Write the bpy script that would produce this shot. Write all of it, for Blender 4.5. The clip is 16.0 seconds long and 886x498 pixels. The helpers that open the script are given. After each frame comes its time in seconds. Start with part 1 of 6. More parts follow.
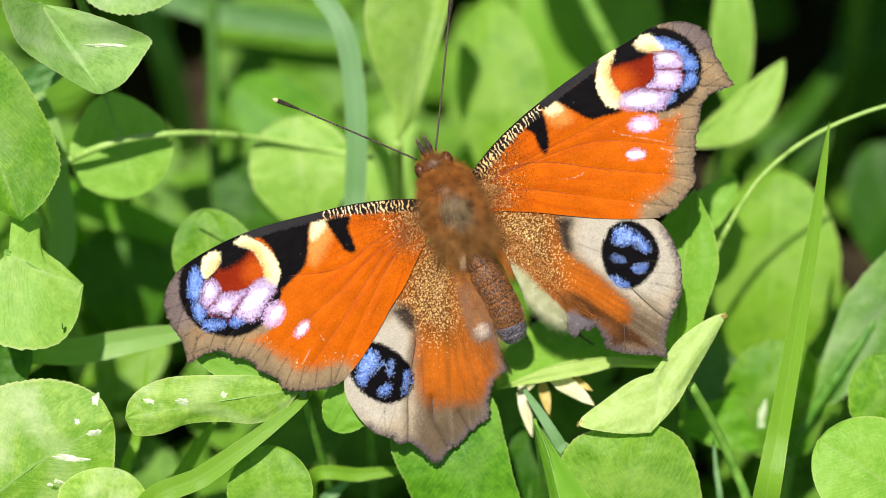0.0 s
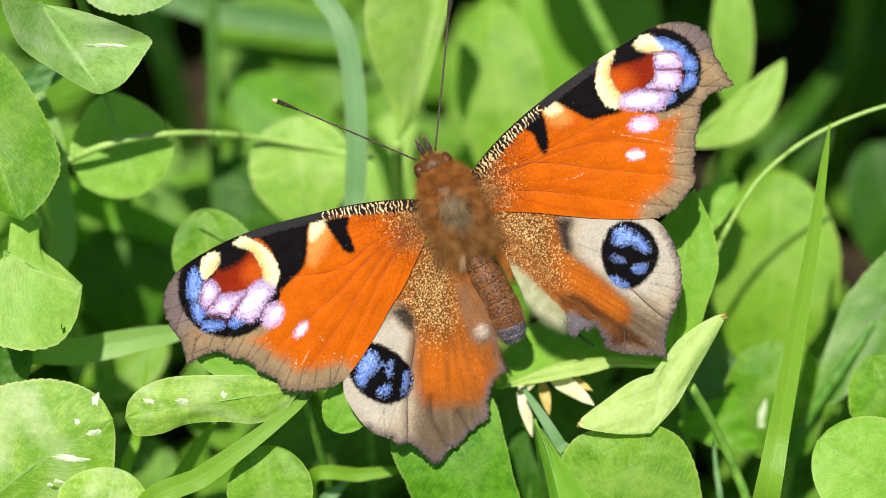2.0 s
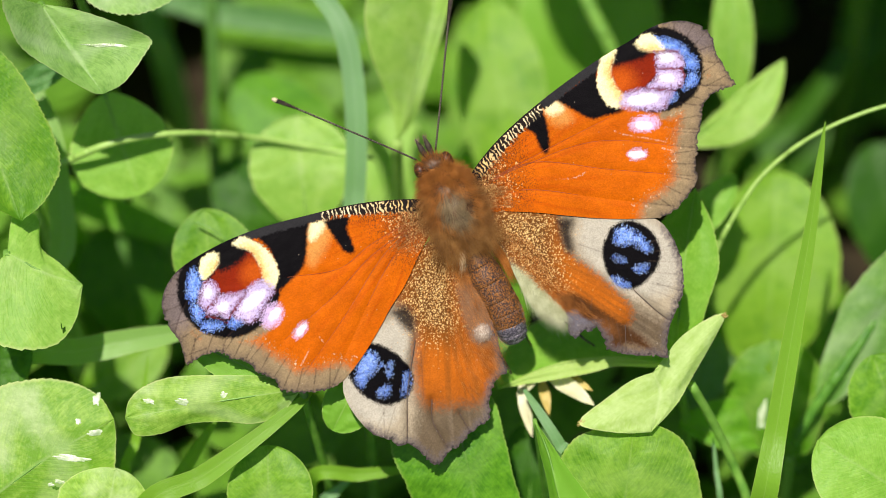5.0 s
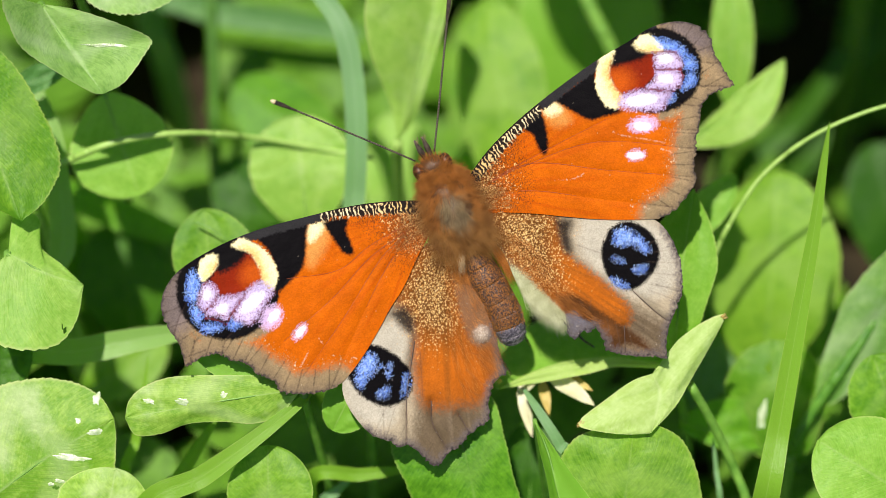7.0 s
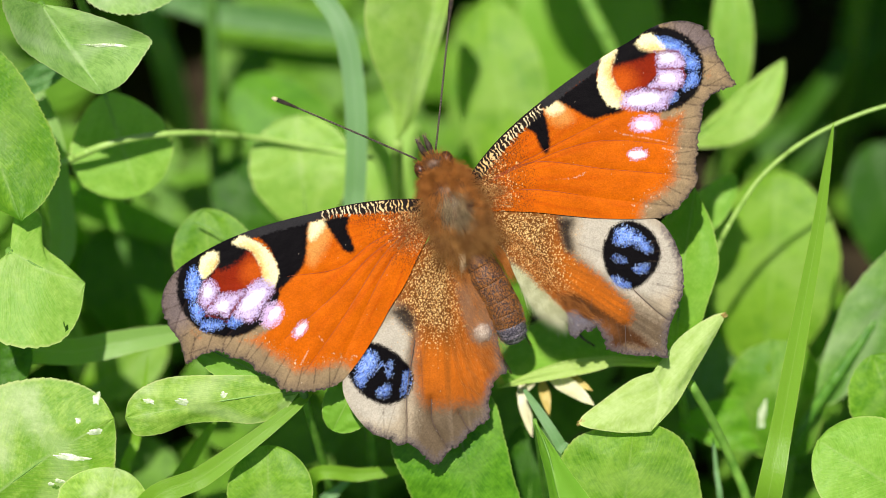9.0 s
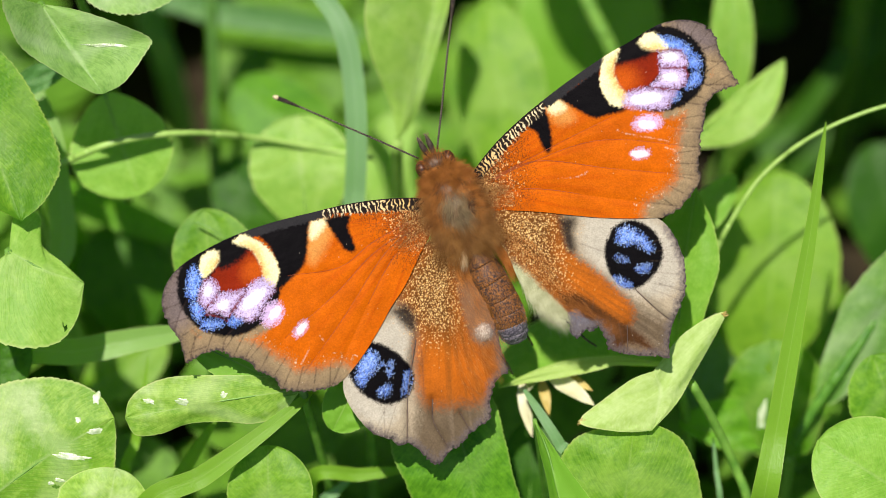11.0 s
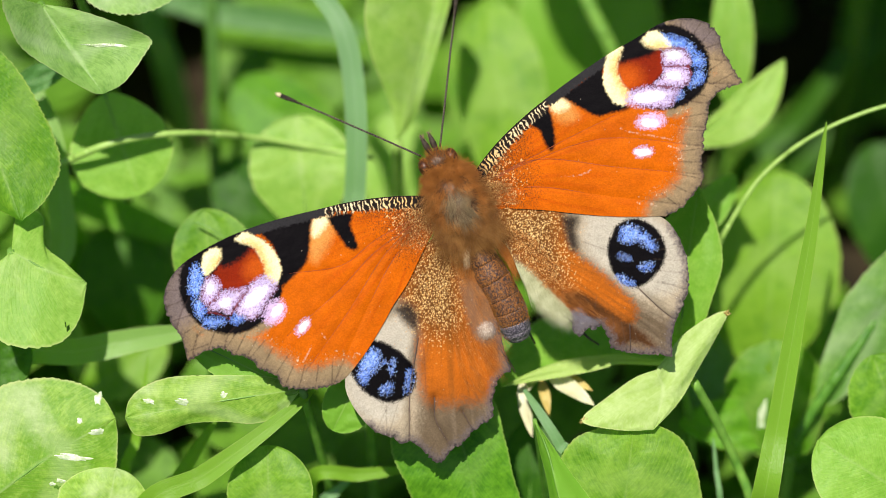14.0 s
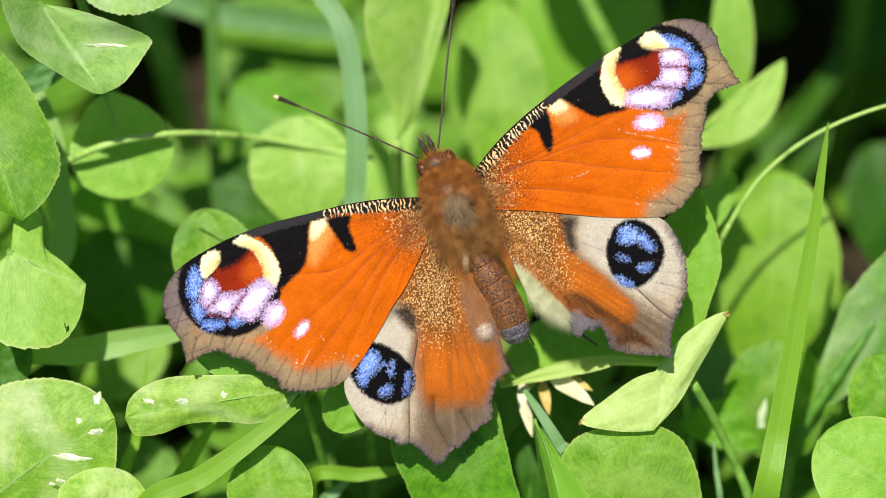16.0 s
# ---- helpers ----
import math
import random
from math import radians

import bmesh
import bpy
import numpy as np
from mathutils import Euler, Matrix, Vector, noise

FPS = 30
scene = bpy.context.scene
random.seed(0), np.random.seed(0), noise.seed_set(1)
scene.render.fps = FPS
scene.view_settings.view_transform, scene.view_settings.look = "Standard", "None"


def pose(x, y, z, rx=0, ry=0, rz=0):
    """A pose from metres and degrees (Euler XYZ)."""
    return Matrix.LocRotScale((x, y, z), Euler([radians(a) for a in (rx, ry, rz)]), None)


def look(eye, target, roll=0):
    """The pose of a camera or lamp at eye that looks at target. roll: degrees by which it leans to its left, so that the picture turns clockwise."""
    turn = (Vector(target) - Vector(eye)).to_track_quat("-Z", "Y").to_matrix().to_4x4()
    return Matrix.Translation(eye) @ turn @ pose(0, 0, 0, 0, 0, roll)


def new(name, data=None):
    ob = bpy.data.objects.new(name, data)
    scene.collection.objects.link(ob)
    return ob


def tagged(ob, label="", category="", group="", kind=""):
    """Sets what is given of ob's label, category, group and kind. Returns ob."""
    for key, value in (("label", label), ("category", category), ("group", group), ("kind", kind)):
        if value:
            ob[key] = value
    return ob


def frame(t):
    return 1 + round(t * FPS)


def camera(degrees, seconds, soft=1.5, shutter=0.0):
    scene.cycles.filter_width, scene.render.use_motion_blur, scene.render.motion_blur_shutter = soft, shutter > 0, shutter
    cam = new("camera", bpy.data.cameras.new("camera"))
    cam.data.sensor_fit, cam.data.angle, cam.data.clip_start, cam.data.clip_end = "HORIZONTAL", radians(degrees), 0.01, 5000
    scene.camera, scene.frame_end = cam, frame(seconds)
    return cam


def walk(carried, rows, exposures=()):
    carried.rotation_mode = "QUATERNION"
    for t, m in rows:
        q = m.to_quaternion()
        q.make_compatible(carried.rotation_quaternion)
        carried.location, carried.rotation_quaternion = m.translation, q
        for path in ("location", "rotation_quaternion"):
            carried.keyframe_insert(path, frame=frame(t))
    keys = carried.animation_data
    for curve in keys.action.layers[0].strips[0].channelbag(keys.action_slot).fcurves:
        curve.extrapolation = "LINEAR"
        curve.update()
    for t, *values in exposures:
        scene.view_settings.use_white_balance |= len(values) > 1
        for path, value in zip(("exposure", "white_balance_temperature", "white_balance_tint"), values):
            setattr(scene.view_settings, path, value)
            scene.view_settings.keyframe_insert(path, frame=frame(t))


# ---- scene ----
# The place: a peacock butterfly basking on white clover, seen from above at an arm's length.
MM = 0.001
TILT = 58.0
REACH = 0.29
CT, ST = math.cos(radians(TILT)), math.sin(radians(TILT))
PERCH = Vector((0.0, 0.0, 0.075))
EYE = PERCH + REACH * Vector((0, -CT, ST))

cam = camera(18, 16.0, soft=0.7)
# the clip's camera brightens and darkens a little by itself
LIGHT_METER = (
    (0, 0.25), (0.5, 0.27), (1, 0.30), (1.5, 0.27), (2, 0.23), (2.5, 0.30), (3, 0.33), (3.5, 0.36), (4, 0.25),
    (6.5, 0.12), (7, 0.16), (7.5, 0.38), (8, 0.30), (8.5, 0.12), (9, 0.16),
    (11.5, 0.09), (12, 0.02), (12.5, 0.07), (13, 0.14), (13.5, 0.14), (14, 0.16), (14.5, 0.21), (15, 0.41), (15.5, 0.34), (16, 0.25))
walk(cam, [(0, look(EYE, PERCH)), (16.0, look(EYE, PERCH))], LIGHT_METER)
cam.data.dof.use_dof = True
cam.data.dof.focus_distance = 0.2853
cam.data.dof.aperture_fstop = 11.5

# ---- sky, sun, exposure ----
SUN_TO = Vector((-0.14, -0.10, 0.985)).normalized()
sky_world = bpy.data.worlds.new("summer_sky")
scene.world = sky_world
sky_world.use_nodes = True
wn = sky_world.node_tree
sky = wn.nodes.new("ShaderNodeTexSky")
sky.sky_type = "NISHITA"
sky.sun_disc = False
sky.sun_elevation = math.asin(SUN_TO.z)
sky.sun_rotation = math.atan2(SUN_TO.x, SUN_TO.y)
wn.links.new(sky.outputs[0], wn.nodes["Background"].inputs[0])
wn.nodes["Background"].inputs[1].default_value = 0.072
sun = new("sun", bpy.data.lights.new("sun", "SUN"))
sun.data.energy = 5.0
sun.data.angle = radians(0.55)
sun.data.color = (1.0, 0.95, 0.86)
sun.matrix_world = look(PERCH + SUN_TO, PERCH)


# ---- small helpers ----
def world(p):
    """From the sward's tilted frame (millimetres across, up the slope, out of it) to the world."""
    u, v, w = p[0] * MM, p[1] * MM, p[2] * MM
    return Vector((PERCH.x + u, PERCH.y + v * ST - w * CT, PERCH.z + v * CT + w * ST))


def height(p):
    """Millimetres above the soil of a point of the sward's frame."""
    return 75.0 + p[1] * CT + p[2] * ST


def to_soil(p, du=0.0, dv=0.0):
    """The point of the soil below p, shifted by du, dv."""
    lam = height(p) + 1.5
    return (p[0] + du, p[1] - CT * lam + dv * ST, p[2] - ST * lam - dv * CT)


def spline(points, n):
    """n points along a Catmull-Rom curve."""
    P = np.array(points, float)
    P = np.vstack([2 * P[0] - P[1], P, 2 * P[-1] - P[-2]])
    out = []
    m = len(P) - 3
    for i in range(n):
        x = i / (n - 1) * m
        k = min(int(x), m - 1)
        f = x - k
        a, b, c, d = P[k:k + 4]
        out.append(0.5 * (2 * b + (c - a) * f + (2 * a - 5 * b + 4 * c - d) * f * f + (3 * b - a - 3 * c + d) * f ** 3))
    return np.array(out)


def mesh_of(name, verts, faces, material, uv=None, smooth=True):
    me = bpy.data.meshes.new(name)
    me.from_pydata([tuple(v) for v in verts], [], [tuple(f) for f in faces])
    if uv is not None:
        layer = me.uv_layers.new(name="UVMap")
        idx = np.empty(len(me.loops), dtype=np.int32)
        me.loops.foreach_get("vertex_index", idx)
        layer.data.foreach_set("uv", np.asarray(uv, dtype=np.float32)[idx].ravel())
    if smooth:
        me.polygons.foreach_set("use_smooth", [True] * len(me.polygons))
    me.materials.append(material)
    me.update()
    return me


def part(name, me, parent, label="", place=None):
    ob = new(name, me)
    ob.parent = parent
    if place is not None:
        ob.matrix_basis = place
    if label:
        ob["label"] = label
    return ob


def tube_geo(points, radii, sides=8):
    """A round tube along points (any frame), closed at both ends."""
    P = np.asarray(points, float)
    n = len(P)
    T = np.gradient(P, axis=0)
    T /= np.linalg.norm(T, axis=1)[:, None] + 1e-12
    ref = np.array([0.31, 0.17, 0.93])
    A = np.cross(T, ref)
    A /= np.linalg.norm(A, axis=1)[:, None] + 1e-12
    Bn = np.cross(T, A)
    verts, faces = [], []
    for i in range(n):
        for k in range(sides):
            a = 2 * math.pi * k / sides
            verts.append(P[i] + radii[i] * (math.cos(a) * A[i] + math.sin(a) * Bn[i]))
    for i in range(n - 1):
        for k in range(sides):
            k2 = (k + 1) % sides
            faces.append((i * sides + k, i * sides + k2, (i + 1) * sides + k2, (i + 1) * sides + k))
    faces.append(tuple(reversed(range(sides))))
    faces.append(tuple((n - 1) * sides + k for k in range(sides)))
    return verts, faces


TABLE = np.random.RandomState(7).rand(64, 64)


def value_noise(x, y):
    xi, yi = np.floor(x).astype(int), np.floor(y).astype(int)
    fx, fy = x - xi, y - yi
    fx, fy = fx * fx * (3 - 2 * fx), fy * fy * (3 - 2 * fy)
    g = lambda i, j: TABLE[(xi + i) % 64, (yi + j) % 64]
    return (g(0, 0) * (1 - fx) + g(1, 0) * fx) * (1 - fy) + (g(0, 1) * (1 - fx) + g(1, 1) * fx) * fy


def fbm(x, y, octaves=3):
    tot, amp, norm = 0, 1.0, 0
    for o in range(octaves):
        tot = tot + amp * value_noise(x * 2 ** o + 17.3 * o, y * 2 ** o + 5.1 * o)
        norm += amp
        amp *= 0.5
    return tot / norm


# ---- materials ----
def material(name):
    m = bpy.data.materials.new(name)
    m.use_nodes = True
    t = m.node_tree
    return m, t, t.nodes["Principled BSDF"], lambda k: t.nodes.new("ShaderNode" + k), t.links.new


def ramp_of(node, stops):
    r = node.color_ramp
    while len(r.elements) < len(stops):
        r.elements.new(0.5)
    for e, (p, c) in zip(r.elements, stops):
        e.position, e.color = p, (*c, 1)


def leaf_material(name, dark, light, pale, chevron=0.0, rough=0.50, veins=0.5, through_light=0.35, mottle=0.5, parallel=False, patch=0.0):
    """Thin living leaf: fine slanting side veins, midrib, mottling, a pale crescent, light through the blade."""
    m, t, bsdf, node, link = material(name)
    uv = node("UVMap")
    uv.uv_map = "UVMap"
    sep = node("SeparateXYZ")
    link(uv.outputs[0], sep.inputs[0])
    across = node("Math"); across.operation = "ABSOLUTE"
    link(sep.outputs[1], across.inputs[0])
    # side veins run out and forward
    slant = node("Math"); slant.operation = "MULTIPLY_ADD"
    link(across.outputs[0], slant.inputs[0]); slant.inputs[1].default_value = -0.34
    link(sep.outputs[0], slant.inputs[2])
    co = node("TexCoord")
    wob = node("TexNoise"); wob.inputs["Scale"].default_value = 350.0; wob.inputs["Detail"].default_value = 3.0
    link(co.outputs["Object"], wob.inputs["Vector"])
    wadd = node("Math"); wadd.operation = "MULTIPLY_ADD"
    link(wob.outputs[0], wadd.inputs[0]); wadd.inputs[1].default_value = 0.05
    link(slant.outputs[0], wadd.inputs[2])
    freq = node("Math"); freq.operation = "MULTIPLY"; freq.inputs[1].default_value = 175.0
    link(wadd.outputs[0], freq.inputs[0])
    wave = node("Math"); wave.operation = "SINE"
    link(freq.outputs[0], wave.inputs[0])
    # fibrous streaks along the side veins
    cxyz = node("CombineXYZ")
    s1 = node("Math"); s1.operation = "MULTIPLY"; s1.inputs[1].default_value = 70.0
    if parallel:
        s1.inputs[1].default_value = 9.0
    link(sep.outputs[1] if parallel else slant.outputs[0], s1.inputs[0]); link(s1.outputs[0], cxyz.inputs[0])
    s2 = node("Math"); s2.operation = "MULTIPLY"; s2.inputs[1].default_value = 5.0
    link(sep.outputs[0] if parallel else sep.outputs[1], s2.inputs[0]); link(s2.outputs[0], cxyz.inputs[1])
    streak = node("TexNoise"); streak.inputs["Scale"].default_value = 1.0; streak.inputs["Detail"].default_value = 3.0
    link(cxyz.outputs[0], streak.inputs["Vector"])
    vein = node("MapRange"); vein.inputs[1].default_value = 0.55; vein.inputs[2].default_value = 1.0
    link(wave.outputs[0], vein.inputs[0])
    rib = node("MapRange"); rib.inputs[1].default_value = 0.045; rib.inputs[2].default_value = 0.0
    link(across.outputs[0], rib.inputs[0])
    big = node("TexNoise"); big.inputs["Scale"].default_value = 240.0; big.inputs["Detail"].default_value = 4.0
    link(co.outputs["Object"], big.inputs["Vector"])
    fine = node("TexNoise"); fine.inputs["Scale"].default_value = 2600.0; fine.inputs["Detail"].default_value = 2.0
    link(co.outputs["Object"], fine.inputs["Vector"])
    info = node("ObjectInfo")
    mixv = node("Math"); mixv.operation = "MULTIPLY_ADD"; mixv.inputs[1].default_value = mottle
    link(big.outputs[0], mixv.inputs[0])
    rnd = node("Math"); rnd.operation = "MULTIPLY"; rnd.inputs[1].default_value = 0.35
    link(info.outputs["Random"], rnd.inputs[0])
    link(rnd.outputs[0], mixv.inputs[2])
    med = node("TexNoise"); med.inputs["Scale"].default_value = 800.0; med.inputs["Detail"].default_value = 4.0
    link(co.outputs["Object"], med.inputs["Vector"])
    f0 = node("Math"); f0.operation = "MULTIPLY_ADD"; f0.inputs[1].default_value = 0.42
    link(streak.outputs[0], f0.inputs[0]); link(mixv.outputs[0], f0.inputs[2])
    f1 = node("Math"); f1.operation = "MULTIPLY_ADD"; f1.inputs[1].default_value = 0.12 if parallel else 0.55
    link(med.outputs[0], f1.inputs[0]); link(f0.outputs[0], f1.inputs[2])
    f2 = node("Math"); f2.operation = "MULTIPLY_ADD"; f2.inputs[1].default_value = 0.35
    link(fine.outputs[0], f2.inputs[0]); link(f1.outputs[0], f2.inputs[2])
    fin = node("Math"); fin.operation = "SUBTRACT"; fin.inputs[1].default_value = 0.585
    link(f2.outputs[0], fin.inputs[0])
    ramp = node("ValToRGB")
    ramp_of(ramp, [(0.34, dark), (0.68, light)])
    link(fin.outputs[0], ramp.inputs[0])
    # lighter veins and midrib
    vm = node("Math"); vm.operation = "MULTIPLY"; vm.inputs[1].default_value = 0.06 * veins
    link(vein.outputs[0], vm.inputs[0])
    vmax = node("Math"); vmax.operation = "MAXIMUM"
    ribm = node("Math"); ribm.operation = "MULTIPLY"; ribm.inputs[1].default_value = 0.55 * veins
    link(rib.outputs[0], ribm.inputs[0])
    link(vm.outputs[0], vmax.inputs[0]); link(ribm.outputs[0], vmax.inputs[1])
    # pale crescent of white clover
    ch = node("Math"); ch.operation = "MULTIPLY_ADD"; ch.inputs[1].default_value = 0.30
    link(across.outputs[0], ch.inputs[0]); link(sep.outputs[0], ch.inputs[2])
    chn = node("Math"); chn.operation = "MULTIPLY_ADD"; chn.inputs[1].default_value = 0.22
    link(big.outputs[0], chn.inputs[0]); link(ch.outputs[0], chn.inputs[2])
    chd = node("Math"); chd.operation = "SUBTRACT"; chd.inputs[1].default_value = 0.72
    link(chn.outputs[0], chd.inputs[0])
    cha = node("Math"); cha.operation = "ABSOLUTE"
    link(chd.outputs[0], cha.inputs[0])
    chm = node("MapRange"); chm.inputs[1].default_value = 0.13; chm.inputs[2].default_value = 0.03
    chm.inputs[4].default_value = chevron
    link(cha.outputs[0], chm.inputs[0])
    chmax = node("Math"); chmax.operation = "MAXIMUM"
    link(vmax.outputs[0], chmax.inputs[0]); link(chm.outputs[0], chmax.inputs[1])
    mix = node("Mix"); mix.data_type = "RGBA"
    link(chmax.outputs[0], mix.inputs["Factor"])
    link(ramp.outputs[0], mix.inputs["A"]); mix.inputs["B"].default_value = (*pale, 1)
    # worn pale patches
    wn = node("TexNoise"); wn.inputs["Scale"].default_value = 150.0; wn.inputs["Detail"].default_value = 6.0; wn.inputs["Roughness"].default_value = 0.65
    link(co.outputs["Object"], wn.inputs["Vector"])
    wm = node("MapRange"); wm.inputs[1].default_value = 0.50; wm.inputs[2].default_value = 0.68; wm.inputs[4].default_value = patch
    link(wn.outputs[0], wm.inputs[0])
    worn = node("Mix"); worn.data_type = "RGBA"
    link(wm.outputs[0], worn.inputs["Factor"])
    link(mix.outputs["Result"], worn.inputs["A"]); worn.inputs["B"].default_value = (*pale, 1)
    mix = worn
    # dry, paler rim
    rim = node("MapRange"); rim.inputs[1].default_value = 0.955; rim.inputs[2].default_value = 1.0; rim.inputs[4].default_value = 0.55
    link(across.outputs[0], rim.inputs[0])
    rimmed = node("Mix"); rimmed.data_type = "RGBA"
    link(rim.outputs[0], rimmed.inputs["Factor"])
    link(mix.outputs["Result"], rimmed.inputs["A"]); rimmed.inputs["B"].default_value = (pale[0] * 1.1, pale[1] * 0.95, pale[2] * 0.8, 1)
    mix = rimmed
    bump = node("Bump"); bump.inputs["Strength"].default_value = 0.35; bump.inputs["Distance"].default_value = 0.00014
    hsum = node("Math"); hsum.operation = "MULTIPLY_ADD"; hsum.inputs[1].default_value = -0.2
    link(vein.outputs[0], hsum.inputs[0]); link(fine.outputs[0], hsum.inputs[2])
    hs2 = node("Math"); hs2.operation = "MULTIPLY_ADD"; hs2.inputs[1].default_value = 1.2 if parallel else 2.2
    link(streak.outputs[0] if parallel else med.outputs[0], hs2.inputs[0]); link(hsum.outputs[0], hs2.inputs[2])
    link(hs2.outputs[0], bump.inputs["Height"])
    link(mix.outputs["Result"], bsdf.inputs["Base Color"])
    link(bump.outputs[0], bsdf.inputs["Normal"])
    bsdf.inputs["Roughness"].default_value = rough
    bsdf.inputs["Specular IOR Level"].default_value = 0.30
    trans = node("BsdfTranslucent")
    warm = node("Mix"); warm.data_type = "RGBA"; warm.blend_type = "MULTIPLY"
    warm.inputs["Factor"].default_value = 1.0
    link(mix.outputs["Result"], warm.inputs["A"]); warm.inputs["B"].default_value = (1.3, 1.36, 0.36, 1)
    link(warm.outputs["Result"], trans.inputs[0])
    shader = node("MixShader"); shader.inputs[0].default_value = through_light
    link(bsdf.outputs[0], shader.inputs[1]); link(trans.outputs[0], shader.inputs[2])
    link(shader.outputs[0], t.nodes["Material Output"].inputs[0])
    return m


CLOVER = leaf_material("clover_green", (0.0995, 0.267, 0.00859), (0.239, 0.451, 0.0322), (0.40, 0.55, 0.16), 0.22, patch=0.25)
CLOVER_PALE = leaf_material("clover_pale", (0.19, 0.39, 0.028), (0.42, 0.62, 0.10), (0.66, 0.76, 0.40), 0.30, patch=0.6)
CLOVER_YOUNG = leaf_material("clover_young", (0.205, 0.444, 0.0351), (0.323, 0.564, 0.0773), (0.50, 0.65, 0.24), 0.0, mottle=0.3, patch=0.12)
CLOVER_SOFT = leaf_material("clover_soft_green", (0.244, 0.474, 0.0562), (0.391, 0.605, 0.112), (0.58, 0.70, 0.34), 0.0, mottle=0.4, patch=0.3)
CLOVER_GREY = leaf_material("clover_grey_green", (0.168, 0.356, 0.0661), (0.346, 0.551, 0.151), (0.60, 0.70, 0.46), 0.3, patch=0.35)
CLOVER_BRIGHT = leaf_material("clover_bright", (0.45, 0.62, 0.15), (0.60, 0.74, 0.29), (0.72, 0.80, 0.46), 0.0, mottle=0.35)
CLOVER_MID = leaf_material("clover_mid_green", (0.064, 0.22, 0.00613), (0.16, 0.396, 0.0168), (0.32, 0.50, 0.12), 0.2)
# darker copy of the clover green, with shade put into the leaf colour
CLOVER_SHADE_DARK = leaf_material("clover_shade_dark", (0.028, 0.11, 0.00328), (0.07, 0.2, 0.0082), (0.12, 0.27, 0.03), 0.1)
CLOVER_BLUE = leaf_material("clover_bluish", (0.09, 0.23, 0.0574), (0.19, 0.36, 0.123), (0.40, 0.52, 0.34), 0.0)
GRASS = leaf_material("grass_green", (0.212, 0.413, 0.0289), (0.363, 0.575, 0.0827), (0.48, 0.65, 0.20), 0.0, rough=0.38, parallel=True, mottle=0.2)
GRASS_PALE = leaf_material("grass_pale", (0.26, 0.45, 0.107), (0.44, 0.6, 0.213), (0.60, 0.70, 0.44), 0.0, rough=0.38, parallel=True, mottle=0.2)
GRASS_BLUE = leaf_material("grass_bluish", (0.21, 0.39, 0.164), (0.38, 0.55, 0.279), (0.50, 0.62, 0.46), 0.0, rough=0.38, parallel=True, mottle=0.2)


def plain_material(name, dark, light, scale, rough=0.6, bump=0.3, spec=0.4, island=0.0, low=0.3, high=0.7):
    """Mottled surface at a given grain; island: how much each loose piece differs."""
    m, t, bsdf, node, link = material(name)
    co = node("TexCoord")
    nz = node("TexNoise"); nz.inputs["Scale"].default_value = scale; nz.inputs["Detail"].default_value = 4.0
    link(co.outputs["Object"], nz.inputs["Vector"])
    ramp = node("ValToRGB"); ramp_of(ramp, [(low, dark), (high, light)])
    geo = node("NewGeometry")
    mr = node("Math"); mr.operation = "MULTIPLY_ADD"; mr.inputs[1].default_value = island
    link(geo.outputs["Random Per Island"], mr.inputs[0])
    sh = node("Math"); sh.operation = "SUBTRACT"; sh.inputs[1].default_value = island * 0.5
    link(nz.outputs[0], sh.inputs[0]); link(sh.outputs[0], mr.inputs[2])
    link(mr.outputs[0], ramp.inputs[0])
    link(ramp.outputs[0], bsdf.inputs["Base Color"])
    bp = node("Bump"); bp.inputs["Strength"].default_value = bump; bp.inputs["Distance"].default_value = 0.3 / scale
    link(nz.outputs[0], bp.inputs["Height"]); link(bp.outputs[0], bsdf.inputs["Normal"])
    bsdf.inputs["Roughness"].default_value = rough
    bsdf.inputs["Specular IOR Level"].default_value = spec
    return m


STEM = plain_material("petiole_green", (0.10, 0.24, 0.03), (0.20, 0.38, 0.06), 700, 0.4)
STEM_PALE = plain_material("petiole_pale_green", (0.26, 0.43, 0.08), (0.38, 0.56, 0.14), 700, 0.4)
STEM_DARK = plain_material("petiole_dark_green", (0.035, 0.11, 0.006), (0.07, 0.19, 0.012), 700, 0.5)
STEM_DEEP = plain_material("petiole_deep_green", (0.05, 0.16, 0.015), (0.11, 0.26, 0.03), 700, 0.4)
TURF = plain_material("far_turf", (0.010, 0.020, 0.004), (0.045, 0.10, 0.015), 45, 0.9, 0.8, 0.2)
SOIL = plain_material("dark_soil", (0.010, 0.008, 0.004), (0.040, 0.028, 0.014), 160, 0.9, 0.8, 0.2)
LITTER = plain_material("dead_leaf_brown", (0.045, 0.026, 0.010), (0.13, 0.075, 0.030), 300, 0.8, 0.5, 0.2, 0.5)
UNDER = leaf_material("undergrowth_green", (0.050, 0.150, 0.009), (0.17, 0.36, 0.028), (0.2, 0.38, 0.08), 0.0)
PETAL = plain_material("faded_petal_cream", (0.50, 0.46, 0.26), (0.70, 0.66, 0.48), 400, 0.6)
PETAL_BROWN = plain_material("faded_petal_tan", (0.42, 0.30, 0.08), (0.58, 0.45, 0.16), 400, 0.6)
# dried skin of eaten places, also the painted glint on a leaf crease
SCAR_GLINT = plain_material("dry_skin_and_glint", (0.30, 0.42, 0.16), (0.76, 0.80, 0.62), 1300, 0.3, 0.8, 0.5)
FUR_RUST = plain_material("fur_rust_brown", (0.27, 0.090, 0.012), (0.56, 0.22, 0.045), 900, 0.6, 0.1, 0.3, 0.30)
FUR_TAWNY = plain_material("fur_tawny", (0.22, 0.088, 0.018), (0.47, 0.23, 0.062), 900, 0.6, 0.1, 0.3, 0.35)
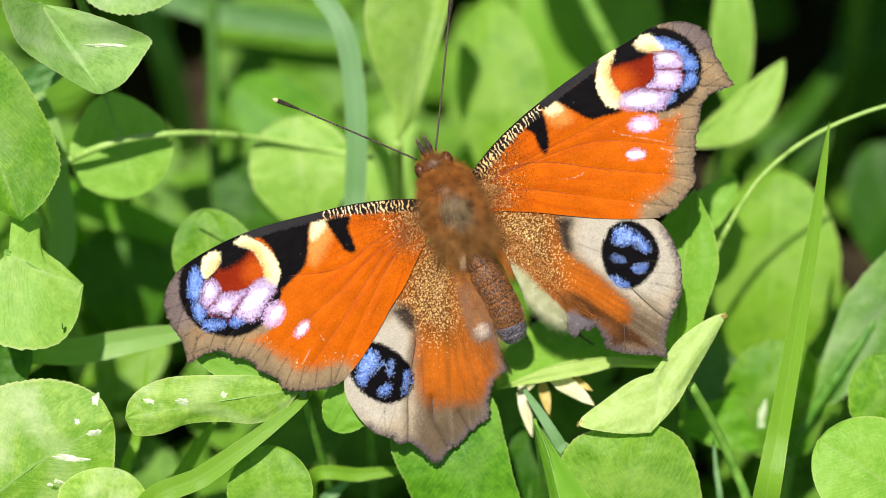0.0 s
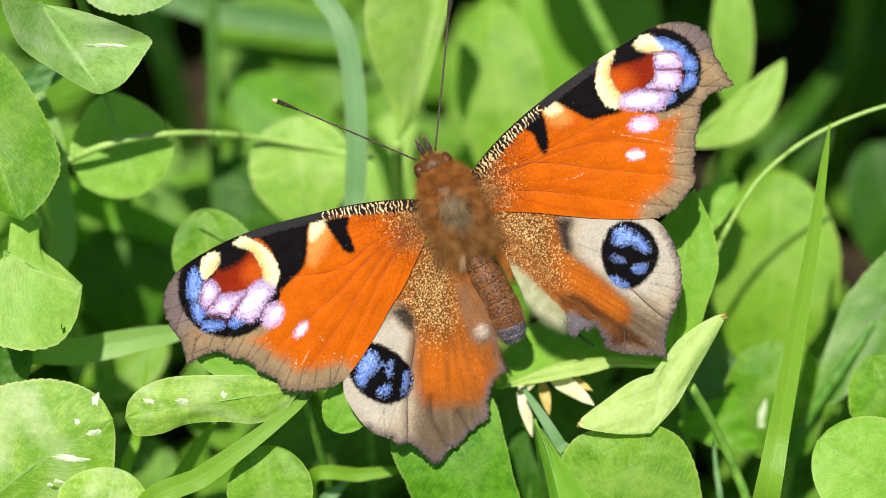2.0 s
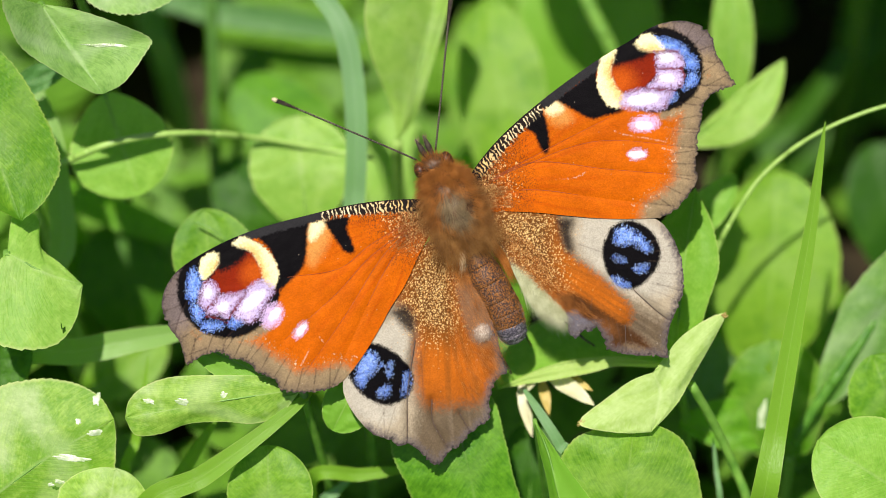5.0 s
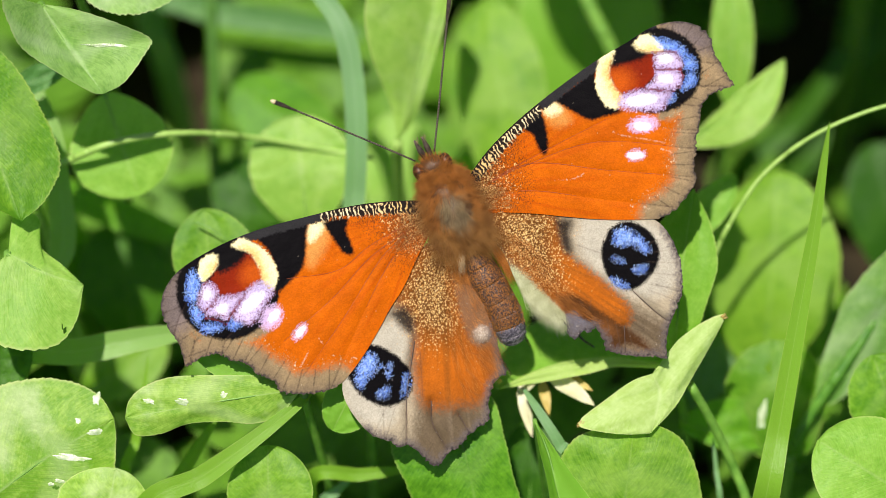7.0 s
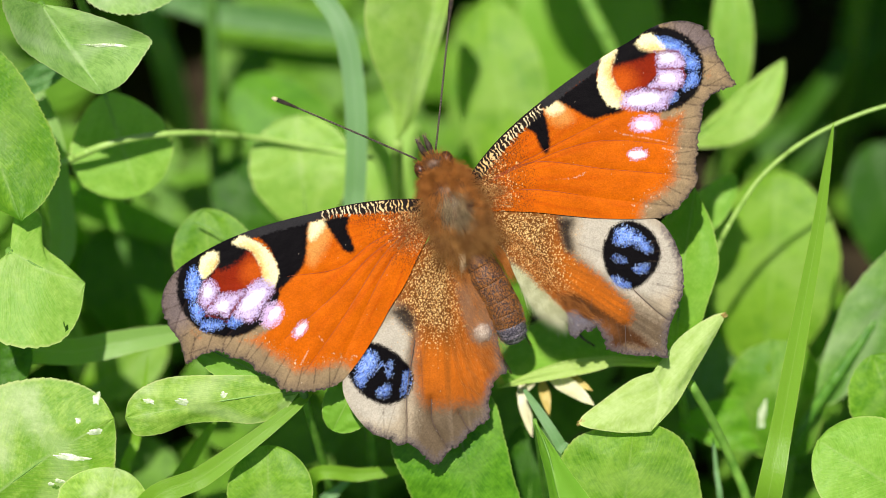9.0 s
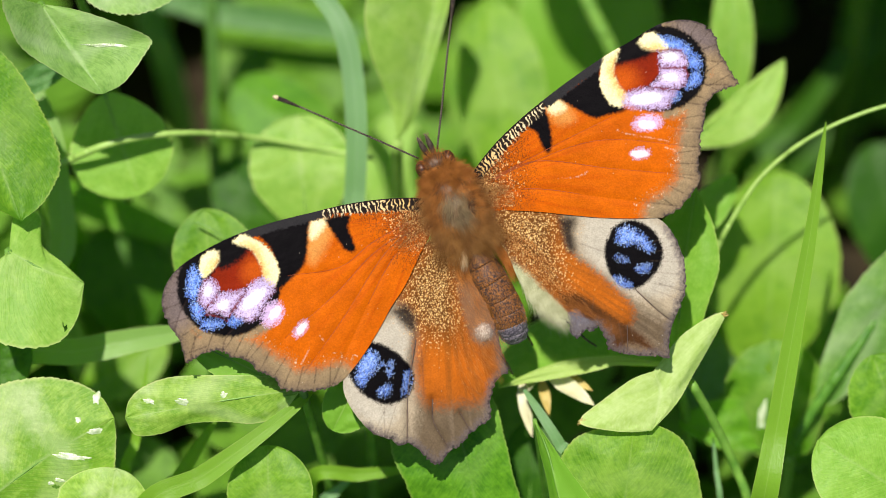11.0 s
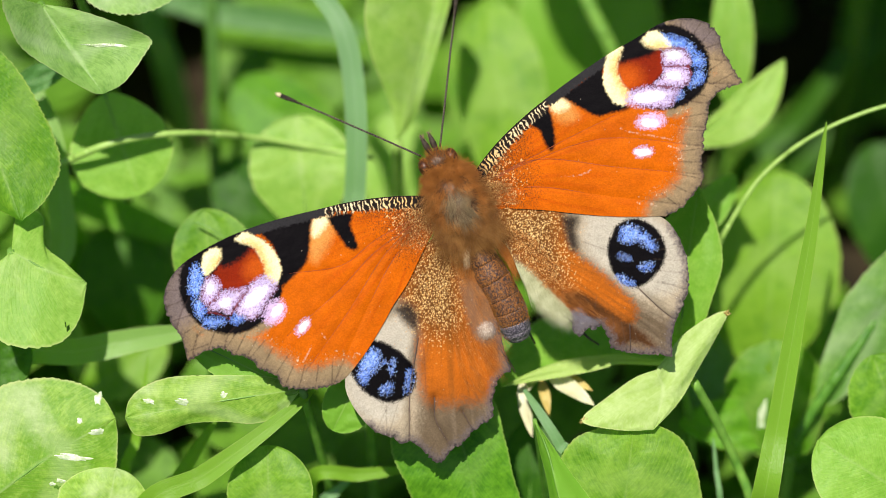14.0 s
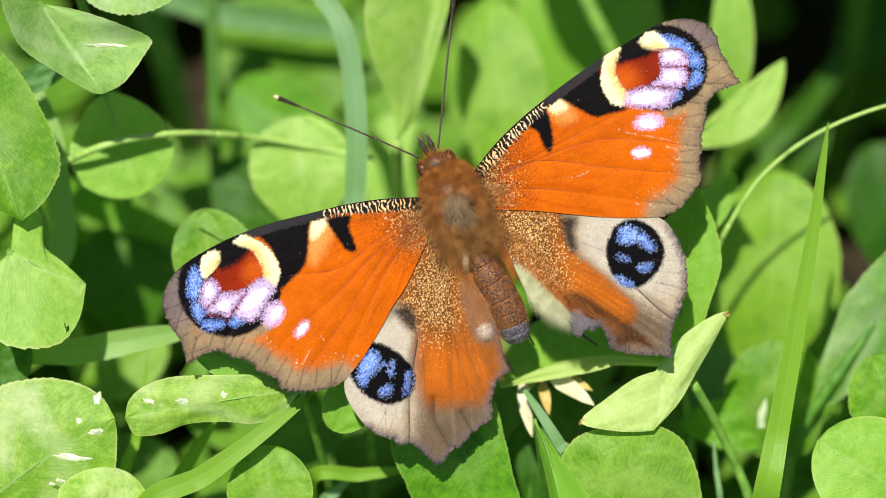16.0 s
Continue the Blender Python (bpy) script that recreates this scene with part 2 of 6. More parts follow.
FUR_PALE = plain_material("fur_pale_tan", (0.60, 0.40, 0.20), (0.80, 0.62, 0.38), 900, 0.6, 0.1, 0.3, 0.3)
FUR_SLATE = plain_material("fur_slate", (0.05, 0.045, 0.06), (0.30, 0.27, 0.32), 900, 0.5, 0.1, 0.4, 0.4)
FUR_OLIVE = plain_material("fur_olive_brown", (0.20, 0.14, 0.068), (0.37, 0.27, 0.145), 900, 0.6, 0.1, 0.3, 0.40)
FUR_ORANGE = plain_material("fur_orange", (0.42, 0.13, 0.015), (0.64, 0.25, 0.05), 900, 0.6, 0.1, 0.3, 0.3)
FUR_CREAM = plain_material("fur_cream", (0.42, 0.42, 0.23), (0.62, 0.62, 0.40), 900, 0.6, 0.1, 0.3, 0.25)
CHITIN = plain_material("antenna_dark_brown", (0.015, 0.01, 0.008), (0.09, 0.065, 0.045), 2500, 0.4)
CHITIN_RING = plain_material("antenna_ring_brown", (0.10, 0.08, 0.06), (0.20, 0.16, 0.12), 2500, 0.5)
CHITIN_PALE = plain_material("antenna_tip_cream", (0.55, 0.42, 0.22), (0.75, 0.65, 0.42), 2500, 0.5)
EYE_BROWN = plain_material("compound_eye_brown", (0.012, 0.005, 0.003), (0.13, 0.04, 0.014), 3500, 0.4, 0.3, 0.35)
SKIN = plain_material("body_brown", (0.05, 0.025, 0.012), (0.14, 0.06, 0.02), 1400, 0.5, 0.4)
ABDOMEN = plain_material("abdomen_speckled_brown", (0.026, 0.016, 0.018), (0.36, 0.135, 0.018), 7200, 0.55, 0.5, 0.35, low=0.46, high=0.64)
ABDOMEN_TIP = plain_material("abdomen_tip_slate", (0.035, 0.028, 0.04), (0.26, 0.22, 0.25), 5000, 0.5, 0.6, 0.6, low=0.42, high=0.68)
VEIN_DARK = plain_material("wing_vein_dark", (0.07, 0.045, 0.035), (0.14, 0.09, 0.07), 1200, 0.6)
VEIN = plain_material("wing_vein_brown", (0.20, 0.035, 0.004), (0.36, 0.06, 0.006), 1200, 0.5)


def wing_material():
    """Scales: the painted pattern with a fine grain and a soft sheen."""
    m, t, bsdf, node, link = material("wing_scales")
    at = node("VertexColor"); at.layer_name = "pattern"
    co = node("TexCoord")
    vo = node("TexVoronoi"); vo.inputs["Scale"].default_value = 9000.0
    link(co.outputs["Object"], vo.inputs["Vector"])
    mr = node("MapRange"); mr.inputs[3].default_value = 0.87; mr.inputs[4].default_value = 1.12
    sp = node("SeparateColor"); link(vo.outputs["Color"], sp.inputs[0]); link(sp.outputs[0], mr.inputs[0])
    nz = node("TexNoise"); nz.inputs["Scale"].default_value = 450.0; nz.inputs["Detail"].default_value = 5.0
    link(co.outputs["Object"], nz.inputs["Vector"])
    m2 = node("MapRange"); m2.inputs[1].default_value = 0.3; m2.inputs[2].default_value = 0.7
    m2.inputs[3].default_value = 0.86; m2.inputs[4].default_value = 1.08
    link(nz.outputs[0], m2.inputs[0])
    mm = node("Math"); mm.operation = "MULTIPLY"
    link(mr.outputs[0], mm.inputs[0]); link(m2.outputs[0], mm.inputs[1])
    sc = node("VectorMath"); sc.operation = "SCALE"
    link(at.outputs[0], sc.inputs[0]); link(mm.outputs[0], sc.inputs["Scale"])
    link(sc.outputs[0], bsdf.inputs["Base Color"])
    bp = node("Bump"); bp.inputs["Strength"].default_value = 0.3; bp.inputs["Distance"].default_value = 0.00005
    link(vo.outputs["Distance"], bp.inputs["Height"]); link(bp.outputs[0], bsdf.inputs["Normal"])
    bsdf.inputs["Roughness"].default_value = 0.6
    bsdf.inputs["Specular IOR Level"].default_value = 0.04
    return m


WING = wing_material()


# ---- ground ----
def build_ground():
    a = np.sinh(np.linspace(-8.2, 8.2, 121)) / math.sinh(8.2) * 250.0
    n = len(a)
    verts, faces = [], []
    for j in range(n):
        for i in range(n):
            x, y = a[i], a[j]
            near = math.exp(-(x * x + y * y) / 0.3)
            z = near * (0.007 * noise.noise((x * 30, y * 30, 0.0)) + 0.003 * noise.noise((x * 110, y * 110, 4.0)))
            verts.append((x, y, z - 0.001))
    for j in range(n - 1):
        for i in range(n - 1):
            k = j * n + i
            faces.append((k, k + 1, k + n + 1, k + n))
    me = mesh_of("ground", verts, faces, SOIL)
    me.materials.append(TURF)
    for poly in me.polygons:
        poly.material_index = 1 if Vector(poly.center).length > 0.22 + 0.08 * noise.noise(Vector(poly.center) * 9) else 0
    ob = new("ground", me)
    tagged(ob, "dark damp soil under the clover, green turf beyond", "ground", kind="structure")


# ---- leaves, blades, stems ----
VIEW = np.array((0.0, 0.0, 1.0))


def turn_about(v, axis, deg):
    return np.array(Matrix.Rotation(radians(deg), 3, Vector(axis)) @ Vector(v))


def leaflet_geo(B, T, wl, wr, roll=0, fold=8, arch=0.08, pos=0.55, blunt=0.62, teeth=0.03, bend=0.0, droop=0.0, seed=0,
                n=84, m=9, notch=0.0):
    """A leaflet from base B to tip T; wl, wr: half widths; fold: how far the halves rise; droop: how far the edges fall."""
    B, T = np.array(B, float), np.array(T, float)
    L = np.linalg.norm(T - B)
    a = (T - B) / L
    up = VIEW - a * a.dot(VIEW)
    up /= np.linalg.norm(up)
    up = turn_about(up, a, roll)
    s = np.cross(a, up)
    k = math.log(0.5) / math.log(pos)
    cf, sf = math.cos(radians(fold)), math.sin(radians(fold))
    rng = random.Random(seed * 7 + 3)
    teeth_n = max(14, int(L / 0.62))
    verts, uv, faces = [], [], []
    for i in range(n + 1):
        x = i / n
        h = max(0.0, math.sin(math.pi * min(1, x) ** k)) ** blunt
        saw = ((x * teeth_n) % 1.0) - 0.4
        for j in range(-m, m + 1):
            v = j / m
            wside = wr if v > 0 else wl
            edge = h * (1 + (teeth * saw + 0.03 * noise.noise((x * 9, seed * 3.1, v * 0.3 + 5))) * max(0, abs(v) - 0.6) / 0.4)
            off = abs(v) * edge * wside
            q = B + a * (x * L - notch * L * (1 - abs(v)) ** 2 * max(0, x - 0.7) / 0.3 + 0.04 * L * abs(v) * (x - 0.4))
            q = q + s * (math.copysign(off * cf, v) + bend * L * math.sin(math.pi * x))
            rip = 0.22 * noise.noise((x * 4.0 + seed, v * 2.3, seed * 1.7)) + 0.09 * abs(v) * noise.noise((x * 13, v * 2, seed))
            q = q + up * (off * sf + arch * L * math.sin(math.pi * x) - droop * off * abs(v) + rip)
            verts.append(q)
            uv.append((x, v))
    w = 2 * m + 1
    for i in range(n):
        for j in range(w - 1):
            k0 = i * w + j
            faces.append((k0, k0 + 1, k0 + w + 1, k0 + w))
    mid = np.array([verts[i * w + m] for i in range(0, n + 1, 7)])
    return verts, faces, uv, mid - up * 0.10


def form_geo(mid, left, right, teeth=0.02, bulge=0.03, seed=0, n=110, m=12, holes=()):
    """A leaf blade between its midrib and two edge lines; bulge: how far each half is vaulted; holes: eaten places (centre, half length, half width, slant)."""
    M = spline(mid, n + 1)
    edge = {-1: spline([mid[0], *left, mid[-1]], n + 1), 1: spline([mid[0], *right, mid[-1]], n + 1)}
    L = np.linalg.norm(M[-1] - M[0])
    teeth_n = max(14, int(L / 0.55))
    verts, uv, faces = [], [], []
    for i in range(n + 1):
        x = i / n
        saw = ((x * teeth_n) % 1.0) - 0.4
        for j in range(-m, m + 1):
            v = j / m
            d = edge[1 if v > 0 else -1][i] - M[i]
            span = np.linalg.norm(d)
            k = abs(v) * (1 + (teeth * saw + 0.5 * teeth * noise.noise((x * 25, seed, v))) * max(0, abs(v) - 0.75) / 0.25)
            q = M[i] + d * k
            rip = 0.20 * noise.noise((x * 4.0 + seed, v * 2.3, seed * 1.7)) + 0.10 * abs(v) * noise.noise((x * 13, v * 2, seed))
            q = q + VIEW * (bulge * span * 4 * abs(v) * (1 - abs(v)) + rip)
            verts.append(q)
            uv.append((x, v))
    w = 2 * m + 1
    for i in range(n):
        for j in range(w - 1):
            k0 = i * w + j
            if any(in_spot(verts[k0], *h) < 1 + 0.5 * noise.noise(Vector(verts[k0]) * 1.7) for h in holes):
                continue
            faces.append((k0, k0 + 1, k0 + w + 1, k0 + w))
    return verts, faces, uv, M[::8] - VIEW * 0.12


def in_spot(q, c, ra, rb, slant):
    """Below 1 inside an oval spot of the slope."""
    e = radians(slant)
    x, y = q[0] - c[0], q[1] - c[1]
    return math.hypot((x * math.cos(e) + y * math.sin(e)) / ra, (y * math.cos(e) - x * math.sin(e)) / rb)


def scar_glint_geo(verts, c, ra, rb, slant, seed=0):
    """A crinkled oval film lying on a blade: dried skin of an eaten place, and once a crease's painted glint."""
    V = np.array(verts)
    e = radians(slant)
    out, uv, faces = [], [], []
    seg = 28
    for k in range(6):
        for j in range(seg):
            a = 2 * math.pi * j / seg
            rr = 0.85 * k / 5 * (1 + 0.55 * noise.noise((math.cos(a) * 1.6, math.sin(a) * 1.6, seed)) + 0.30 * noise.noise((math.cos(a) * 4, math.sin(a) * 5, seed)))
            x, y = ra * rr * math.cos(a), rb * rr * math.sin(a)
            p = np.array((c[0] + x * math.cos(e) - y * math.sin(e), c[1] + x * math.sin(e) + y * math.cos(e)))
            d = ((V[:, :2] - p) ** 2).sum(1)
            near = np.argsort(d)[:4]
            wgt = 1 / (d[near] + 1e-4)
            z = (V[near, 2] * wgt).sum() / wgt.sum()
            out.append(np.array((p[0], p[1], z + 0.05 * (1 - (k / 5) ** 3) + 0.03 + 0.03 * noise.noise((p[0] * 4, p[1] * 4, seed)))))
            uv.append((0.5, 0.5))
    for k in range(5):
        for j in range(seg):
            j2 = (j + 1) % seg
            faces.append((k * seg + j, (k + 1) * seg + j, (k + 1) * seg + j2, k * seg + j2))
    return out, faces, uv


def placed(verts, origin):
    o = world(origin)
    return [world(v) - o for v in verts]


def leaflet(parent, origin, B, T, wl, wr, mat, rib=True, label="", **kw):
    verts, faces, uv, mid = leaflet_geo(B, T, wl, wr, **kw)
    ob = part("leaflet", mesh_of("leaflet", placed(verts, origin), faces, mat, uv), parent, label)
    if rib:
        rv, rf = tube_geo(mid, np.linspace(0.17, 0.05, len(mid)), 5)
        part("midrib", mesh_of("midrib", placed(rv, origin), rf, STEM), ob)
    return ob


def clover(label, leaflets, foot=None, thick=0.45, stem_mat=None, du=3.0, dv=4.0, group="clover leaves"):
    """A clover leaf: leaflets of (B, T, left half width, right half width, material, options) on one stalk down to the soil."""
    first = leaflets[0]
    origin = (first["mid"][0] if isinstance(first, dict) else first[0]) if foot is None else foot[0]
    root = new("clover_leaf")
    root.location = world(origin)
    tagged(root, label, "clover leaf", group)
    for item in leaflets:
        if isinstance(item, dict):
            item = dict(item)
            mat, spots, rib = item.pop("mat"), item.pop("scars_glints", ()), item.pop("rib", True)
            verts, faces, uv, mid = form_geo(**item)
            ob = part("leaflet", mesh_of("leaflet", placed(verts, origin), faces, mat, uv), root)
            if rib:
                rv, rf = tube_geo(mid, np.linspace(0.16, 0.05, len(mid)), 5)
                part("midrib", mesh_of("midrib", placed(rv, origin), rf, STEM), ob)
            for k, spot in enumerate(spots):
                sv, sf, su = scar_glint_geo(verts, *spot, k)
                if sf:
                    part("scar", mesh_of("scar", placed(sv, origin), sf, SCAR_GLINT, su), ob, "dry white eaten patch; on the creased leaf a painted glint")
            continue
        B, T, wl, wr, mat, kw = item
        opts = dict(seed=int(abs(B[0] * 13 + B[1] * 7 + T[0] * 3)) % 97)
        opts.update(kw)
        leaflet(root, origin, B, T, wl, wr, mat, **opts)
    p0 = np.array(origin, float)
    path = [p0] if foot is None else [np.array(p, float) for p in foot]
    end = np.array(to_soil(path[-1], du, dv))
    last = path[-1]
    path += [last * 0.62 + end * 0.38 + np.array((du * 0.3, 0, 0)), end]
    pts = spline(path, 26)
    rv, rf = tube_geo(pts, np.linspace(thick, thick * 1.1, len(pts)), 8)
    part("petiole", mesh_of("petiole", placed(rv, origin), rf, stem_mat or STEM), root)
    return root


def blade(label, points, width, mat, twist=0, fold=14, to_ground=True, taper=0.55, start=0.5, du=2.0, dv=3.0, n=60):
    """A grass blade through points, from its tip down: width at its broadest; V-folded along the keel."""
    pts = [np.array(p, float) for p in points]
    if to_ground:
        end = np.array(to_soil(pts[-1], du, dv))
        pts += [pts[-1] * 0.6 + end * 0.4, end]
    C = spline(pts, n)
    tang = np.gradient(C, axis=0)
    tang /= np.linalg.norm(tang, axis=1)[:, None]
    verts, faces, uv = [], [], []
    cols = (-1, -0.66, -0.33, 0, 0.33, 0.66, 1)
    for i in range(n):
        x = i / (n - 1)
        up = VIEW - tang[i] * tang[i].dot(VIEW)
        nn = np.linalg.norm(up)
        up = up / nn if nn > 0.05 else np.array((0, 1.0, 0))
        up = turn_about(up, tang[i], twist)
        s = np.cross(tang[i], up)
        h = width * 0.5 * min(1.0, (start * 0.06 + x * (1 + start * 2)) ** taper) * (1 + 0.04 * noise.noise((x * 8, width, 1)))
        for c in cols:
            verts.append(C[i] + s * c * h * math.cos(radians(fold)) + up * (abs(c) * h * math.sin(radians(fold))))
            uv.append((x * 0.3, c * 1.0))
    w = len(cols)
    for i in range(n - 1):
        for j in range(w - 1):
            k0 = i * w + j
            faces.append((k0, k0 + 1, k0 + w + 1, k0 + w))
    origin = tuple(C[-1])
    root = new("grass_plant")
    root.location = world(origin)
    part("blade", mesh_of("blade", placed(verts, origin), faces, mat, uv), root)
    sheath = C[int(n * 0.72):]
    rv, rf = tube_geo(sheath, np.linspace(0.12, 0.5, len(sheath)), 7)
    part("sheath", mesh_of("sheath", placed(rv, origin), rf, STEM), root)
    return tagged(root, label, "grass", "grass plants")


def stalk(label, points, r0, r1, mat, to_ground=True, du=2.0, dv=3.0):
    """A round grass stalk through points down to the soil."""
    pts = [np.array(p, float) for p in points]
    if to_ground:
        end = np.array(to_soil(pts[-1], du, dv))
        pts += [pts[-1] * 0.6 + end * 0.4, end]
    C = spline(pts, 48)
    origin = tuple(C[-1])
    rv, rf = tube_geo(C, np.linspace(r0, r1, len(C)), 8)
    root = new("grass_plant")
    root.location = world(origin)
    part("stalk", mesh_of("stalk", placed(rv, origin), rf, mat), root)
    for k in (14, 27, 38):
        nv, nf = tube_geo(spline([C[k - 1], C[k], C[k + 1]], 5), np.array((1.02, 1.06, 1.09, 1.06, 1.02)) * (r0 + (r1 - r0) * k / 47), 8)
        part("node", mesh_of("node", placed(nv, origin), nf, mat), root)
    return tagged(root, label, "grass", "grass plants")


build_ground()

# ---- clover leaves round the butterfly, from the sharp ones down into the blur ----
clover("pale green clover leaf folded along its midrib and creased across", [
    dict(mid=[(-41.50, 25.30, 1.20), (-38.80, 21.00, 1.00), (-35.00, 16.00, 1.50)], right=[(-37.80, 24.60, 3.00), (-33.60, 23.20, 4.40), (-30.00, 21.60, 3.60), (-30.40, 20.20, 3.40), (-32.60, 17.20, 3.00)],
         # the long thin film here is a painted highlight along the cross crease
         left=[(-44.30, 25.30, 8.20), (-43.50, 22.10, 8.20), (-42.30, 20.05, 7.20), (-39.40, 18.05, 5.20), (-36.20, 16.15, 2.60)], mat=CLOVER_GREY, teeth=0.02, bulge=0.02, scars_glints=[((-34.40, 20.95, 3.0), 3.0, 0.16, -2)]),
], du=-6, dv=8)
clover("pale clover leaf with a finely toothed rim", [
    ((-39.17, 29.55, -2.00), (-26.98, 27.69, -1.00), 3.52, 4.34, CLOVER_GREY, dict(pos=0.5, teeth=0.05, fold=4)),
], du=3, dv=12)
clover("broad light green clover leaf with mottled blade", [
    dict(mid=[(-50.33, 23.49, 0.00), (-47.07, 12.86, 2.00), (-43.25, 2.84, 3.00)], right=[(-45.05, 19.68, 0.00), (-41.60, 14.41, 0.00), (-39.53, 9.11, 1.00), (-40.84, 5.18, 2.00)],
         left=[(-55.10, 17.17, -2.00), (-53.73, 8.29, -1.00)], mat=CLOVER, teeth=0.03),
], du=-8, dv=4)
LEAF_SWAY = clover("pale green clover leaf with its upper edge folded over", [
    dict(mid=[(-44.80, -0.35, 2.00), (-41.25, -2.27, 2.00), (-37.13, -3.68, 1.00)], left=[(-44.41, 3.69, 0.00), (-42.09, 3.41, -1.00), (-41.65, 0.29, 0.00), (-39.41, -1.58, 0.60)],
         right=[(-47.20, -3.42, 3.00), (-45.88, -9.19, 4.00), (-42.12, -10.28, 4.00), (-39.31, -9.57, 3.00), (-37.70, -7.21, 2.00)], mat=CLOVER_SOFT, teeth=0.02, holes=[((-38.96, -8.06, 3.00), 0.14, 0.34, 25)]),
], du=-5, dv=4)
blade("pale bluish grass blade standing behind the clover", [(-44.96, 18.49, -14.00), (-42.48, 12.92, -13.00), (-41.56, 6.79, -13.00), (-41.27, 0.68, -14.00), (-42.56, -3.67, -18.00)], 2.93, GRASS_PALE, taper=0.25)
clover("grey-green clover leaf tucked behind its neighbours", [
    ((-46.75, 16.49, -9.00), (-39.49, 19.81, -8.00), 1.52, 1.41, CLOVER_BLUE, dict(pos=0.5)),
], du=-3, dv=5)
# its shade is in the leaf colour
clover("clover leaf coloured dark green to look shaded", [
    ((-49.70, -14.84, -5.00), (-43.48, -10.33, -4.00), 2.64, 2.64, CLOVER_SHADE_DARK, dict(pos=0.6)),
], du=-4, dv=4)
CORNER_LEAF = clover("large light green clover leaf with dry patches and a hole", [
    dict(mid=[(-48.23, -27.00, 2.00), (-40.87, -21.54, 2.60), (-33.95, -17.50, 2.20)], left=[(-50.44, -20.96, 1.00), (-46.94, -15.00, 1.00), (-42.50, -13.47, 1.40), (-38.40, -13.75, 1.60), (-35.46, -15.25, 1.80)],
         right=[(-44.61, -28.26, 1.00), (-38.74, -26.78, 1.20), (-34.50, -23.84, 1.50), (-33.77, -20.03, 1.80)], mat=CLOVER_PALE, teeth=0.015, n=150, m=22,
         holes=[((-40.20, -24.55, 2.00), 0.42, 0.24, -10), ((-38.81, -24.73, 2.00), 0.55, 0.30, 10)],
         scars_glints=[((-35.72, -15.48, 2.00), 0.48, 0.66, -15), ((-35.84, -18.91, 2.00), 0.95, 0.36, 8), ((-38.28, -21.53, 2.00), 2.1, 0.36, -7), ((-36.95, -23.74, 2.00), 0.5, 0.36, -35),
                ((-40.49, -24.26, 2.00), 0.35, 0.25, 0), ((-39.56, -23.97, 2.00), 0.7, 0.22, -8), ((-38.17, -24.96, 2.00), 0.5, 0.25, 20), ((-37.59, -17.69, 2.00), 0.3, 0.4, 0)]),
], du=-6, dv=2)
clover("small round pale clover leaf at the rim of a larger one", [
    ((-35.02, -31.54, 3.00), (-33.51, -22.63, 3.50), 5.39, 4.10, CLOVER_PALE, dict(pos=0.6, blunt=0.5, fold=6, teeth=0.01)),
], du=2, dv=-4)
clover("long narrow green clover leaf with white specks", [
    dict(mid=[(-14.42, -14.30, 3.40), (-23.29, -15.62, 4.60), (-32.53, -17.28, 4.00)], right=[(-17.58, -13.12, 3.80), (-23.04, -12.88, 4.20), (-27.94, -13.11, 4.20), (-30.74, -14.16, 4.00), (-32.12, -15.54, 4.00)],
         left=[(-16.74, -17.03, 3.20), (-19.34, -17.89, 3.40), (-22.22, -17.70, 3.60), (-25.98, -17.88, 3.60), (-28.87, -18.92, 3.60), (-31.45, -19.02, 3.80)], mat=CLOVER_PALE, teeth=0.015,
         holes=[((-30.42, -15.50, 2.60), 0.3, 0.12, -15)],
         scars_glints=[((-29.96, -15.56, 2.60), 0.75, 0.25, -12), ((-26.61, -15.60, 3.00), 0.85, 0.4, -10), ((-22.38, -14.90, 3.00), 0.4, 0.35, 0)]),
], du=4, dv=-5)
clover("round mid green clover leaf", [
    ((-17.92, -31.87, 0.00), (-18.10, -20.50, 1.00), 4.22, 4.69, CLOVER, dict(pos=0.6, blunt=0.5, fold=8, teeth=0.012)),
], du=2, dv=-6)
clover("rounded green clover leaf under the wing, crossed by a feeler's shadow", [
    ((-24.10, -8.40, -9.00), (-25.41, 4.03, -8.00), 3.87, 4.92, CLOVER, dict(pos=0.62, blunt=0.55, fold=5, teeth=0.02)),
    ((-26.17, -9.16, 4.50), (-15.02, -14.52, 3.50), 2.81, 2.34, CLOVER_YOUNG, dict(pos=0.5, fold=0, teeth=0.03, arch=0.0)),
], du=-4, dv=5)
AWN = spline([(-26.20, 2.85, -6.10), (-24.60, 2.20, -5.70), (-22.60, 0.90, -5.70)], 14)
tagged(new("grass_awn", mesh_of("grass_awn", [world(v) for v in tube_geo(AWN, np.linspace(0.14, 0.05, 14), 7)[0]], tube_geo(AWN, np.linspace(0.14, 0.05, 14), 7)[1], STEM)),
       "thin dry grass awn lying on a clover leaf", "grass")
clover("light green clover leaf half hidden by the hind wing", [
    ((-7.82, -11.61, 1.20), (-11.31, -18.59, 1.50), 3.00, 2.40, CLOVER_YOUNG, dict(pos=0.6, teeth=0.06, blunt=0.5)),
], du=0, dv=3)
